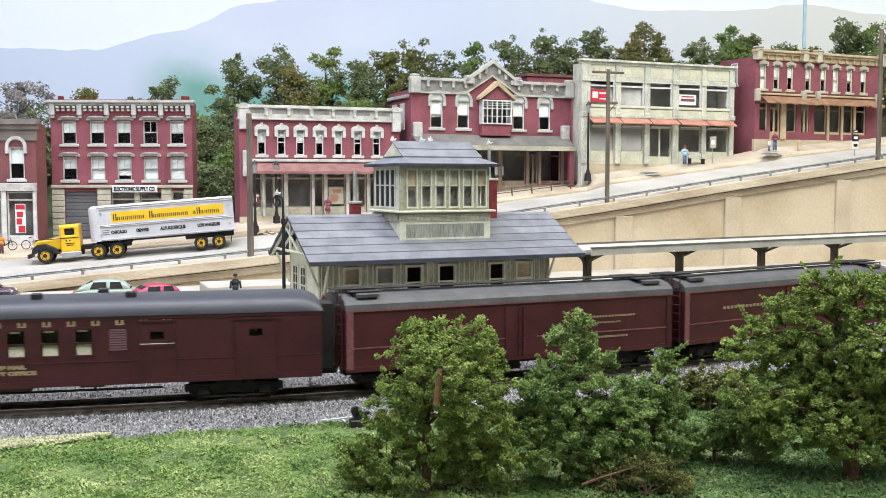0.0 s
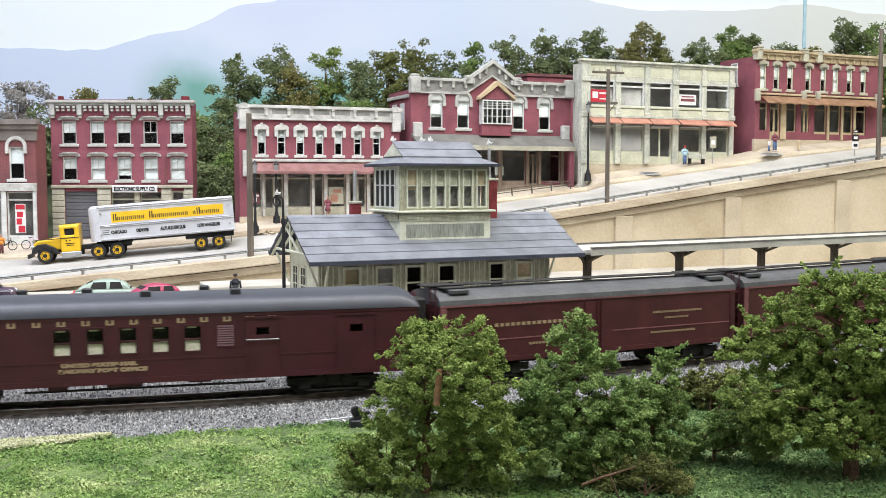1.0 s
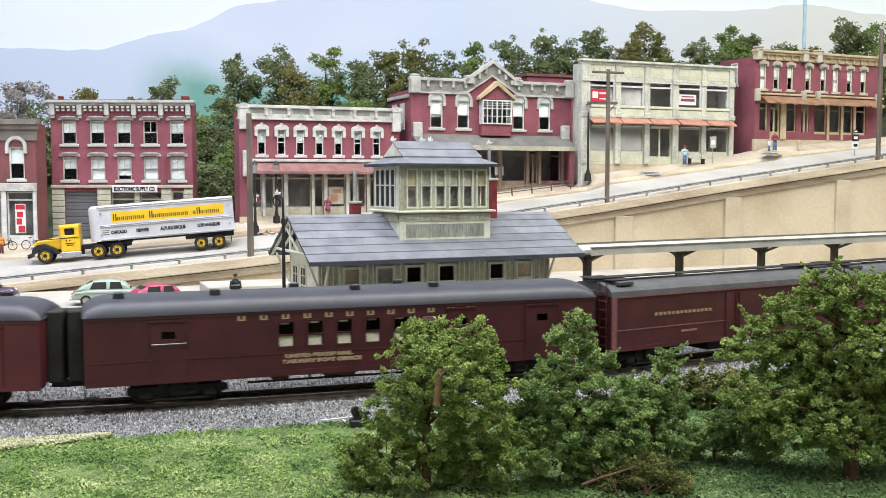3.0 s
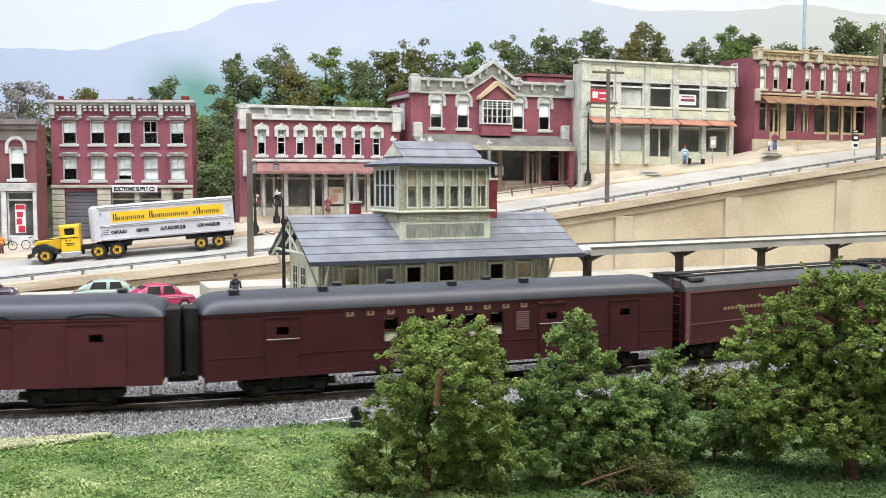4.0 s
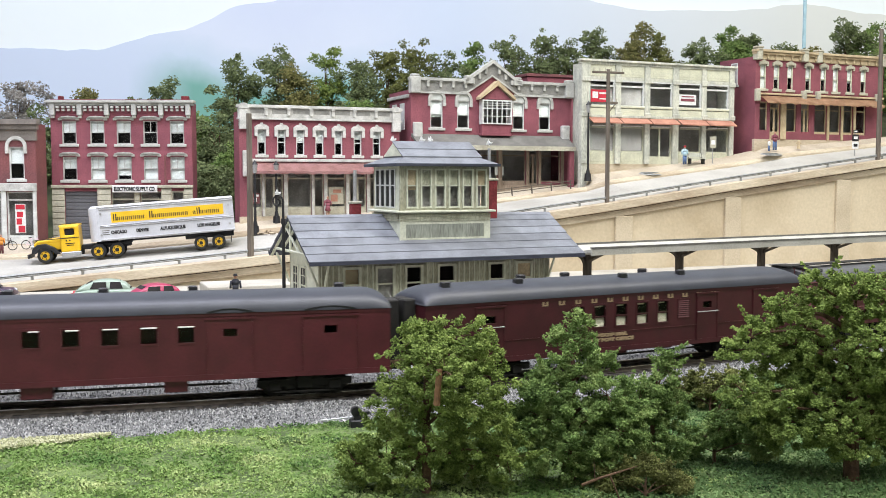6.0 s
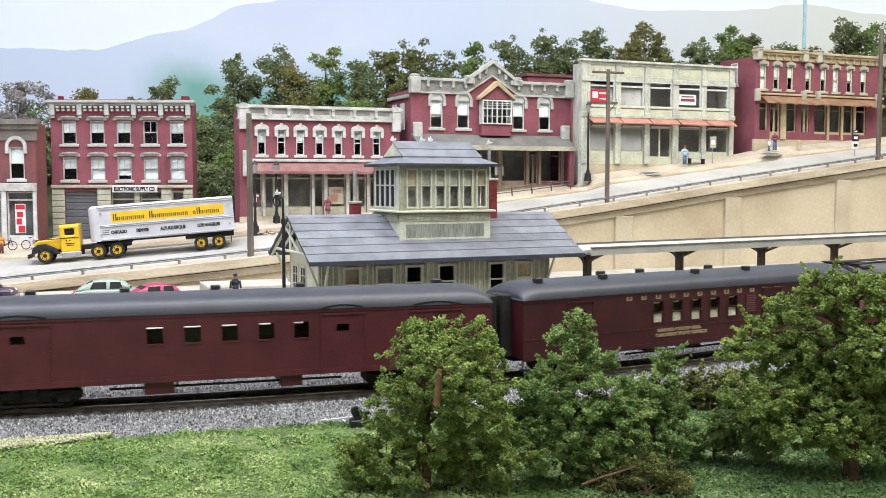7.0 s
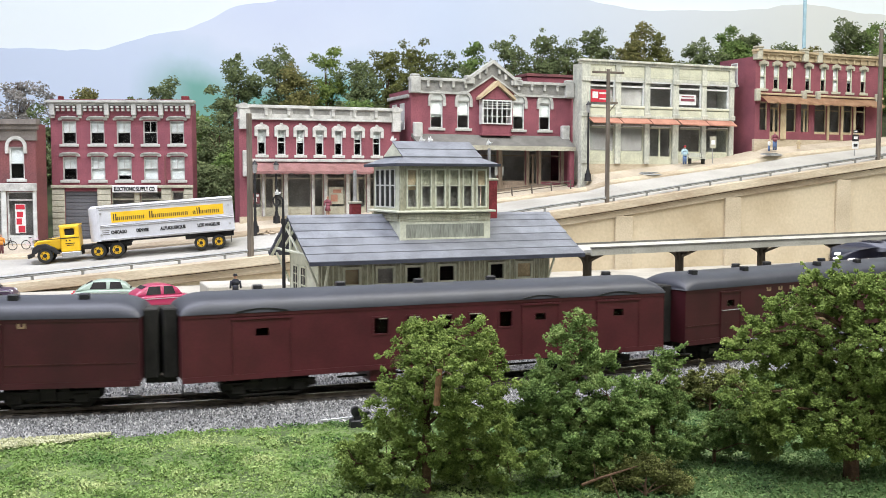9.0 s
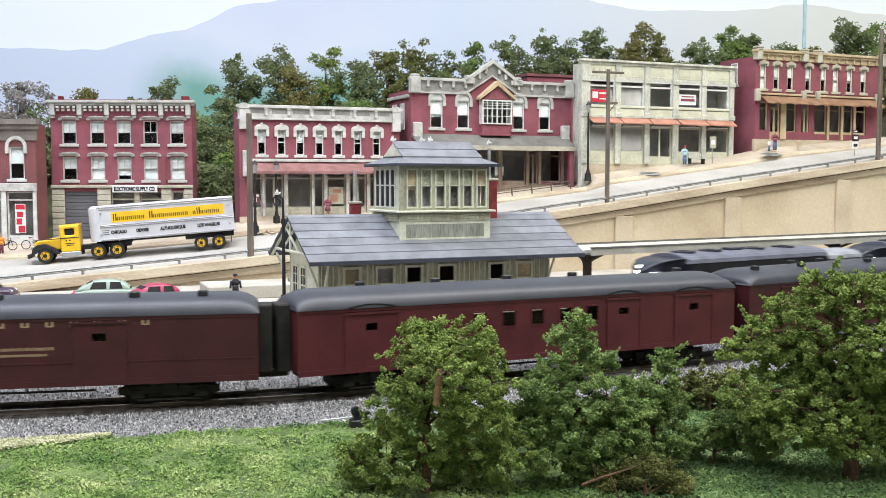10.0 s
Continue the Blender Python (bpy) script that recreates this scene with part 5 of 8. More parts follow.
# ---- platform canopy ----
def canopy():
    c = thing("platform_canopy", at(7.6, 60.6, 0.8, 31), "long pale platform canopy on dark butterfly posts", "canopy")
    n = 9
    L_ = 46
    bm = prism(bmesh.new(), [(-1.9, 3.62), (-1.9, 3.8), (0.0, 3.5), (1.9, 3.8), (1.9, 3.62), (0.0, 3.3)], 0, L_, "x")
    part("roof", bm, M["canopy"], c, "pale painted canopy roof")
    part("fascia", boxes((0, L_, -2.0, -1.9, 3.45, 3.86)), M["canopy"], c)
    part("back_edge", boxes((0, L_, 1.9, 2.0, 3.6, 3.92)), M["porch"], c, "dark back edge of the canopy")
    part("roof_edge", boxes((0, L_, -2.04, -1.85, 3.862, 3.93)), M["porch"], c)
    for i in range(6):
        x = 1.3 + 7.55 * i
        p = part("post", bev(boxes((x - 0.2, x + 0.2, -0.22, 0.22, 0, 3.35)), 0.04), M["pole"], c, "dark brown post")
        for s_ in (-1, 1):
            bend = [(0.12, 2.35), (0.2, 2.75), (0.34, 3.05), (0.55, 3.26), (0.85, 3.38)]
            part("brace", rods(*[((x + s_ * p0[0], 0, p0[1]), (x + s_ * p1[0], 0, p1[1]), 0.1, 0.09, 6) for p0, p1 in zip(bend, bend[1:])]), M["pole"], p)
            part("roof_arm", rods(((x, 0, 2.9), (x, s_ * 1.7, 3.55), 0.1, 0.08, 6)), M["pole"], p)


canopy()


# ---- street furniture ----
def utility_pole(x, y, z, h, arms=True, r=0.2):
    p = thing("utility_pole", at(x, y, z, 20), "weathered grey wooden utility pole beside the road", "utility pole", "utility poles")
    part("pole", rods(((0, 0, -0.3), (0, 0, h), r, r * 0.8, 10)), M["pole"], p)
    if arms:
        for zz, w in ((h - 0.35, 1.5), (h - 2.9, 0.9)):
            a = part("crossarm", bev(boxes((-w if zz > h - 1 else -0.1, w, -0.1, 0.1, zz, zz + 0.18)), 0.02), M["pole"], p)
            for k in range(6 if w > 1 else 2):
                xx = -w + 0.15 + (2 * w - 0.3) * k / 5 if w > 1 else 0.4 + 0.4 * k
                part("insulator", rods(((xx, 0, zz + 0.18), (xx, 0, zz + 0.45), 0.06, 0.05, 6)), M["stone"], a)
        part("brace", rods(((0, 0, h - 3.7), (0.75, 0, h - 2.85), 0.05, 0.05, 6)), M["pole"], p)


def street_lamp(x, y, z, h=4.6):
    p = thing("street_lamp", at(x, y, z), "dark green cast-iron street lamp on the pavement", "street lamp", "street lamps")
    part("base", rods(((0, 0, -0.2), (0, 0, 0.5), 0.34, 0.28, 10), ((0, 0, 0.5), (0, 0, 0.9), 0.2, 0.13, 10)), M["black"], p)
    part("shaft", rods(((0, 0, 0.9), (0, 0, h - 0.8), 0.11, 0.08, 8)), M["black"], p)
    part("lantern", rods(((0, 0, h - 0.8), (0, 0, h - 0.1), 0.14, 0.24, 8)), M["steel"], p)
    part("cap", rods(((0, 0, h - 0.1), (0, 0, h + 0.25), 0.27, 0.04, 8)), M["black"], p)


def hook_lamp(x, y, z, h=6.8):
    p = thing("platform_lamp", at(x, y, z, 10), "black platform post with a spiral scroll at its head", "lamp post")
    part("shaft", rods(((0, 0, -0.1), (0, 0, 0.35), 0.2, 0.16, 10), ((0, 0, 0.35), (0, 0, 1.4), 0.12, 0.11, 8), ((0, 0, 1.4), (0, 0, 1.55), 0.18, 0.18, 8), ((0, 0, 1.55), (0, 0, h - 1.5), 0.095, 0.085, 8), ((0, 0, h - 1.5), (0, 0, h - 1.2), 0.13, 0.13, 8), ((0, 0, h - 1.2), (0, 0, h - 0.3), 0.07, 0.06, 8)), M["black"], p)
    bm = bmesh.new()
    pts = []
    for i in range(31):
        a = math.pi * 2.6 * i / 30
        r = 0.3 - 0.22 * i / 30
        pts.append((-0.3 + r * math.cos(a), h - 0.3 + 1.25 * r * math.sin(a)))
    for a, b in zip(pts, pts[1:]):
        rod(bm, (a[0], 0, a[1]), (b[0], 0, b[1]), 0.05, 0.05, 6)
    part("scroll", bm, M["black"], p, "black wrought-iron scroll")


ex = lambda x, b: (x - N.x * b, edge_y(x) - N.y * b, edge_z(x))
utility_pole(-14.33, 75.6, 2.95, 10.6, False, 0.26)
utility_pole(14.0, 86.9, 6.7, 11.3)
utility_pole(41.75, 98.0, 10.5, 12.5, False, 0.24)
street_lamp(-14.1, 86.2, 5.1, 4.9)
street_lamp(-15.3, 82.9, 4.4, 5.6)
street_lamp(13.4, 94.3, 8.75, 6.9)
hook_lamp(-8.45, 53.8, 1.0, 6.8)


# ---- tracks ----
def build_track(off, name):
    t = thing(name, at(0, 0, 0), "weathered dark rail track on wooden ties", "railway track", "tracks", "structure")
    for g_ in (-0.745, 0.745):
        o = off + g_
        part("rail", sheet(along(-80, 240, 320, [(o - 0.16, -0.17), (o - 0.16, -0.15), (o - 0.05, -0.12), (o - 0.05, -0.03), (o - 0.08, -0.02), (o - 0.08, 0.0), (o + 0.08, 0.0), (o + 0.08, -0.02), (o + 0.05, -0.03), (o + 0.05, -0.12), (o + 0.16, -0.15), (o + 0.16, -0.17)])), M["rail"], t)
        part("railhead", sheet(along(-80, 240, 320, [(o - 0.05, 0.004), (o + 0.05, 0.004)])), M["railtop"], t, "polished railhead")
    tm = mesh_of("tie", bev(boxes((-0.15, 0.15, -1.35, 1.35, -0.34, -0.165)), 0.02), M["tie"])
    for i in range(150):
        s = -46 + 0.62 * i
        x, y, h = track(s, off)
        part("tie", tm, None, t, place=at(x, y, 0.0, h + random.uniform(-1, 1)))


build_track(0.0, "near_track")
build_track(TRACK2, "far_track")


# ---- railway cars ----
def roof_profile(hw, z0, rise, n=10, lip=0.06):
    return [(-(hw + lip) * math.cos(math.pi * i / n), z0 + rise * math.sin(math.pi * i / n) ** 0.75) for i in range(n + 1)]


def roof_shell(L_, hw, z0, rise, end=1.2, n=12):
    """An arched roof; over the last end metres at each end it curves down."""
    bm = bmesh.new()
    secs = []
    xs = [-L_ / 2 + end * (1 - math.cos(math.pi / 2 * i / 5)) for i in range(6)] if end else [-L_ / 2]
    xs = xs + [-v for v in xs[::-1]]
    for x in xs:
        f = 1.0
        if end:
            d = min(1.0, (L_ / 2 - abs(x)) / end)
            f = math.sqrt(max(0.0, 1 - (1 - d) ** 2)) * 0.8 + 0.2
        secs.append([bm.verts.new((x, y, z0 + (z - z0) * f)) for y, z in roof_profile(hw, z0, rise, n)])
    for a, b in zip(secs, secs[1:]):
        for i in range(n):
            bm.faces.new((a[i], a[i + 1], b[i + 1], b[i]))
    bm.faces.new(secs[0])
    bm.faces.new(secs[-1][::-1])
    bmesh.ops.recalc_face_normals(bm, faces=bm.faces)
    return bm


def truck(car, x, six=False):
    """A bogie: side frames, bolster, springs; wheelsets are returned so that they can turn."""
    t = part("bogie", bev(boxes((-1.9, 1.9, -1.12, -0.98, 0.42, 0.72), (-1.9, 1.9, 0.98, 1.12, 0.42, 0.72), (-0.3, 0.3, -1.2, 1.2, 0.35, 0.85), (-1.45, -0.95, -1.2, -0.95, 0.28, 0.62), (0.95, 1.45, -1.2, -0.95, 0.28, 0.62), (-1.2, 1.2, -1.16, -1.1, 0.16, 0.26), (-1.75, 1.75, -0.62, 0.62, 0.25, 0.95), (-0.75, -0.35, -1.1, -0.7, 0.3, 0.9), (0.35, 0.75, -1.1, -0.7, 0.3, 0.9), (-1.45, -0.95, 0.95, 1.2, 0.28, 0.62), (0.95, 1.45, 0.95, 1.2, 0.28, 0.62)), 0.03), M["under"], car, "black cast bogie frame", place=at(x, 0, 0))
    out = []
    wm = cached(("wheelset",), lambda: rods(((0, -0.98, 0), (0, 0.98, 0), 0.09, 0.09, 8), ((0, -0.8, 0), (0, -0.67, 0), 0.46, 0.46, 20), ((0, 0.67, 0), (0, 0.8, 0), 0.46, 0.46, 20), ((0, -0.67, 0), (0, -0.63, 0), 0.5, 0.5, 20), ((0, 0.63, 0), (0, 0.67, 0), 0.5, 0.5, 20), ((0.22, -0.83, 0.1), (0.22, -0.79, 0.1), 0.07, 0.07, 6), ((-0.22, -0.83, -0.1), (-0.22, -0.79, -0.1), 0.07, 0.07, 6)), M["under"])
    for dx in (-1.2, 1.2):
        w = part("wheelset", wm, None, t, place=at(dx, 0, 0.46))
        out.append(w)
    return out


def side_frame(car, L_, z0, z1, hw, holes, m, walled=True):
    """Two pierced sides and two ends; the near side looks towards the eye (y below zero)."""
    for sgn in (-1, 1):
        y0, y1 = (-hw, -hw + 0.12) if sgn < 0 else (hw - 0.12, hw)
        cut = holes if sgn < 0 or walled else [(a - 0.2, e + 0.2, 2.56, zb) for a, e, za, zb in holes if e - a > 0.55]
        part("side", holed(L_ / 2, z1, y0, y1, cut, z0, -L_ / 2), m, car)
    for x in (-L_ / 2, L_ / 2 - 0.12):
        part("end", boxes((x, x + 0.12, -hw + 0.12, hw - 0.12, z0, z1)), m, car)
    part("floor", boxes((-L_ / 2 + 0.12, L_ / 2 - 0.12, -hw + 0.12, hw - 0.12, z0 + 0.02, z0 + 0.2)), M["under"], car)
    if walled:
        # near-black sheet in place of the shade inside the car
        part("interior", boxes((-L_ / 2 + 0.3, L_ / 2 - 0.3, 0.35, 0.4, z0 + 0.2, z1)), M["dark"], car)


def letters(car, L_, y, spots, m="gold"):
    """Rows of small bars in place of lettering: (x from, x to, z, height, count)."""
    for xa, xb, z, h, n in spots:
        if n == 12:
            lm = mesh_of("letter", boxes((0, 0.3, -0.012, 0, 0, h * 0.28), (0, 0.1, -0.012, 0, h * 0.28, h), (0.2, 0.3, -0.012, 0, h * 0.28, h)), M[m])
            for i in range(12):
                part("letter", lm, None, car, place=at(xa + (xb - xa) * i / 11 - 0.15, y, z))
        else:
            part("lettering", bars_of_text(n, xb - xa, h, 0.35), M[m], car, "dull gold bars of lettering", place=at(xa, y, z))


def coupler(car, x, sgn):
    part("coupler", boxes((min(x, x + sgn * 0.75), max(x, x + sgn * 0.75), -0.12, 0.12, 0.75, 1.0)), M["under"], car)


def diaphragm(car, x, sgn):
    part("diaphragm", bev(boxes((min(x, x + sgn * 0.545), max(x, x + sgn * 0.545), -0.62, 0.62, 1.0, 3.7)), 0.05), M["under"], car, "black end diaphragm")


def louvre(car, x):
    """A slatted ventilator panel in the near side."""
    f = part("louvre", ring(0.75, 0.95, 0.06, -0.03, 0.0), M["tuscan"], car, "slatted maroon ventilator", place=at(x - 0.37, -1.502, 2.15))
    sl = mesh_of("slat", prism(bmesh.new(), [(0.0, 0.0), (-0.035, 0.0), (0.0, 0.06)], 0.06, 0.69, "x"), M["maroon"])
    for k in range(9):
        part("slat", sl, None, f, place=at(0, 0, 0.07 + 0.092 * k))


def passenger_car(name, label, L_, paint, windows, doors, vents, far_vents, marks, lit, boxes_under, stripe=True, roof="carroof", wz=(2.06, 3.04)):
    HW, Z0, Z1 = 1.5, 1.02, 3.5
    car = thing(name, at(0, 0, 0), label, "railway car", "cars of the near train")
    holes = [(x - 0.31, x + 0.31, *wz) for x in windows] + [(x - 0.26, x + 0.26, 2.58, 2.88) for x, w, g in doors]
    side_frame(car, L_, Z0, Z1, HW, holes, paint, lit)
    part("roof", roof_shell(L_ + 0.1, HW, Z1, 0.72, 1.1), M[roof], car, "smooth black arched roof", smooth=True)
    part("letterboard", boxes((-L_ / 2, L_ / 2, -HW - 0.03, -HW, 3.38, 3.5)), paint, car)
    part("sill_strip", boxes((-L_ / 2, L_ / 2, -HW - 0.03, -HW, Z0 - 0.12, Z0 + 0.1)), paint, car)
    if stripe:
        part("belt_rail", boxes((-L_ / 2 + 0.1, L_ / 2 - 0.1, -HW - 0.025, -HW, 1.78, 1.82)), M["boxred"], car)
    hh = wz[1] - wz[0]
    wr = mesh_of("window_frame", ring(0.74, hh + 0.12, 0.07, -0.03, 0.05, ((0.06, 0.68, -0.02, 0.04, 0.5, 0.55),) if lit else ()), paint)
    for i, x in enumerate(windows):
        f = part("window_frame", wr, None, car, place=at(x - 0.37, -HW, wz[0] - 0.06))
        part("pane", cached(("carpane", hh), lambda: boxes((0.06, 0.68, 0.03, 0.04, 0.06, hh + 0.06)), M["glass"]), None, f)
        if lit:
            # light through the car and the glint at the top, as cream sheets
            part("shade", cached(("carlight",), lambda: boxes((0.1, 0.64, 0.07, 0.09, 0.06, 0.46)), M["lit"]), None, f, "cream sheet in the lower window, coloured as light through the car")
            part("sash_light", cached(("carglint",), lambda: boxes((0.14, 0.5, 0.07, 0.09, 0.94, 1.0)), M["lit"]), None, f)
    for x, w, grab in doors:
        d = part("door", holed(w / 2, 3.25, -HW - 0.02, -HW + 0.05, [(-0.26, 0.26, 2.58, 2.88)], Z0 + 0.05, -w / 2), paint, car, "sliding side door with a small window", place=at(x, 0, 0))
        part("door_track", boxes((-w / 2 - 0.1, w / 2 + 0.1, -HW - 0.08, -HW - 0.02, 3.25, 3.32)), paint, d)
        for e_ in (-w / 2 - 0.05, w / 2):
            part("door_edge", boxes((e_, e_ + 0.05, -HW - 0.05, -HW, Z0 + 0.05, 3.25)), paint, d)
        part("door_pane", boxes((-0.26, 0.26, -HW + 0.05, -HW + 0.06, 2.58, 2.88)), M["glass"], d)
        if grab:
            part("grab_rail", rods(((-0.6, -HW - 0.12, 2.42), (0.6, -HW - 0.12, 2.42), 0.022, 0.022, 6), ((-0.6, -HW - 0.12, 2.42), (-0.6, -HW, 2.42), 0.03, 0.03, 6), ((0.6, -HW - 0.12, 2.42), (0.6, -HW, 2.42), 0.03, 0.03, 6)), M["guard"], d)
    vm = mesh_of("roof_vent", bev(boxes((-0.2, 0.2, -0.15, 0.15, -0.2, 0.23)), 0.04), M["black"])
    for x in vents:
        part("roof_vent", vm, None, car, "black roof ventilator", place=at(x, -0.7, 4.13))
    for x in far_vents:
        part("roof_vent", vm, None, car, "black roof ventilator", place=at(x, 0.7, 4.13))
    letters(car, L_, -HW - 0.004, marks)
    for xa, xb, zb in boxes_under:
        part("underfloor_box", bev(boxes((xa, xb, -1.35, 1.35, zb, Z0 - 0.02)), 0.03), paint if zb > 0.4 else M["under"], car)
    part("centre_sill", boxes((-L_ / 2 + 0.3, L_ / 2 - 0.3, -0.35, 0.35, 0.72, Z0 + 0.02)), M["under"], car)
    part("brake_rigging", rods(((-4.5, -0.9, 0.62), (4.5, -0.9, 0.62), 0.05, 0.05, 6), ((-2, -0.9, 0.62), (-2, -0.9, 1.05), 0.05, 0.05, 6), ((2, -0.9, 0.62), (2, -0.9, 1.05), 0.05, 0.05, 6)), M["under"], car)
    for sg in (-1, 1):
        coupler(car, sg * L_ / 2, sg)
        diaphragm(car, sg * L_ / 2, sg)
        part("step", bev(boxes((sg * L_ / 2 - 0.5 * (sg > 0), sg * L_ / 2 + 0.5 * (sg < 0), -1.45, -1.2, 0.45, 0.52), (sg * L_ / 2 - 0.5 * (sg > 0), sg * L_ / 2 - 0.44 * (sg > 0) + 0.06 * (sg < 0), -1.45, -1.4, 0.45, 1.0)), 0.01), M["under"], car)
    wheels = []
    for x in (-L_ / 2 + 3.4, L_ / 2 - 3.4):
        wheels += truck(car, x)
    return car, wheels


def express_reefer(name, L_, marks):
    HW, Z0, Z1 = 1.46, 1.02, 3.42
    car = thing(name, at(0, 0, 0), "brown-red express boxcar with a dusty roof and running board", "railway car", "cars of the near train")
    paint = M["boxred"]
    side_frame(car, L_, Z0, Z1, HW, [], paint)
    part("roof", roof_shell(L_ + 0.06, HW, Z1, 0.6, 0), M["boxroof"], car, "dusty grey arched roof", smooth=False)
    part("eave_strip", boxes((-L_ / 2, L_ / 2, -HW - 0.06, -HW, Z1 - 0.07, Z1 + 0.01)), M["brick_old"], car)
    part("sill_strip", boxes((-L_ / 2, L_ / 2, -HW - 0.04, -HW, Z0 - 0.1, Z0 + 0.1)), paint, car)
    for k in range(3):
        part("running_board", boxes((-L_ / 2 - 0.2, L_ / 2 + 0.2, -0.42 + 0.28 * k, -0.18 + 0.28 * k, 4.14, 4.18)), M["under"], car)
    for sx in (-1, 1):
        for sy in (-1, 1):
            x = sx * (L_ / 2 - 1.0)
            h = part("ice_hatch", bev(boxes((x - 0.45, x + 0.45, sy * 0.95 - 0.35, sy * 0.95 + 0.35, 3.86, 4.06)), 0.04), M["boxroof"], car)
            part("hatch_platform", boxes((x - 0.65, x + 0.65, sy * 0.75 - 0.3, sy * 0.75 + 0.5, 4.08, 4.12)), M["under"], h)
        x = sx * L_ / 2
        part("corner_post", bev(boxes((x - 0.3 * (sx > 0), x + 0.3 * (sx < 0), -HW - 0.05, -HW, Z0, Z1 - 0.06)), 0.02), M["brick_old"] if sx < 0 else paint, car)
        lad = part("ladder", rods(*[((x + sx * 0.12, -1.25, z), (x + sx * 0.12, -0.75, z), 0.035, 0.035, 6) for z in (1.2, 1.6, 2.0, 2.4, 2.8, 3.2, 3.6)], ((x + sx * 0.12, -1.25, 1.0), (x + sx * 0.12, -1.25, 4.1), 0.035, 0.035, 6), ((x + sx * 0.12, -0.75, 1.0), (x + sx * 0.12, -0.75, 4.1), 0.035, 0.035, 6)), M["boxred"], car, "end ladder")
        part("brake_wheel", rods(((x + sx * 0.25, 0.6, 3.6), (x + sx * 0.3, 0.6, 3.6), 0.3, 0.3, 12)), M["boxred"], car)
        coupler(car, sx * L_ / 2, sx)
    d = part("door", boxes((-0.75, 0.75, -HW - 0.06, -HW - 0.002, Z0 + 0.1, 3.25)), paint, car, "hinged side door")
    part("door_bar", rods(((-0.1, -HW - 0.1, Z0 + 0.1), (-0.1, -HW - 0.1, 3.25), 0.04, 0.04, 6), ((0.1, -HW - 0.1, Z0 + 0.1), (0.1, -HW - 0.1, 3.25), 0.04, 0.04, 6)), paint, d)
    letters(car, L_, -HW - 0.01, marks)
    part("side_strip", boxes((-L_ / 2 + 0.2, L_ / 2 - 0.2, -HW - 0.02, -HW, 1.85, 1.9)), M["brick_old"], car)
    part("centre_sill", boxes((-L_ / 2 + 0.3, L_ / 2 - 0.3, -0.35, 0.35, 0.6, Z0 + 0.02)), M["under"], car)
    part("underfloor_box", bev(boxes((-1.5, 0.2, -1.1, 1.1, 0.45, Z0 - 0.02)), 0.03), M["under"], car)
    wheels = []
    for x in (-L_ / 2 + 2.6, L_ / 2 - 2.6):
        wheels += truck(car, x)
    return car, wheels


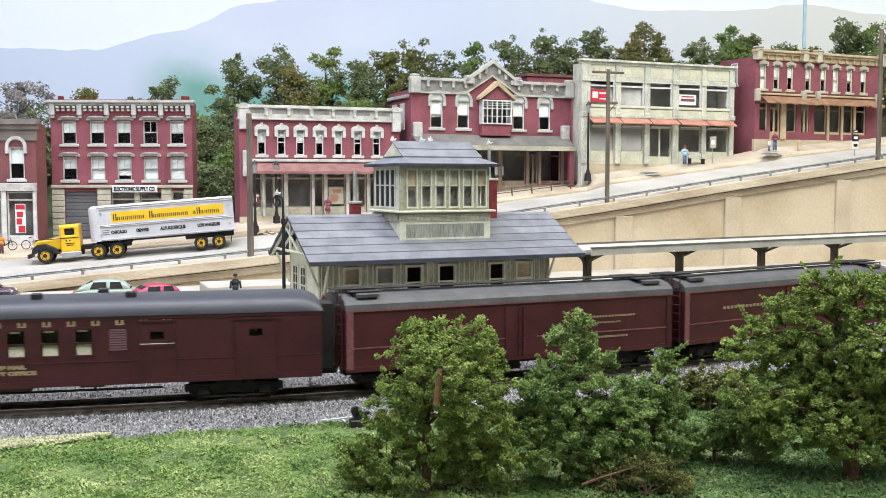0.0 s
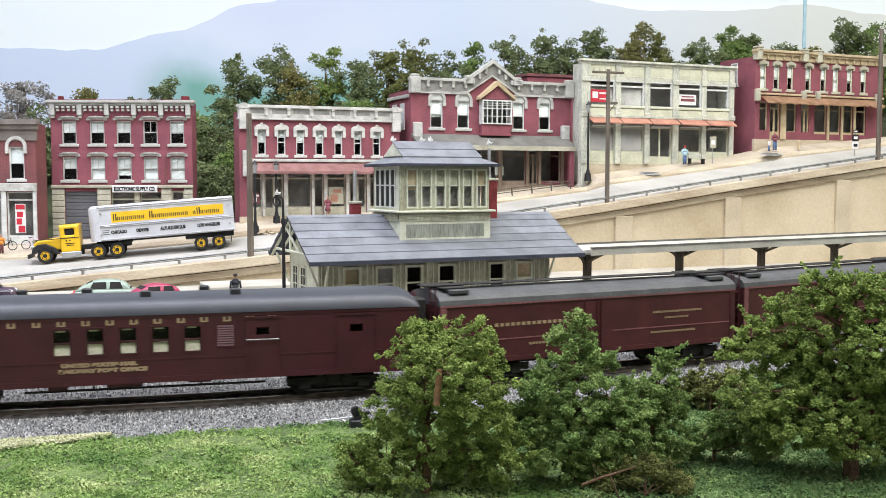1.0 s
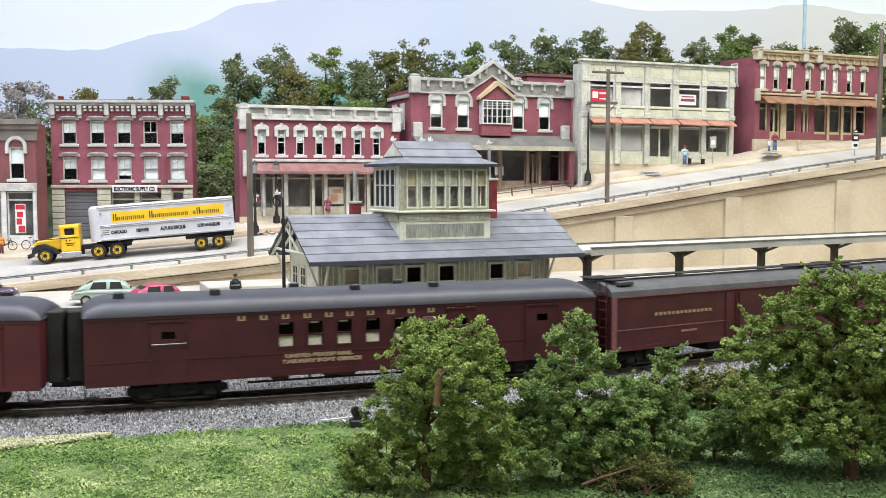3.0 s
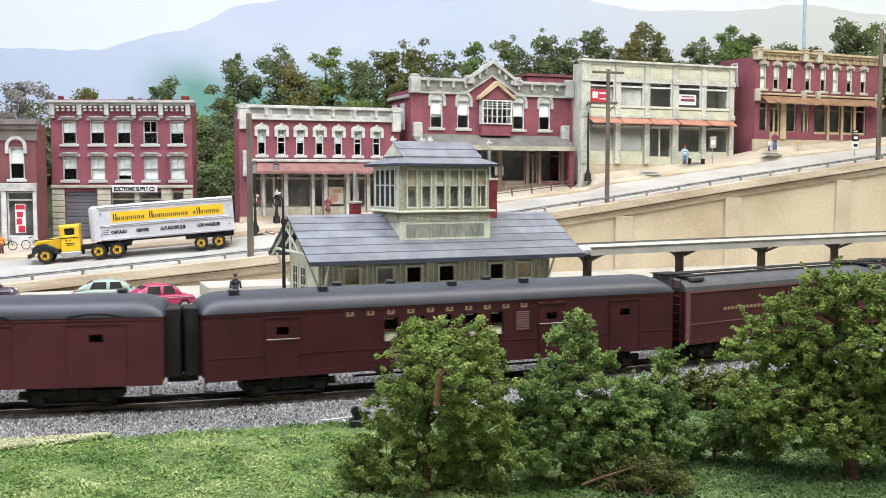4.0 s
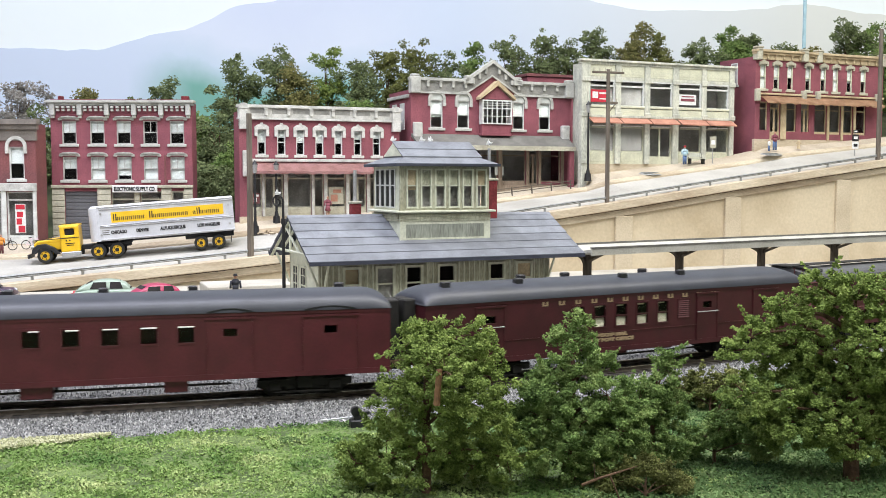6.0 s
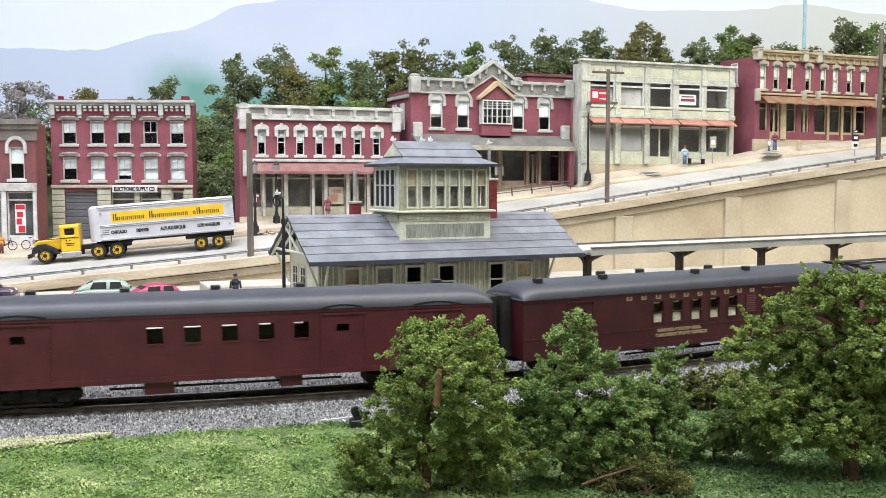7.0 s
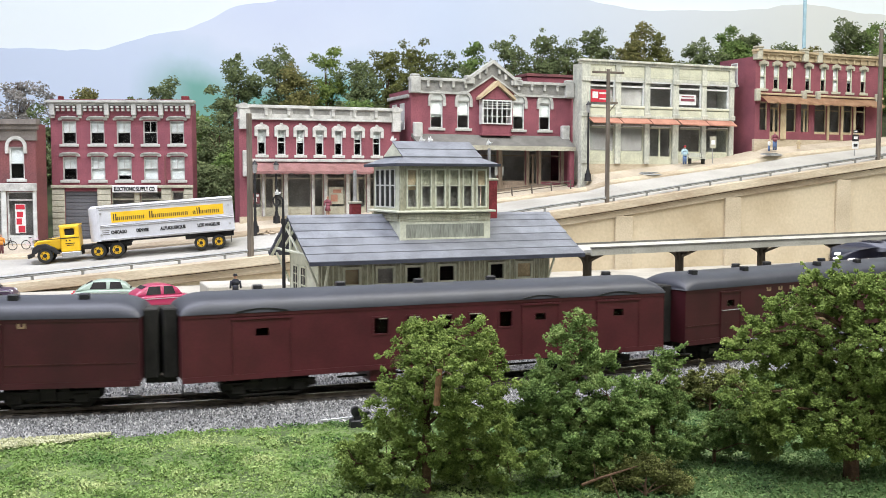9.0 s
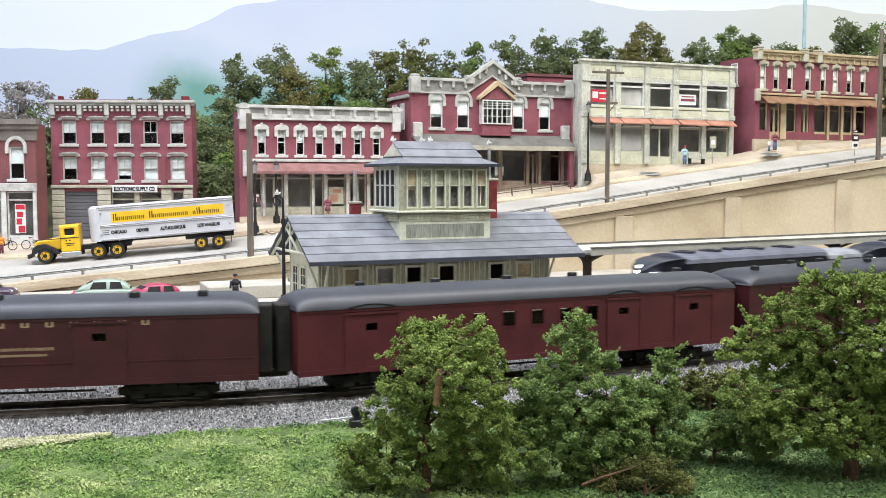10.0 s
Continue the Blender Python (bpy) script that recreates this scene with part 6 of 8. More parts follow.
def locomotive(name, label):
    L_, HW = 18.5, 1.52
    car = thing(name, at(0, 0, 0), label, "locomotive", "units of the far train")
    # the nose points to negative x
    x0, x1 = -L_ / 2, L_ / 2
    b = part("body", bev(boxes((x0 + 2.6, x1 - 3.6, -HW, HW, 1.1, 4.2)), 0.12, 2), M["loco"], car)
    nose = prism(bmesh.new(), [(x0 + 0.15, 1.1), (x0, 1.6), (x0 + 0.02, 3.85), (x0 + 0.28, 4.16), (x0 + 0.9, 4.38), (x0 + 2.0, 4.52), (x0 + 2.6, 4.56), (x0 + 2.6, 1.1)], -HW, HW)
    for vert in nose.verts:
        vert.co.y *= float(np.interp(vert.co.x - x0, [0.0, 0.3, 0.9, 2.0], [0.3, 0.42, 0.8, 1.0]))
    part("nose", bev(nose, 0.16, 3), M["loco"], car, "rounded dark nose", smooth=True)
    part("cab_window", boxes((x0 + 1.3, x0 + 2.2, -HW - 0.02, HW + 0.02, 3.2, 3.85)), M["glass"], car)
    part("roof", prism(bmesh.new(), roof_profile(HW - 0.02, 4.2, 0.58), x0 + 2.3, x1 - 3.7, "x"), M["locoroof"], car, "dusty blue-grey roof")
    part("side_band", boxes((x0 + 2.7, x1 - 3.7, -HW - 0.02, -HW, 3.4, 4.15)), M["black"], car)
    part("rear_hood", bev(boxes((x1 - 3.6, x1, -HW, HW, 1.1, 3.95)), 0.1, 2), M["locorear"], car, "lower grey rear hood")
    part("rear_roof", prism(bmesh.new(), roof_profile(HW - 0.02, 3.95, 0.55), x1 - 3.6, x1 - 0.1, "x"), M["locorear"], car)
    part("lower_sill", boxes((x0 + 0.4, x1, -HW - 0.03, -HW, 1.0, 1.25)), M["silver"], car)
    for x in (-5.6, -3.4, 0.4, 3.2):
        f = part("roof_fan", rods(((x, 0, 4.6), (x, 0, 4.86), 0.75, 0.7, 20)), M["loco"], car, "round roof fan housing")
        part("fan_cap", rods(((x, 0, 4.86), (x, 0, 4.89), 0.3, 0.3, 12)), M["black"], f)
    part("exhaust", bev(boxes((-2.0, -0.9, -0.4, 0.4, 4.5, 4.92)), 0.05), M["loco"], car)
    for z, dx in ((4.06, 0.06), (3.76, -0.06)):
        part("headlight", rods(((x0 + dx, 0.0, z), (x0 + 0.5, 0.0, z), 0.095, 0.095, 14)), M["lamp"], car, "lit round headlight")
    part("number_board", bev(boxes((x0 + 0.35, x0 + 0.85, -1.0, -0.6, 3.6, 3.76)), 0.02), M["lamp"], car, "lit white number board")
    part("pilot", boxes((x0 + 0.1, x0 + 0.5, -1.3, 1.3, 0.35, 1.1)), M["under"], car)
    part("fuel_tank", bev(boxes((-2.6, 2.6, -1.3, 1.3, 0.35, 1.1)), 0.1), M["under"], car)
    for piece in [ob for ob in bpy.data.objects if ob.parent is not None and (ob.parent == car or ob.parent.parent == car)]:
        for vert in piece.data.vertices:
            vert.co.z *= 0.935
    wheels = truck(car, -5.6) + truck(car, 5.6)
    return car, wheels


L2, L3, L1 = 21.2, 21.5, 15.75
c2 = passenger_car("mail_car", "dark maroon mail car with cream-lit windows and black roof", L2, M["tuscan"], [-3.05, -1.88, -0.69, 0.5, 1.69], [(-7.55, 1.3, True), (4.35, 1.2, True), (8.05, 1.5, False)], [-9.3, -5.7, -0.05, 3.36], [-4.7, -2.3, 2.2], [(-4.8, 4.72, 3.16, 0.19, 12)], True, [(-1.5, -0.2, 0.75), (1.5, 2.4, 0.8), (-3.6, -2.9, 0.72)], True)
words("UNITED STATES MAIL", 0.13, M["gold"], c2[0], at(-3.1, -1.515, 1.62), width=2.75)
words("RAILWAY POST OFFICE", 0.13, M["gold"], c2[0], at(-3.2, -1.515, 1.4), width=3.2)
louvre(c2[0], 2.92)
c3 = passenger_car("baggage_car", "bright maroon baggage car with square windows and black roof", L3, M["maroon"], [-2.81, -1.41, 0.0, 1.41, 2.79], [(-7.68, 2.2, False), (4.45, 1.7, False), (8.35, 2.1, False)], [], [-7.4, -3.9, -0.38, 3.07, 9.0], [], False, [(-3.25, -2.1, 0.42), (1.94, 2.83, 0.45)], False, wz=(2.38, 3.04))
for x, w in ((-7.68, 2.0), (4.45, 1.7), (8.35, 2.0)):
    arc = [(x + w * (i / 10 - 0.5), -1.585 + 0.06 * math.sin(math.pi * i / 10), 3.55 + 0.1 * math.sin(math.pi * i / 10)) for i in range(11)]
    part("drip_strip", sheet([[(px_, py_ + dy, pz_ + dz) for px_, py_, pz_ in arc] for dy, dz in ((0.05, -0.025), (-0.025, -0.025), (-0.025, 0.025), (0.05, 0.025))]), M["black"], c3[0], "curved black drip strip over the door")
c4 = passenger_car("mail_car", "dark maroon mail car following the baggage car", L2, M["tuscan"], [-3.4, -2.2, -1.0, 0.2], [(-7.2, 1.9, False), (4.71, 1.9, False)], [8.5, 5.94, 1.0, -3.0, -7.0], [], [(-3.06, 6.4, 3.16, 0.19, 12), (1.24, 3.13, 2.3, 0.11, 17), (1.24, 2.7, 2.08, 0.09, 12)], True, [(-1.5, 0.2, 0.75)], True)
c1 = express_reefer("express_boxcar", L1, [(-5.3, -1.6, 2.42, 0.14, 14), (3.0, 5.9, 2.52, 0.09, 18), (3.7, 5.1, 2.25, 0.08, 10), (2.9, 5.5, 1.6, 0.09, 18), (-3.6, -2.6, 1.55, 0.1, 6)])
c0 = express_reefer("express_boxcar", L1, [(-5.3, -1.6, 2.45, 0.14, 14), (3.0, 5.9, 2.55, 0.12, 18), (2.9, 5.5, 1.6, 0.1, 18)])
la = locomotive("diesel_locomotive", "dark blue diesel locomotive with lit headlights, arriving on the far track")
lb = locomotive("diesel_locomotive", "dark blue diesel locomotive coupled behind the leading one")
# centre of each car behind (minus) or ahead of the tail of the mail car
OFFS = [(c2, L2 / 2), (c1, L2 + 0.7 + L1 / 2), (c0, L2 + 0.7 + L1 + 0.6 + L1 / 2), (c3, -1.13 - L3 / 2), (c4, -1.13 - L3 - 1.13 - L2 / 2)]


def tail(t):
    """Metres along the near track of the mail car's tail."""
    return -23.3 + 3.8485 * t + 0.07707 * t ** 2 - 0.00366 * t ** 3


def on_track(s, off, bogie):
    """Pose of a car whose bogies stand at s - bogie and s + bogie."""
    xa, ya, _ = track(s - bogie, off)
    xb, yb, _ = track(s + bogie, off)
    return at((xa + xb) / 2, (ya + yb) / 2, 0, math.degrees(math.atan2(yb - ya, xb - xa)))


def motions():
    times = [0.5 * i for i in range(21)]
    fine = [i / 7.5 for i in range(76)]
    for (car, wheels), o in OFFS:
        half = 7.0 if car.name.startswith(("mail", "bagg")) else 5.1
        walk(car, [(t, on_track(tail(t) + o, 0.0, half)) for t in times])
        for w in wheels:
            base_m = w.matrix_basis.copy()
            walk(w, [(t, base_m @ pose(0, 0, 0, 0, math.degrees(tail(t) / 0.46), 0)) for t in fine])
    for (car, wheels), o in ((la, 0.0), (lb, 19.6)):
        walk(car, [(t, on_track(FAR0 - FARV * (t - 10) + o, TRACK2, 5.6)) for t in times])
        for w in wheels:
            base_m = w.matrix_basis.copy()
            walk(w, [(t, base_m @ pose(0, 0, 0, 0, math.degrees(-FARV * t / 0.46), 0)) for t in [i / 30 for i in range(301)]])


FAR0, FARV = 29.2, 17.7


# ---- foliage, stones, grass ----
TET_V = np.array([(1, 0, -0.5), (-0.6, 0.9, -0.5), (-0.6, -0.9, -0.5), (0, 0, 0.9)], float)
rng = np.random.default_rng(7)


def crumbs(cent, size, jag=0.35, squash=0.9):
    """Tiny four-sided crumbs of foam at the given centres."""
    n = len(cent)
    v = TET_V[None] * np.asarray(size).reshape(-1, 1, 1) * (1 + jag * rng.normal(size=(n, 4, 3)))
    a, b = rng.uniform(0, 6.28, n), rng.uniform(-1.2, 1.2, n)
    ca, sa, cb, sb = np.cos(a)[:, None], np.sin(a)[:, None], np.cos(b)[:, None], np.sin(b)[:, None]
    x, y, z = v[..., 0], v[..., 1] * cb - v[..., 2] * sb, (v[..., 1] * sb + v[..., 2] * cb) * squash
    v = np.stack((x * ca - y * sa, x * sa + y * ca, z), -1) + cent[:, None]
    f = np.array([(0, 2, 1), (0, 1, 3), (1, 2, 3), (2, 0, 3)])[None] + 4 * np.arange(n)[:, None, None]
    return v.reshape(-1, 3), f.reshape(-1, 3)


def fill(lobes, n, puff, per=64, spray=1.0):
    """Points in a crown made of lobes (x, y, z, r): puffs over each lobe, sprays that stand out of it, then crumbs in each puff."""
    lobes = np.asarray(lobes, float)
    w = lobes[:, 3] ** 2
    nt = max(12, n // per)
    pick = rng.choice(len(lobes), nt, p=w / w.sum())
    d = rng.normal(size=(nt, 3))
    d /= np.linalg.norm(d, axis=1, keepdims=True)
    rad = lobes[pick, 3] * np.where(rng.random(nt) < 0.78, rng.uniform(0.74, 1.04, nt), rng.uniform(0.2, 0.74, nt))
    tips = lobes[pick, :3] + d * rad[:, None] * np.array([1, 1, 0.92])
    pr = puff * rng.uniform(0.45, 1.25, nt)
    ns = nt // 9
    k = rng.integers(0, nt, ns)
    for j in (1, 2, 3):
        out = d[k] * np.array([1, 1, 0.6]) + np.array([0, 0, 0.28])
        tips = np.concatenate((tips, tips[k] + out * (spray * puff * (0.75 * j + 0.3))))
        pr = np.concatenate((pr, puff * rng.uniform(0.5, 0.8, ns) * (1.1 - 0.2 * j)))
    k = rng.choice(len(tips), n, p=pr ** 2 / (pr ** 2).sum())
    e = rng.normal(size=(n, 3))
    e /= np.linalg.norm(e, axis=1, keepdims=True)
    return tips[k] + e * (pr[k] * rng.uniform(0.15, 1.0, n) ** 0.7)[:, None] * np.array([1, 1, 0.78]), tips


def tree(name, place, label, lobes, n, leaf, size, trunk_h, trunk_r=0.18, group="", lean=0.0, category="tree", puff=0.2, trunk="bark", spray=1.0):
    t = thing(name, place, label, category, group)
    pts, tips = fill(lobes, n, puff, spray=spray)
    v1, f1 = crumbs(pts, rng.uniform(0.6, 1.3, n) * size)
    raw("crown", v1, f1, M[leaf], t)
    bm = bmesh.new()
    top = (lean, 0, trunk_h)
    rod(bm, (0, 0, -0.4), (lean * 0.4, 0.02, trunk_h * 0.5), trunk_r, trunk_r * 0.75, 9)
    rod(bm, (lean * 0.4, 0.02, trunk_h * 0.5), top, trunk_r * 0.75, trunk_r * 0.35, 9)
    for i, l in enumerate(lobes):
        h = min(trunk_h * 0.95, max(0.25 * trunk_h, l[2] - l[3] * 0.9))
        a = Vector((lean * h / trunk_h, 0, h))
        b = Vector(l[:3])
        mid = (a + b) / 2 + Vector((0, 0, 0.12 * (b - a).length))
        rod(bm, a, mid, trunk_r * 0.4, trunk_r * 0.25, 6)
        rod(bm, mid, b, trunk_r * 0.25, trunk_r * 0.1, 6)
    for p in tips[rng.integers(0, len(tips), 70)]:
        j = int(np.argmin([np.linalg.norm(np.array(l[:3]) - p) for l in lobes]))
        rod(bm, lobes[j][:3], tuple(p), trunk_r * 0.12, trunk_r * 0.04, 4)
    part("trunk", bm, M[trunk], t, "brown trunk and limbs")
    return t


def lob(rows_, x0, z0, d, spread=0.7):
    """Lobes given as offsets across, up and radius; their depth varies, and the lowest stand back under the crown."""
    return [(x - x0, random.uniform(-spread, spread) * r + 0.22 * max(0.0, 1.2 - z), z - z0, r) for x, z, r in rows_]


def gz(x, y):
    off = RAD - math.hypot(x - CX, y - CY)
    return ground_z(off)


# foreground trees
TA = [(0.0, 3.9, 0.6), (1.2, 3.4, 0.65), (-1.25, 3.5, 0.5), (-2.6, 0.1, 0.7), (0.4, 0.3, 1.0), (-0.2, 2.3, 1.0), (0.7, 2.1, 0.9), (0.77, 4.1, 0.72), (-0.65, 3.93, 0.62), (-1.55, 3.3, 0.42), (0.1, 3.1, 1.25), (1.4, 2.8, 0.8), (-1.4, 2.1, 0.9), (-1.7, 0.8, 0.95), (-0.4, 1.3, 1.3), (1.1, 1.3, 1.15), (-2.3, -0.2, 0.8), (-1.0, -0.2, 1.0), (1.9, 0.3, 0.85), (0.9, -0.2, 0.9)]
tree("shrubby_tree", at(-0.5, 30.0, gz(-0.5, 30)), "bushy green foam-leaved tree beside the track", lob(TA, -0.5, gz(-0.5, 30), 0), 64000, "leaf", 0.038, 4.2, 0.16, "lineside trees")
TB = [(3.2, 2.2, 0.8), (4.8, 2.9, 0.6), (5.6, 1.6, 0.8), (4.5, 0.5, 1.0), (2.5, 1.0, 0.7), (4.0, 4.3, 0.42), (4.35, 3.9, 0.45), (3.45, 3.75, 0.38), (4.2, 3.0, 0.8), (3.6, 2.2, 0.95), (5.0, 2.1, 0.8), (2.9, 1.4, 0.9), (4.2, 1.2, 1.1), (5.4, 1.0, 0.9), (2.4, 0.4, 0.7), (3.6, 0.1, 1.0), (5.0, -0.1, 0.9)]
tree("shrubby_tree", at(4.0, 31.0, gz(4, 31)), "bushy green tree with a tall leading shoot", lob(TB, 4.0, gz(4, 31), 0), 56000, "leaf_cool", 0.038, 4.4, 0.14, "lineside trees")
TC_ = [(7.0, 3.1, 0.28), (7.1, 2.6, 0.4), (6.9, 2.0, 0.6), (6.2, 1.7, 0.55), (6.6, 1.2, 0.85), (7.4, 1.3, 0.6), (6.3, 0.4, 0.85), (7.3, 0.3, 0.7)]
tree("shrub", at(6.7, 32.0, gz(6.7, 32)), "small green shrub between two trees", lob(TC_, 6.7, gz(6.7, 32), 0), 22000, "leaf_cool", 0.038, 2.6, 0.1, "lineside trees")
TD = [(12.5, 1.7, 1.0), (11.4, 2.0, 1.1), (13.0, 2.9, 1.0), (10.8, 3.6, 0.9), (11.8, 5.3, 0.75), (12.9, 4.9, 0.9), (14.0, 5.1, 0.9), (10.9, 4.5, 0.75), (9.9, 3.9, 0.65), (11.8, 3.9, 1.3), (13.6, 3.7, 1.4), (9.1, 3.3, 0.5), (10.2, 2.9, 0.9), (12.2, 2.5, 1.4), (14.4, 2.4, 1.3), (9.4, 2.0, 0.7), (10.6, 1.6, 1.0), (12.0, 1.2, 1.0), (14.2, 1.0, 1.1), (11.0, 0.6, 0.8), (15.6, 4.0, 1.2), (15.6, 2.0, 1.2), (13.2, 1.3, 1.1), (12.5, 0.7, 0.8), (13.9, 0.5, 0.8), (10.4, 0.9, 0.7)]
tree("leafy_tree", at(12.9, 31.6, gz(12.9, 31.6)), "large spreading green tree with a reddish trunk", lob(TD, 12.9, gz(12.9, 31.6), 0), 104000, "leaf", 0.042, 5.2, 0.26, "lineside trees")
TE = [(8.6, 0.2, 0.5), (9.2, 0.5, 0.5), (9.7, 1.2, 0.45), (10.2, 0.6, 0.6), (9.5, -0.1, 0.5), (8.3, -0.3, 0.4), (9.3, 1.5, 0.22), (10.6, -0.2, 0.5)]
tree("shrub", at(9.0, 33.2, gz(9, 33.2)), "low green shrub at the edge of the ballast", lob(TE, 9.0, gz(9, 33.2), 0), 16000, "leaf_cool", 0.036, 1.6, 0.07, "lineside trees")
TG = [(9.4, -0.1, 0.5), (9.9, 0.15, 0.55), (10.5, 0.35, 0.6), (11.1, 0.2, 0.6), (11.7, 0.5, 0.6), (12.2, 0.1, 0.6), (10.2, -0.3, 0.5), (11.3, -0.3, 0.5)]
tree("shrub", at(10.8, 40.6, gz(10.8, 40.6)), "low olive shrub between the ballast and the large tree", lob(TG, 10.8, gz(10.8, 40.6), 0), 11000, "leaf_olive", 0.05, 0.9, 0.06, "lineside trees")
TF = [(5.6, -0.2, 0.35), (6.2, 0.0, 0.4), (6.7, -0.3, 0.4), (5.0, -0.4, 0.35), (7.1, -0.5, 0.3)]
tree("low_shrub", at(6.0, 29.6, gz(6, 29.6)), "low sprawling olive shrub on the grass", lob(TF, 6.0, gz(6, 29.6), 0), 11000, "leaf_olive", 0.034, 0.6, 0.06, "lineside trees")

# the cut stump in the first tree, the fallen branch
solid("cut_stump", rods(((-0.03, 0, -1.0), (0.05, 0, 0), 0.1, 0.085, 9), ((0.05, 0, 0), (0.05, 0, 0.02), 0.085, 0.075, 9)), M["wood"], "cut brown branch stump standing among leaves", "branch", "thing", at(-0.15, 28.25, 3.3))
solid("fallen_branch", rods(((4.05, 29.2, -0.28), (4.6, 29.3, -0.1), 0.05, 0.045, 7), ((4.6, 29.3, -0.1), (5.8, 29.7, 0.15), 0.045, 0.02, 7), ((4.45, 29.25, -0.15), (4.4, 29.2, 0.5), 0.018, 0.01, 6), ((4.9, 29.4, -0.04), (5.2, 29.3, -0.75), 0.03, 0.02, 6)), M["bark"], "bare reddish fallen branch on the grass", "branch", "thing")


def far_tree(x, y, z, h, w, leaf, n=4600, lab="green foam-leaved tree on the hillside behind the shops", size=0.122):
    ls = []
    k = 13
    for i in range(k):
        f = i / (k - 1)
        zz = h * (0.22 + 0.62 * f) + random.uniform(-0.3, 0.3)
        rr = w * (0.46 - 0.26 * abs(f - 0.35))
        a = random.uniform(0, 6.28)
        q = w * 0.32 * (1 - 0.6 * f)
        ls.append((q * math.cos(a), q * math.sin(a), zz, rr * random.uniform(0.6, 1.0)))
    ls.append((random.uniform(-0.4, 0.4), 0, h * 0.9, min(w * 0.22, h * 0.12)))
    tree("hillside_tree", at(x, y, z), lab, ls, n, leaf, size, h * 0.6, 0.2, "hillside trees", puff=0.85, spray=0.3)


# crown tops along the hill: across, distance, top height, width, leaf
FT = [(-53, 112, 18.8, 8, "leaf_grey"), (-47, 113, 20.6, 9, "leaf_grey"), (-42, 110, 17, 6, "leaf_far"), (-39, 112, 19.4, 3.2, "leaf_gold"), (-33.5, 112, 18.2, 4, "leaf_far"), (-29.5, 110, 19.6, 6, "leaf_far"), (-25.8, 106, 16.0, 5.5, "leaf_cool"), (-22.5, 103, 15.5, 6.5, "leaf_far"), (-19.5, 100, 12.5, 6, "leaf_cool"), (-21, 96, 10.5, 5, "leaf_far"), (-23.0, 113, 23, 7.5, "leaf_far"), (-18.5, 115, 24.3, 7, "leaf_far"), (-15.8, 111, 21.3, 5, "leaf_gold"), (-13, 114, 24, 6.5, "leaf"), (-9.5, 112, 22.3, 6, "leaf_far"), (-6.3, 116, 24, 5.5, "leaf_olive"), (-3.2, 118, 25.6, 6.5, "leaf_olive"), (0.5, 118, 23.8, 6, "leaf_far"), (3.8, 120, 25, 5, "leaf_cool"), (7.5, 118, 25.4, 6.5, "leaf_far"), (11, 119, 26.6, 7, "leaf_far"), (14.5, 119, 25.8, 5.5, "leaf_far"), (17.5, 121, 27, 6, "leaf_far"), (23.5, 123, 27.8, 6, "leaf_gold"), (26, 124, 26.5, 5.5, "leaf_olive"), (30.5, 121, 25.2, 6.5, "leaf_far"), (34, 122, 27, 5.5, "leaf_cool"), (36.6, 125, 27.2, 5.5, "leaf_far"), (41, 124, 24.8, 5, "leaf_far"), (45, 126, 25.2, 5, "leaf_gold"), (49.5, 126, 28.2, 7, "leaf_far"), (54, 127, 27.8, 8, "leaf_cool"), (60, 127, 29, 8, "leaf_far"), (-8, 101, 17, 5, "leaf_cool"), (-56, 100, 14, 7, "leaf_far"), (-34.6, 96, 13, 3.5, "leaf_cool"), (50, 112, 17, 4, "leaf_cool")]
for x, y, zt, w, lf in FT:
    zb = base(x)[2] + (1.5 if y < 104 else 4.0)
    zt += 0.3 if x > 40 else -0.3
    far_tree(x, y, zb, zt - zb, w, lf, 8400, "grey-mauve bare-looking model tree on the hillside" if lf == "leaf_grey" else "green foam-leaved tree on the hillside behind the shops")

# ballast stones over the near slope and between the rails
n = 64000
ss = rng.uniform(-30, 40, n)
oo = np.concatenate((rng.uniform(-3.6, -1.5, int(n * 0.6)), rng.uniform(1.7, 5.5, n - int(n * 0.6))))
zz = np.interp(oo, [-3.6, -3.3, -2.1, -1.7, 9], [-0.75, -0.58, -0.24, -0.19, -0.19]) + rng.uniform(-0.03, 0.035, n)
cent = np.stack((*track_xy(ss, oo), zz), 1)
v = TET_V[None] * rng.uniform(0.026, 0.062, n)[:, None, None] * (1 + 0.3 * rng.normal(size=(n, 4, 3)))
ang = rng.uniform(0, 6.28, n)
ca, sa = np.cos(ang)[:, None], np.sin(ang)[:, None]
v = (np.stack((v[..., 0] * ca - v[..., 1] * sa, v[..., 0] * sa + v[..., 1] * ca, v[..., 2]), -1) + cent[:, None]).reshape(-1, 3)
f = (np.array([(0, 2, 1), (0, 1, 3), (1, 2, 3), (2, 0, 3)])[None] + 4 * np.arange(n)[:, None, None]).reshape(-1, 3)
tagged(raw("ballast_stones", v, f, M["stones"]), "loose grey and white ballast stones", "ballast", kind="stuff")

# grass tufts: small domed clumps of crumbs
n, nc = 110000, 5200
cs = rng.uniform(-26, 26, nc)
co_ = -3.3 - 11.6 * rng.random(nc) ** 0.9
cr = rng.uniform(0.09, 0.28, nc)
k = rng.choice(nc, n, p=cr ** 2 / (cr ** 2).sum())
ang, q = rng.uniform(0, 6.28, n), np.sqrt(rng.random(n))
ss, oo = cs[k] + cr[k] * q * np.cos(ang), np.minimum(-3.2, co_[k] + cr[k] * q * np.sin(ang))
flat = rng.random(n) < 0.5
ss = np.where(flat, rng.uniform(-26, 26, n), ss)
oo = np.where(flat, -3.3 - 11.6 * rng.random(n) ** 0.9, oo)
gx_, gy_ = track_xy(ss, oo)
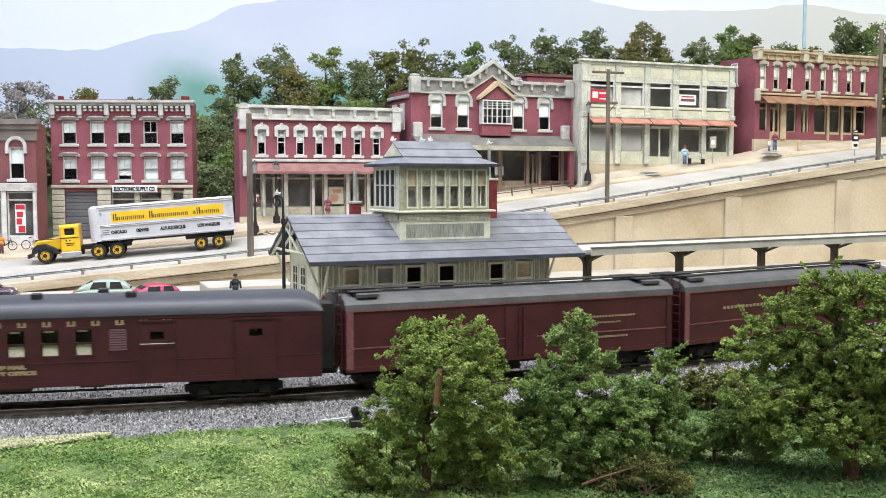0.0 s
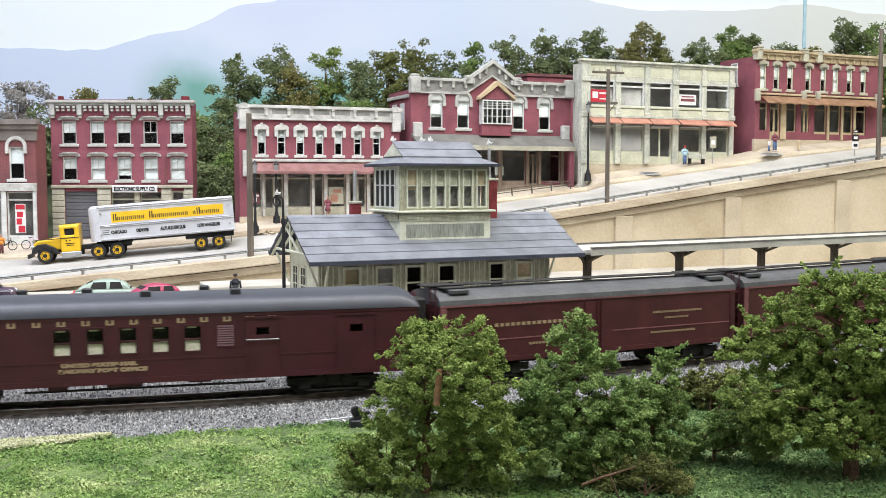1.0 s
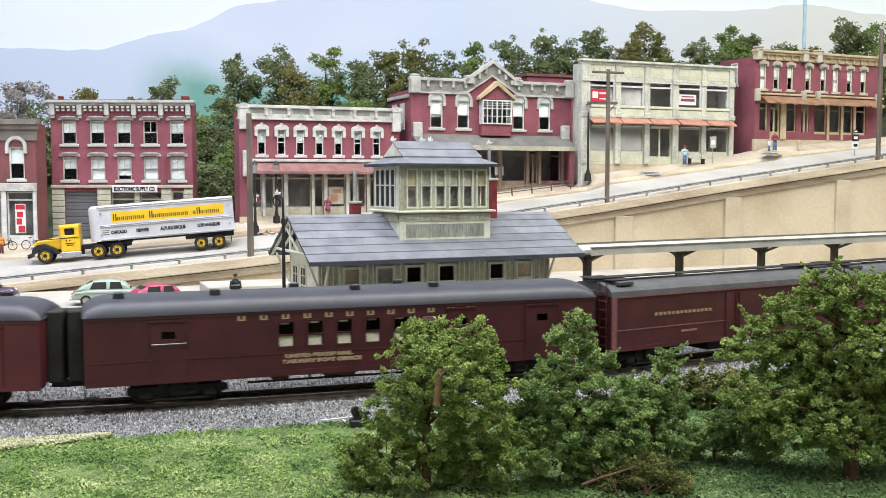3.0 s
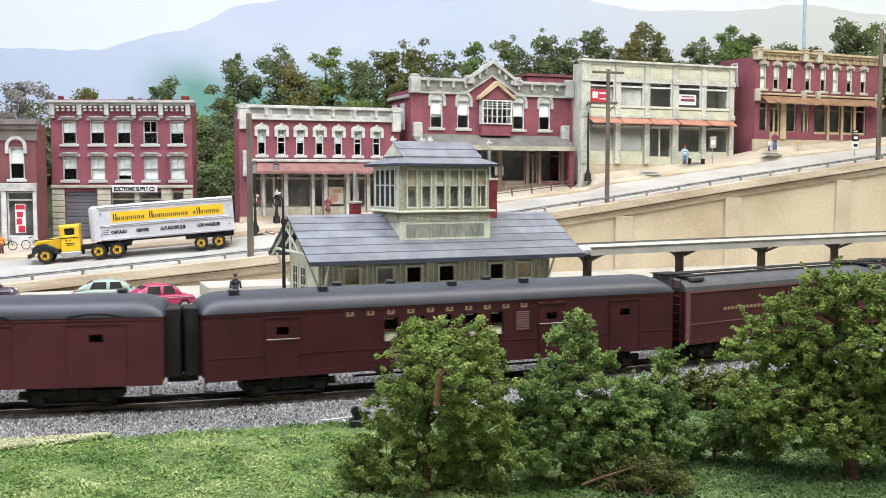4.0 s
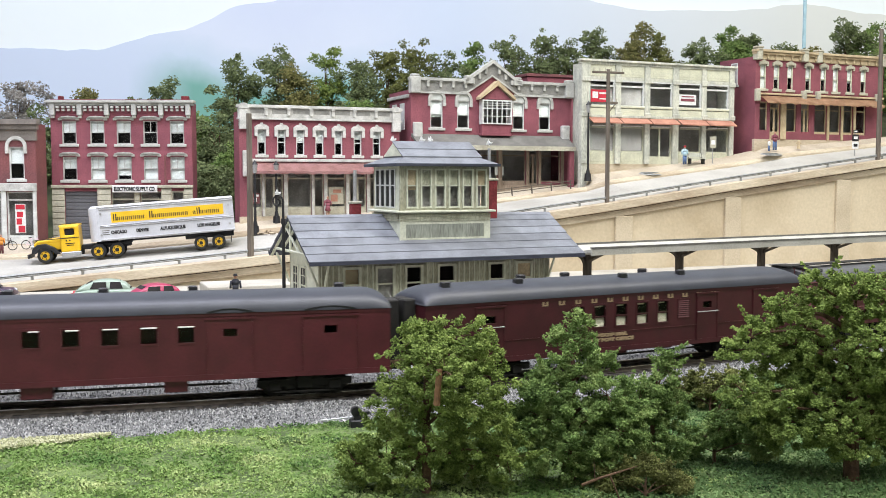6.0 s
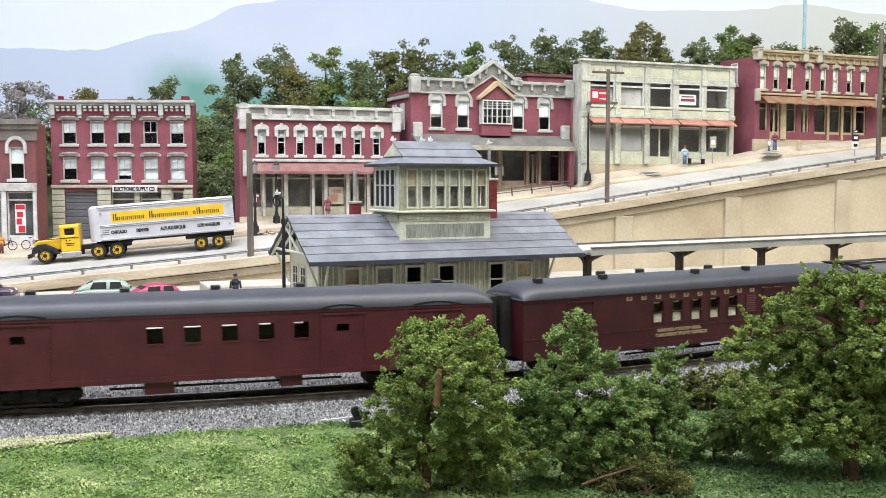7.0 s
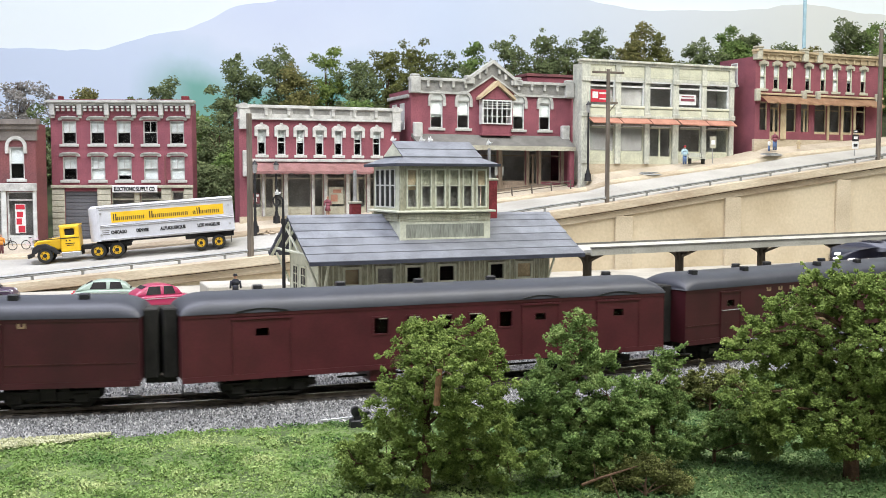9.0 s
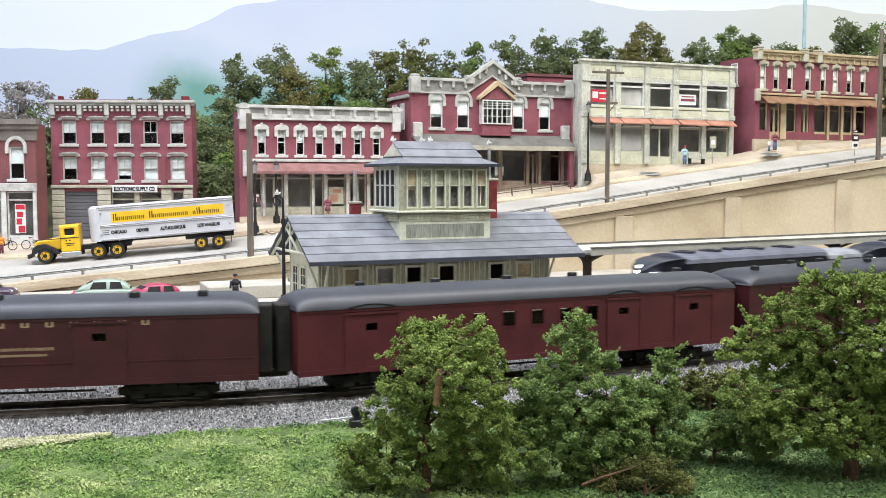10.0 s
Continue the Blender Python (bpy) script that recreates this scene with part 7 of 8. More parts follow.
lump = np.array([noise.noise((a * 0.8, b * 0.8, 0)) for a, b in zip(gx_, gy_)])
cent = np.stack((gx_, gy_, -0.6 - 0.018 * np.maximum(0, -oo - 4) + 0.12 * lump + np.where(flat, rng.uniform(-0.02, 0.06, n), 0.6 * cr[k] * np.sqrt(1 - q * q) * rng.uniform(0.5, 1.0, n) - 0.03)), 1)
v, f = crumbs(cent, rng.uniform(0.03, 0.062, n), 0.4)
# under the trees the crumbs take a green darkened to stand for shade
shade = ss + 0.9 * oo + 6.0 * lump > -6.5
for name_, keep, m_, lab_ in (("grass", ~shade, "grass", "bright green foam grass tufts on the bank"), ("moss", shade, "moss", "deep green grass and weeds with tree shade put into the colour")):
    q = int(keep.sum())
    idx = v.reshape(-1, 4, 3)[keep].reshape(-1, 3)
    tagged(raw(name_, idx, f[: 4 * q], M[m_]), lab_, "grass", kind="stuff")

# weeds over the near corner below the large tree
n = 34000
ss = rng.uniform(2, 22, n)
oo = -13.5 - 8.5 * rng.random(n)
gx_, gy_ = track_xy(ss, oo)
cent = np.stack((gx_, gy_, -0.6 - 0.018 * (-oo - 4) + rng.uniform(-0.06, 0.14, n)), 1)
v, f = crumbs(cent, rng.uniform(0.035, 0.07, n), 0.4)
# same tree-darkened green as the bank under the trees
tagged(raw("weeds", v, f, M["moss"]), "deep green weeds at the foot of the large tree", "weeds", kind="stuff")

# pale dry strip along the ballast
n = 15000
ss = -30 + 20 * rng.random(n) ** 1.5
oo = -3.25 - 1.0 * rng.random(n) ** 1.15 * np.interp(ss, [-30, -20, -14, -10], [3.8, 3.2, 1.5, 0.2])
cent = np.stack((*track_xy(ss, oo), np.full(n, -0.55) + rng.uniform(0.0, 0.12, n)), 1)
v, f = crumbs(cent, rng.uniform(0.025, 0.05, n))
tagged(raw("dry_grass", v, f, M["dry_grass"]), "pale dry grass along the foot of the ballast", "grass", kind="stuff")


# ---- road vehicles ----
def wheel_mesh(r, w, hub, key):
    def tyre():
        bm = bmesh.new()
        n = 24
        prof = [(r * 0.62, -w / 2), (r * 0.95, -w / 2), (r, -w / 3), (r, w / 3), (r * 0.95, w / 2), (r * 0.62, w / 2)]
        g_ = [[bm.verts.new((q * math.cos(6.2832 * i / n), y, q * math.sin(6.2832 * i / n))) for q, y in prof] for i in range(n)]
        for i in range(n):
            for j in range(len(prof)):
                a, b = g_[i], g_[(i + 1) % n]
                bm.faces.new((a[j], b[j], b[(j + 1) % 6], a[(j + 1) % 6]))
        bmesh.ops.recalc_face_normals(bm, faces=bm.faces)
        return bm

    def rim():
        bm = rods(((0, -w * 0.35, 0), (0, w * 0.3, 0), r * 0.62, r * 0.62, 20), ((0, -w * 0.52, 0), (0, -w * 0.35, 0), r * 0.24, r * 0.3, 12))
        for i in range(6):
            a = 6.2832 * i / 6
            rod(bm, (r * 0.42 * math.cos(a), -w * 0.42, r * 0.42 * math.sin(a)), (r * 0.42 * math.cos(a), -w * 0.35, r * 0.42 * math.sin(a)), r * 0.08, r * 0.08, 6)
        return bm
    return cached(("tyre", key), tyre, M["rubber"]), cached(("rim", key), rim, hub)


def wheel(parent, x, y, z, r=0.55, w=0.4, hub="yellow", flip=False):
    t, rm = wheel_mesh(r, w, M[hub], (r, w, hub))
    o = part("wheel", t, None, parent, "black tyre", place=at(x, y, z, 180 if flip else 0))
    part("rim", rm, None, o)
    if hub == "yellow":
        part("hub", cached(("hub", r), lambda: rods(((0, -w * 0.56, 0), (0, -w * 0.3, 0), r * 0.27, r * 0.27, 12), *[((r * 0.46 * math.cos(a), -w * 0.37, r * 0.46 * math.sin(a)), (r * 0.46 * math.cos(a), -w * 0.3, r * 0.46 * math.sin(a)), r * 0.1, r * 0.1, 8) for a in [0.628 * 2 * i for i in range(5)]]), M["rubber"]), None, o)
    return o


def tractor():
    t = thing("tractor_truck", at(-30.08, 77.27, 2.4, 12.6, 0, -4.4), "yellow conventional tractor truck with black wings on the street", "truck")
    part("chassis", bev(boxes((-0.5, 6.2, -0.55, -0.35, 0.75, 1.0), (-0.5, 6.2, 0.35, 0.55, 0.75, 1.0), (2.6, 6.3, -0.6, 0.6, 0.98, 1.12)), 0.02), M["black"], t)
    part("bonnet", bev(prism(bmesh.new(), [(-0.75, 0.95), (-0.8, 1.45), (-0.55, 1.68), (1.2, 1.85), (1.2, 0.9)], -0.72, 0.72), 0.12, 3), M["yellow"], t, smooth=False)
    part("cab", bev(holed(2.55, 2.66, -0.95, 0.95, [(1.5, 2.2, 1.95, 2.45)], 0.7, 1.15), 0.1, 3), M["yellow"], t)
    part("cab_glass", boxes((1.45, 2.25, -0.8, 0.8, 1.9, 2.5)), M["dark"], t, "dark cab window")
    part("roof_cap", bev(boxes((1.1, 2.6, -0.9, 0.9, 2.58, 2.74)), 0.1, 3), M["yellow"], t)
    part("side_moulding", boxes((-0.6, 2.5, -0.975, -0.93, 1.72, 1.78)), M["black"], t)
    for s_ in (-1, 1):
        bm = bmesh.new()
        pts = [(-0.95, 0.75), (-0.85, 1.15), (-0.5, 1.42), (0.1, 1.45), (0.75, 1.1), (1.1, 0.6), (0.75, 0.6), (0.55, 0.85), (0.1, 1.1), (-0.35, 1.05), (-0.6, 0.75)]
        prism(bm, pts, min(s_ * 0.7, s_ * 1.15), max(s_ * 0.7, s_ * 1.15))
        part("wing", bev(bm, 0.05, 2), M["black"], t, "black front wing")
        part("headlight", rods(((-0.95, s_ * 0.85, 1.28), (-0.75, s_ * 0.85, 1.28), 0.17, 0.14, 12)), M["steel"], t)
        part("running_step", bev(boxes((1.2, 2.6, min(s_ * 0.75, s_ * 1.1), max(s_ * 0.75, s_ * 1.1), 0.35, 0.7)), 0.04), M["steel"] if s_ < 0 else M["black"], t)
    part("bumper", bev(boxes((-1.25, -1.05, -1.1, 1.1, 0.45, 0.75)), 0.04), M["black"], t)
    part("grille", bev(boxes((-0.9, -0.78, -0.5, 0.5, 0.95, 1.75)), 0.03), M["steel"], t)
    part("door_lettering", boxes((1.55, 1.65, -0.965, -0.95, 1.5, 1.6), (1.8, 1.9, -0.965, -0.95, 1.5, 1.6), (1.5, 2.2, -0.965, -0.95, 1.3, 1.36), (1.6, 2.1, -0.965, -0.95, 1.17, 1.22)), M["black"], t, "small dark bars of lettering")
    part("fifth_wheel", bev(boxes((3.7, 5.3, -0.5, 0.5, 1.12, 1.26)), 0.04), M["black"], t)
    for x, r in ((0.0, 0.56), (3.85, 0.56), (5.2, 0.56)):
        wheel(t, x, -0.92, r, r, 0.42, "yellow")
        wheel(t, x, 0.92, r, r, 0.42, "yellow", True)


def trailer():
    t = thing("semi_trailer", at(-30.08, 77.27, 2.4, 12.6, 0, -4.4), "silver ribbed semi-trailer with a yellow name panel", "trailer")
    x0, x1, z0, z1 = 3.3, 14.1, 1.28, 3.95
    body = bmesh.new()
    n = 8
    out = [(x0 + 0.9 - 0.9 * math.sin(math.pi / 2 * i / n), -1.2 + 0.9 - 0.9 * math.cos(math.pi / 2 * i / n)) for i in range(n + 1)]
    out = out + [(x, -y) for x, y in out[::-1]] + [(x1, 1.2), (x1, -1.2)]
    lo = [body.verts.new((x, y, z0)) for x, y in out]
    hi = [body.verts.new((x, y, z1 - 0.18)) for x, y in out]
    tp = [body.verts.new((x0 + 0.2 + (x - x0) * 0.975, y * 0.86, z1)) for x, y in out]
    k = len(out)
    for a, b in ((lo, hi), (hi, tp)):
        for i in range(k):
            body.faces.new((a[i], a[(i + 1) % k], b[(i + 1) % k], b[i]))
    body.faces.new(lo[::-1])
    body.faces.new(tp)
    bmesh.ops.recalc_face_normals(body, faces=body.faces)
    part("body", body, M["silver"], t, "silver panelled body")
    for z, h in ((z0, 0.14), (2.28, 0.1), (2.42, 0.06), (z1 - 0.32, 0.1), (z1 - 0.16, 0.07)):
        part("moulding", bev(boxes((x0 + 0.85, x1 + 0.02, -1.26, -1.2, z, z + h)), 0.02), M["steel"], t, "bright side moulding")
    part("roof_rail", rods(((x0 + 0.7, -1.15, z1 - 0.1), (x1, -1.15, z1 - 0.1), 0.08, 0.08, 8)), M["steel"], t)
    yp = part("name_panel", boxes((x0 + 2.3 - 0.6, x1 - 0.75, -1.235, -1.2, 2.62, 3.42)), M["yellow"], t, "yellow name panel")
    # the name as plain dark bars, its three large capitals taller
    xs_, big = x0 + 1.85, (0, 9, 21)
    pitch = (x1 - 1.0 - xs_) / 27
    for i in range(27):
        if i in (8, 19):
            continue
        h, a = (0.5 if i in big else 0.27), xs_ + i * pitch
        wd = pitch * (0.85 if i in big else 0.68)
        part("letter", boxes((a, a + wd * 0.3, -1.246, -1.236, 2.78, 2.78 + h), (a + wd * 0.62, a + wd, -1.246, -1.236, 2.78, 2.78 + h)), M["black"], yp)
    for s_, xa, w in (("CHICAGO", 4.9, 1.15), ("DENVER", 6.75, 0.95), ("ALBUQUERQUE", 8.5, 1.9), ("LOS ANGELES", 11.3, 1.7)):
        words(s_, 0.24, M["black"], t, at(xa, -1.215, 1.78), width=w)
    part("small_lettering", boxes((x0 + 0.95, x0 + 1.5, -1.215, -1.2, 2.05, 2.1), (x0 + 0.95, x0 + 1.45, -1.215, -1.2, 1.9, 1.95), (x0 + 0.95, x0 + 1.5, -1.215, -1.2, 1.75, 1.8)), M["porch"], t, "grey bars of small lettering")
    for x, z in ((x0 + 0.95, 3.35), (x1 - 0.35, 3.3), (x1 - 0.35, 1.85), (x0 + 0.9, 1.75)):
        part("marker_light", rods(((x, -1.27, z), (x, -1.2, z), 0.09, 0.09, 8)), M["steel"], t)
    part("underframe", bev(boxes((10.3, 14.0, -0.6, 0.6, 0.85, 1.27), (5.4, 10.3, -0.4, 0.4, 1.1, 1.27)), 0.03), M["black"], t)
    part("rear_flap", boxes((13.75, 13.8, -1.15, -0.5, 0.35, 1.2)), M["black"], t)
    for x in (11.45, 12.8):
        wheel(t, x, -0.92, 0.52, 0.52, 0.42, "yellow")
        wheel(t, x, 0.92, 0.52, 0.52, 0.42, "yellow", True)


tractor()
trailer()


def motor_car(x, y, z, rz, paint, label, L_=4.2, h=1.5):
    """A rounded sedan of the forties: body, cabin, glass, bumpers, lamps."""
    c = thing("parked_car", at(x, y, z, rz), label, "car", "parked cars")
    m = mat("car_paint", paint, 0.3, vary=0.05, scale=0.8, grain=0.03, bump=0.0, spec=0.6)
    a = L_ / 2
    body = prism(bmesh.new(), [(-a, 0.35), (-a, 0.62), (-a * 0.92, 0.85), (-a * 0.5, 0.95), (a * 0.55, 0.95), (a * 0.92, 0.82), (a, 0.6), (a, 0.35)], -0.82, 0.82)
    part("body", bev(body, 0.16, 3), m, c, smooth=True)
    cab = bmesh.new()
    lo = [(-a * 0.62, 0.9), (-a * 0.48, h * 0.82), (-a * 0.3, h * 0.94), (-a * 0.05, h), (a * 0.25, h * 0.99), (a * 0.5, h * 0.9), (a * 0.72, h * 0.75), (a * 0.92, 0.85)]
    f = [[cab.verts.new((px_, s_ * (0.72 - 0.17 * max(0, pz - 0.9) / (h - 0.9)), pz)) for px_, pz in lo] for s_ in (-1, 1)]
    cab.faces.new(f[0])
    cab.faces.new(f[1][::-1])
    for i in range(7):
        cab.faces.new((f[0][i], f[1][i], f[1][i + 1], f[0][i + 1]))
    cab.faces.new((f[0][7], f[1][7], f[1][0], f[0][0]))
    bmesh.ops.recalc_face_normals(cab, faces=cab.faces)
    part("cabin", bev(cab, 0.14, 3), m, c, smooth=True)
    g_ = M["dark"]
    for s_ in (-1, 1):
        for xa, xb in ((-a * 0.4, -a * 0.02), (a * 0.04, a * 0.5)):
            bm = bmesh.new()
            q = [(xa + 0.05, 1.0), (xa + (0.2 if xa < 0 else 0.05), h - 0.14), (xb - (0.2 if xb > 0.5 else 0.05), h - 0.14), (xb, 1.0)]
            o_ = lambda zz: s_ * (0.71 + 0.012 - 0.16 * (zz - 0.9) / (h - 0.9))
            v1_ = [bm.verts.new((qx, o_(qz), qz)) for qx, qz in q]
            v2_ = [bm.verts.new((qx, o_(qz) - s_ * 0.06, qz)) for qx, qz in q]
            bm.faces.new(v1_)
            bm.faces.new(v2_[::-1])
            for i in range(4):
                bm.faces.new((v1_[i], v1_[(i + 1) % 4], v2_[(i + 1) % 4], v2_[i]))
            bmesh.ops.recalc_face_normals(bm, faces=bm.faces)
            part("side_window", bm, g_, c, "dark side window")
        part("trim_strip", rods(((-a * 0.9, s_ * 0.84, 0.78), (a * 0.9, s_ * 0.84, 0.78), 0.025, 0.025, 6)), M["steel"], c)
        part("headlight", rods(((-a * 0.97, s_ * 0.58, 0.72), (-a * 0.88, s_ * 0.58, 0.74), 0.12, 0.14, 12)), M["steel"], c)
        part("tail_lamp", rods(((a * 0.88, s_ * 0.6, 0.75), (a * 0.98, s_ * 0.6, 0.72), 0.09, 0.07, 10)), M["red"], c)
    for e, sgn in ((-a * 0.5, -1), (a * 0.72, 1)):
        bm = bmesh.new()
        xb_, xt = (-a * 0.57, -a * 0.27) if sgn < 0 else (a * 0.8, a * 0.45)
        v = [bm.verts.new(p) for p in ((xb_ + sgn * 0.06, -0.58, 1.0), (xb_ + sgn * 0.06, 0.58, 1.0), (xt + sgn * 0.06, 0.46, h - 0.1), (xt + sgn * 0.06, -0.46, h - 0.1))]
        v += [bm.verts.new(q.co - Vector((sgn * 0.08, 0, 0.02))) for q in v]
        for fc in ((0, 1, 2, 3), (7, 6, 5, 4), (0, 4, 5, 1), (1, 5, 6, 2), (2, 6, 7, 3), (3, 7, 4, 0)):
            bm.faces.new([v[i] for i in fc])
        bmesh.ops.recalc_face_normals(bm, faces=bm.faces)
        part("windscreen" if sgn < 0 else "rear_window", bm, g_, c, "dark curved window")
        part("bumper", bev(boxes((sgn * a - 0.06, sgn * a + 0.08, -0.8, 0.8, 0.36, 0.5)), 0.03), M["steel"], c)
    for wx in (-a * 0.62, a * 0.6):
        wheel(c, wx, -0.74, 0.33, 0.33, 0.2, "steel")
        wheel(c, wx, 0.74, 0.33, 0.33, 0.2, "steel", True)


motor_car(-20.6, 62.5, 1.0, 195, (0.29, 0.37, 0.305), "pale green rounded sedan parked in the lot", 4.4, 1.55)
motor_car(-16.7, 59.5, 1.0, 215, (0.34, 0.02, 0.078), "crimson rounded coupe parked in the lot", 4.0, 1.6)
motor_car(-23.2, 54.6, 1.0, 200, (0.62, 0.55, 0.16), "pale yellow sedan parked in the lot", 4.2, 1.3)
motor_car(-28.9, 63.0, 1.0, 190, (0.05, 0.03, 0.06), "dark plum sedan parked in the lot", 4.4, 1.5)
solid("loading_dock", bev(boxes((0, 9.5, 0, 4.0, 0, 0.85)), 0.05), M["lot"], "low pale concrete loading dock beside the depot", "dock", "thing", at(-14.9, 64.2, 1.0, 21))


# ---- small painted figures, each one plain mesh ----
def figure(x, y, z, rz, cloth, legs, label, hat=None, h=1.75, skirt=False):
    k = h / 1.75
    pieces = []
    if skirt:
        pieces.append((rods(((0, 0, 0.5), (0, 0, 1.0), 0.26, 0.17, 10)), 0))
        pieces.append((rods(((-0.08, 0, 0), (-0.08, 0, 0.5), 0.06, 0.07, 8), ((0.08, 0, 0), (0.08, 0, 0.5), 0.06, 0.07, 8)), 2))
    else:
        pieces.append((rods(((-0.11, 0, 0), (-0.09, 0, 0.85), 0.09, 0.12, 8), ((0.11, 0, 0), (0.09, 0, 0.85), 0.09, 0.12, 8)), 1))
    pieces.append((rods(((0, 0, 0.8), (0, 0, 1.15), 0.18, 0.2, 10), ((0, 0, 1.15), (0, 0, 1.42), 0.2, 0.23, 10), ((0, 0, 1.42), (0, 0, 1.5), 0.23, 0.09, 10), ((-0.25, 0, 1.38), (-0.3, -0.04, 0.95), 0.07, 0.06, 8), ((0.25, 0, 1.38), (0.3, -0.04, 0.95), 0.07, 0.06, 8)), 0))
    pieces.append((rods(((0, 0, 1.48), (0, 0, 1.56), 0.06, 0.07, 8), ((0, 0, 1.54), (0, 0, 1.62), 0.08, 0.11, 10), ((0, 0, 1.62), (0, 0, 1.74), 0.11, 0.06, 10)), 2))
    if hat:
        pieces.append((rods(((0, 0, 1.67), (0, 0, 1.69), 0.17, 0.16, 12), ((0, 0, 1.69), (0, 0, 1.8), 0.11, 0.1, 12)), 3))
    bm = bmesh.new()
    for pb, mi in pieces:
        for f in pb.faces:
            f.material_index = mi
        me_ = bpy.data.meshes.new("tmp")
        pb.to_mesh(me_)
        pb.free()
        bm.from_mesh(me_)
        bpy.data.meshes.remove(me_)
    bmesh.ops.scale(bm, vec=(k, k, k), verts=bm.verts)
    o = solid("painted_figurine", bm, M[cloth], label, "figurine", "thing", at(x, y, z, rz), True, "figurines")
    for m in (legs, "figure_tan", hat or "black"):
        o.data.materials.append(M[m])


M["figure_tan"] = mat("figurine_tan_paint", (0.55, 0.32, 0.22), 0.7, vary=0.08)
M["blue"] = mat("denim_blue_paint", (0.10, 0.16, 0.30), 0.7, vary=0.1)
M["orange"] = mat("orange_paint", (0.75, 0.30, 0.05), 0.6, vary=0.08)
M["navy"] = mat("navy_suit_paint", (0.02, 0.022, 0.03), 0.7, vary=0.1)
M["pale_blue"] = mat("pale_blue_paint", (0.45, 0.62, 0.70), 0.7, vary=0.1)
figure(-12.75, 62.2, 1.0, 20, "navy", "navy", "small painted conductor figurine in a dark suit and cap", "black", 1.85)
figure(-9.95, 87.9, 5.5, 20, "brick", "brick", "small painted figurine in a red dress on the pavement", None, 1.75, True)
figure(23.1, 97.6, 10.15, 10, "pale_blue", "blue", "small painted figurine in a pale shirt and red cap", "red", 1.75)
figure(32.6, 100.4, 11.6, 0, "brick", "blue", "small painted figurine in a red shirt beside the shop", None, 1.8)
figure(32.0, 100.3, 11.5, 40, "white", "blue", "small pale crouching figurine beside the shop", None, 1.1)
figure(-34.9, 80.2, 2.85, 20, "orange", "brick_old", "small painted figurine in an orange shirt on the pavement", None, 1.5)


def bicycle(x, y, z, rz, m, label):
    b = thing("bicycle", at(x, y, z, rz), label, "bicycle", "bicycles")
    for wx in (-0.52, 0.52):
        bm = bmesh.new()
        pts = [(wx + 0.34 * math.cos(6.2832 * i / 18), 0.36 + 0.34 * math.sin(6.2832 * i / 18)) for i in range(19)]
        for p, q in zip(pts, pts[1:]):
            rod(bm, (p[0], 0, p[1]), (q[0], 0, q[1]), 0.035, 0.035, 5)
        w = part("wheel", bm, M["rubber"], b)
        part("spokes", rods(*[((wx, 0, 0.36), (wx + 0.33 * math.cos(a), 0, 0.36 + 0.33 * math.sin(a)), 0.01, 0.01, 4) for a in [i * 0.785 for i in range(8)]]), M["steel"], w)
    part("frame", rods(((-0.52, 0, 0.36), (-0.05, 0, 0.38), 0.03, 0.03, 6), ((-0.05, 0, 0.38), (0.4, 0, 0.8), 0.03, 0.03, 6), ((-0.18, 0, 0.85), (0.4, 0, 0.8), 0.03, 0.03, 6), ((-0.18, 0, 0.9), (-0.05, 0, 0.38), 0.03, 0.03, 6), ((-0.52, 0, 0.36), (-0.18, 0, 0.8), 0.025, 0.025, 6), ((0.52, 0, 0.36), (0.38, 0, 1.0), 0.03, 0.03, 6)), M[m], b)
    part("saddle", bev(boxes((-0.3, -0.06, -0.07, 0.07, 0.9, 0.97)), 0.02), M["black"], b)
    part("handlebar", rods(((0.38, -0.26, 1.02), (0.38, 0.26, 1.02), 0.025, 0.025, 6)), M["steel"], b)


M["pink"] = mat("pink_white_enamel", (0.75, 0.55, 0.62), 0.4, vary=0.05)
bicycle(-33.1, 81.9, 3.08, 8, "pink", "pink and white bicycle parked at the kerb")
bicycle(-31.4, 82.1, 3.12, -6, "pink", "pink bicycle parked behind the truck")
bicycle(-35.2, 81.7, 3.0, 15, "black", "dark bicycle parked before the shop")

# ---- small street things ----
def road_sign(x, y, z, panels, label, h=2.6):
    s_ = thing("road_sign", at(x, y, z, 18), label, "road sign")
    part("post", rods(((0, 0, -0.2), (0, 0, h), 0.05, 0.05, 8)), M["steel"], s_)
    for zz, w, hh, m, mm in panels:
        p = part("panel", bev(boxes((-w / 2, w / 2, -0.1, -0.06, zz, zz + hh)), 0.01), M[m], s_)
        part("marking", boxes((-w * 0.3, w * 0.3, -0.115, -0.1, zz + hh * 0.3, zz + hh * 0.7)), M[mm], p)


road_sign(40.3, 100.0, 10.95, ((1.5, 0.75, 0.65, "black", "white"), (0.75, 0.75, 0.7, "white", "black"), (2.3, 0.55, 0.3, "black", "white")), "stacked black and white route marker signs on a post")
road_sign(26.1, 98.9, 10.45, ((1.3, 0.7, 1.1, "stone", "white"),), "pale notice sign on a post before the grey shop", 2.4)
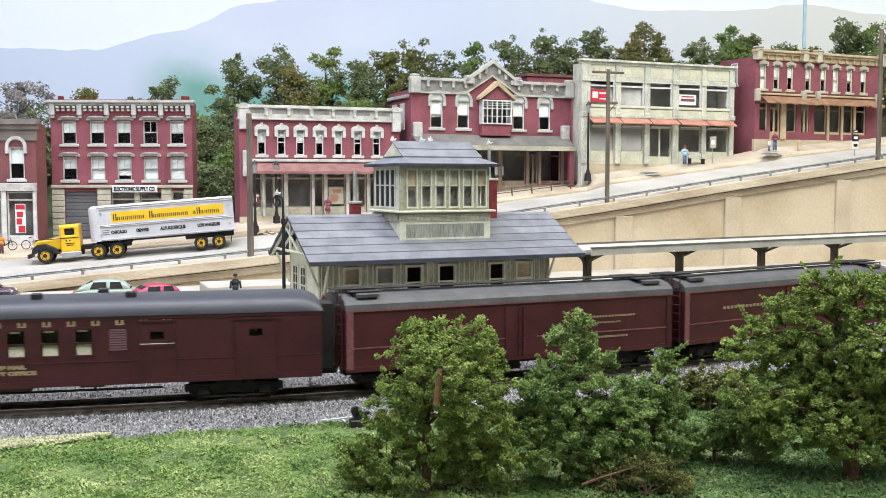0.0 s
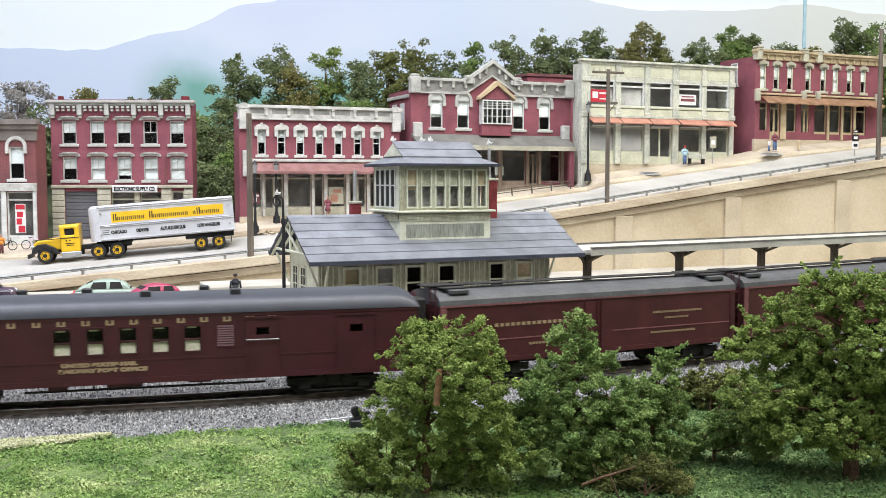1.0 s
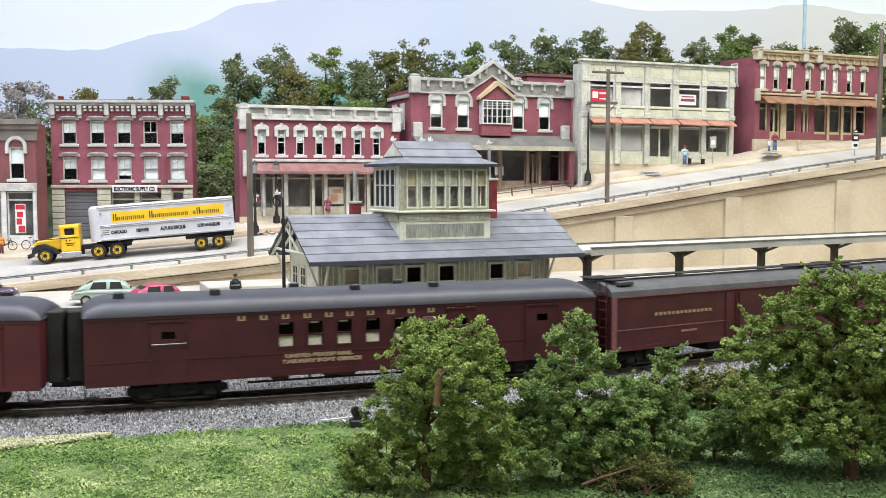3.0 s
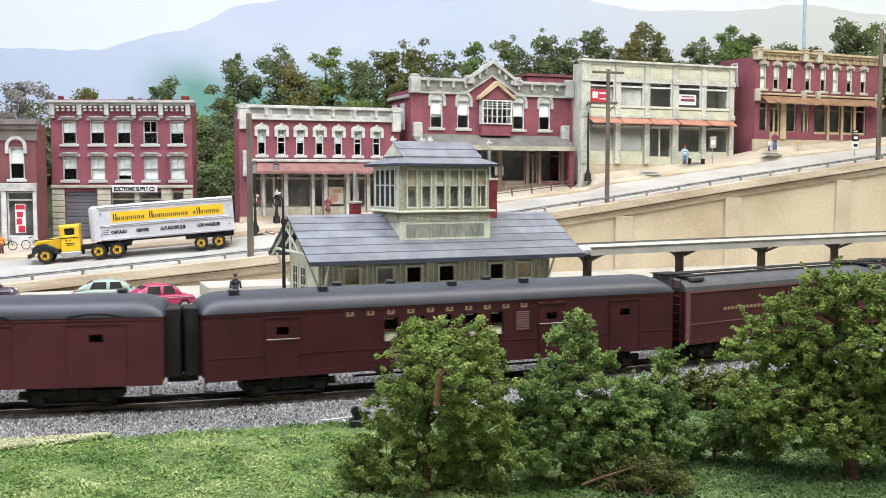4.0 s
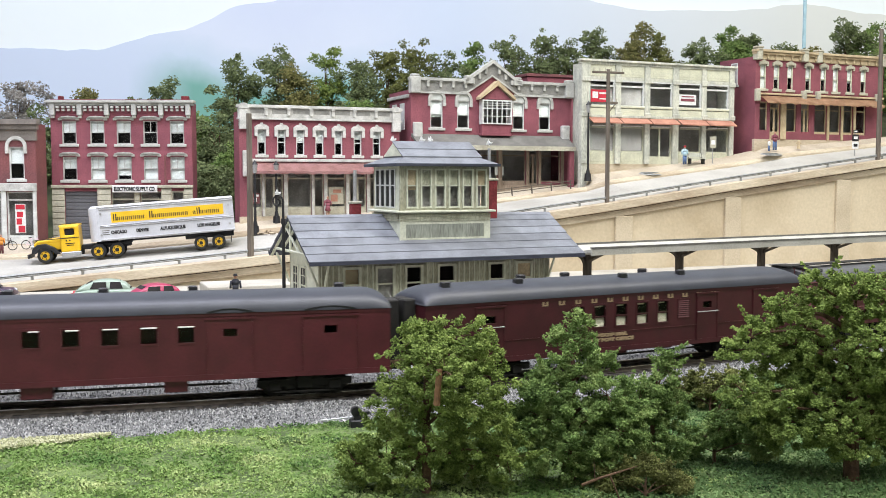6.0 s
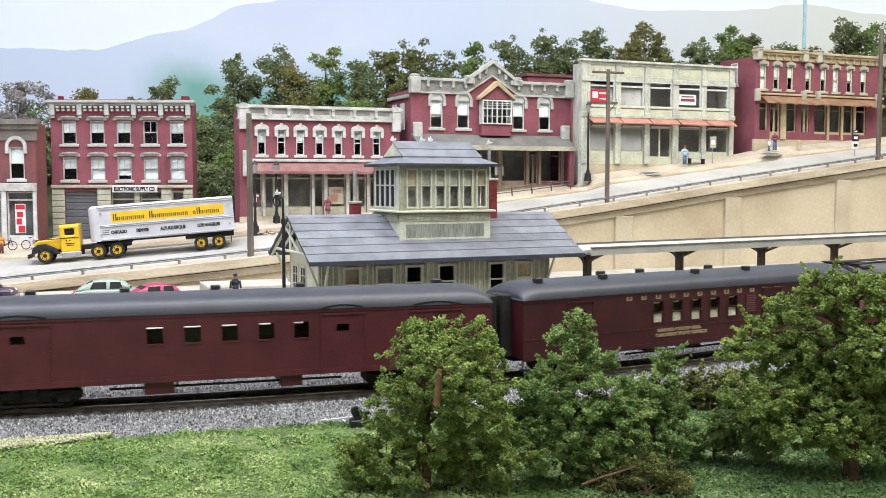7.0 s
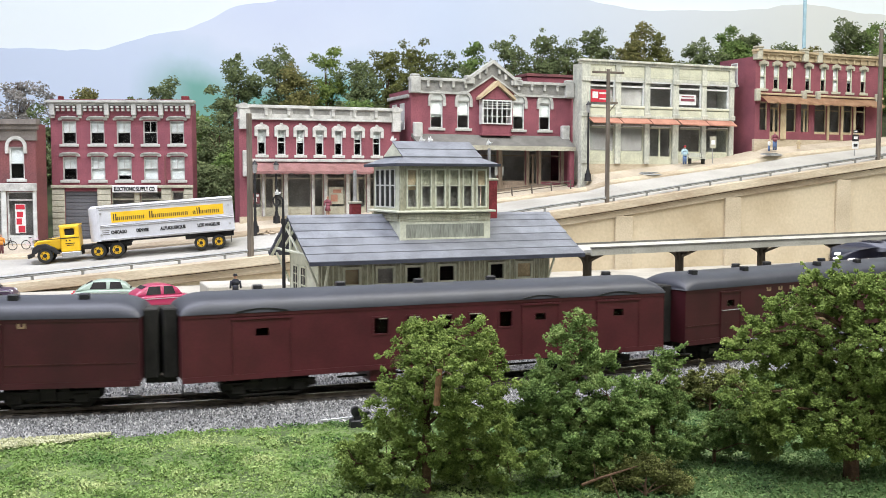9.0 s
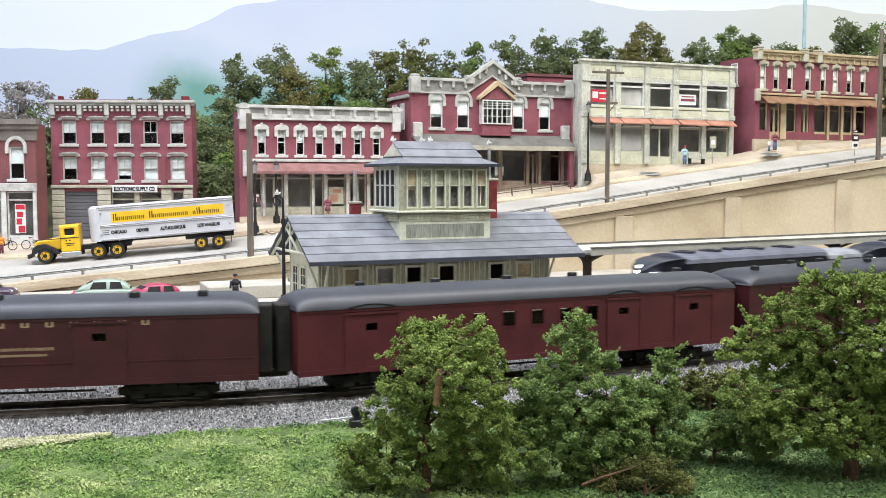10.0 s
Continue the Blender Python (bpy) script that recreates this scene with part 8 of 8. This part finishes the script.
for x, y, z in ((19.4, 95.0, 9.25), (31.9, 99.2, 11.15)):
    g_ = thing("pavement_grate", at(x, y, z - 0.02, 22, 12), "oval iron grate set in the pavement", "grate", "grates")
    bm = bmesh.new()
    lo = [bm.verts.new((1.3 * math.cos(6.2832 * i / 24), 0.6 * math.sin(6.2832 * i / 24), 0)) for i in range(24)]
    hi = [bm.verts.new((1.22 * math.cos(6.2832 * i / 24), 0.55 * math.sin(6.2832 * i / 24), 0.06)) for i in range(24)]
    bm.faces.new(hi)
    for i in range(24):
        bm.faces.new((lo[i], lo[(i + 1) % 24], hi[(i + 1) % 24], hi[i]))
    part("rim", bm, M["guard"], g_)
    for k in range(5):
        part("bar", boxes((-0.9, 0.9, -0.38 + 0.18 * k, -0.32 + 0.18 * k, 0.05, 0.09)), M["guard"], g_)
b_ = thing("street_bench", at(24.4, 98.3, 10.3, 22), "dark iron bench before the grey shop", "bench")
part("seat", boxes((-0.9, 0.9, -0.25, 0.25, 0.42, 0.48)), M["grey"], b_)
part("backrest", boxes((-0.9, 0.9, 0.22, 0.28, 0.55, 0.95)), M["grey"], b_)
for x in (-0.8, 0.74):
    part("leg", boxes((x, x + 0.06, -0.25, 0.28, -0.1, 0.42), (x, x + 0.06, 0.22, 0.28, 0.42, 0.95)), M["black"], b_)
solid("hydrant", rods(((0, 0, -0.1), (0, 0, 0.6), 0.16, 0.14, 10), ((0, 0, 0.6), (0, 0, 0.8), 0.18, 0.06, 10), ((-0.25, 0, 0.45), (0.25, 0, 0.45), 0.07, 0.07, 8)), M["tan"], "small tan street hydrant", "hydrant", "thing", at(35.3, 101.4, 11.85))

# broken stones at the edge of the pavement
n = 70
rc_ = np.stack((rng.normal(-14.4, 0.55, n), rng.normal(83.3, 0.5, n), rng.uniform(4.3, 4.5, n)), 1)
v, f = crumbs(rc_, rng.uniform(0.08, 0.22, n), 0.3, 0.7)
tagged(raw("rubble", v, f, M["coping"]), "broken pale paving stones beside the street lamp", "rubble", kind="stuff")

# low wooden barrier before the gabled building
fn = thing("barrier_fence", at(4.4, 90.9, 6.95, 22, 0, -6), "low weathered wooden barrier before the gabled shop", "fence")
for i in range(5):
    part("post", bev(boxes((i * 2.0 - 0.05, i * 2.0 + 0.05, -0.05, 0.05, -0.4, 0.85)), 0.01), M["pole"], fn)
for z in (0.4, 0.75):
    part("rail", bev(boxes((-0.2, 8.2, -0.1, -0.05, z, z + 0.07)), 0.01), M["pole"], fn)

# dwarf signal by the ballast
ds = thing("dwarf_signal", at(-3.25, 37.7, -0.5, 15), "black dwarf switch stand at the edge of the ballast", "signal")
part("base", bev(boxes((-0.25, 0.3, -0.25, 0.25, -0.35, 0.15)), 0.03), M["black"], ds)
part("head", rods(((-0.02, -0.1, 0.45), (-0.02, 0.12, 0.45), 0.19, 0.19, 16)), M["black"], ds)
part("body", bev(boxes((-0.1, 0.2, -0.1, 0.1, 0.1, 0.48), (0.2, 0.5, -0.08, 0.08, 0.32, 0.45)), 0.02), M["black"], ds)
part("throw_rod", rods(((-1.3, 0.3, 0.12), (-0.1, 0.0, 0.25), 0.03, 0.03, 6)), M["steel"], ds, "pale throw rod")

# the maroon building behind, its round yellow sign, and the radio mast
bh = thing("brick_building", at(8.6, 104.5, 8.0, 21), "plain maroon brick building behind the shops", "building")
part("wall", bev(boxes((0, 7.5, 0, 5, 0, 11.2)), 0.03), M["brick"], bh)
part("roof_edge", bev(boxes((-0.15, 7.65, -0.15, 5.15, 11.2, 11.5)), 0.03), M["brick_old"], bh)
ys = part("wall_sign", bev(boxes((4.0, 5.1, -0.1, -0.002, 9.0, 10.3)), 0.04), M["yellow"], bh, "round-cornered yellow wall sign")
part("sign_print", boxes((4.25, 4.85, -0.115, -0.1, 9.5, 9.9)), M["chimney"], ys)
rm_ = thing("radio_mast", at(45.1, 128.5, 10, 0), "tall thin pale blue mast behind the brick building", "mast")
part("mast", rods(((0, 0, 0), (0, 0, 42), 0.26, 0.18, 8)), mat("pale_blue_mast_paint", (0.42, 0.62, 0.70), 0.6, vary=0.1), rm_)
part("footing", bev(boxes((-0.6, 0.6, -0.6, 0.6, -2, 0.2)), 0.05), M["coping"], rm_)

motions()
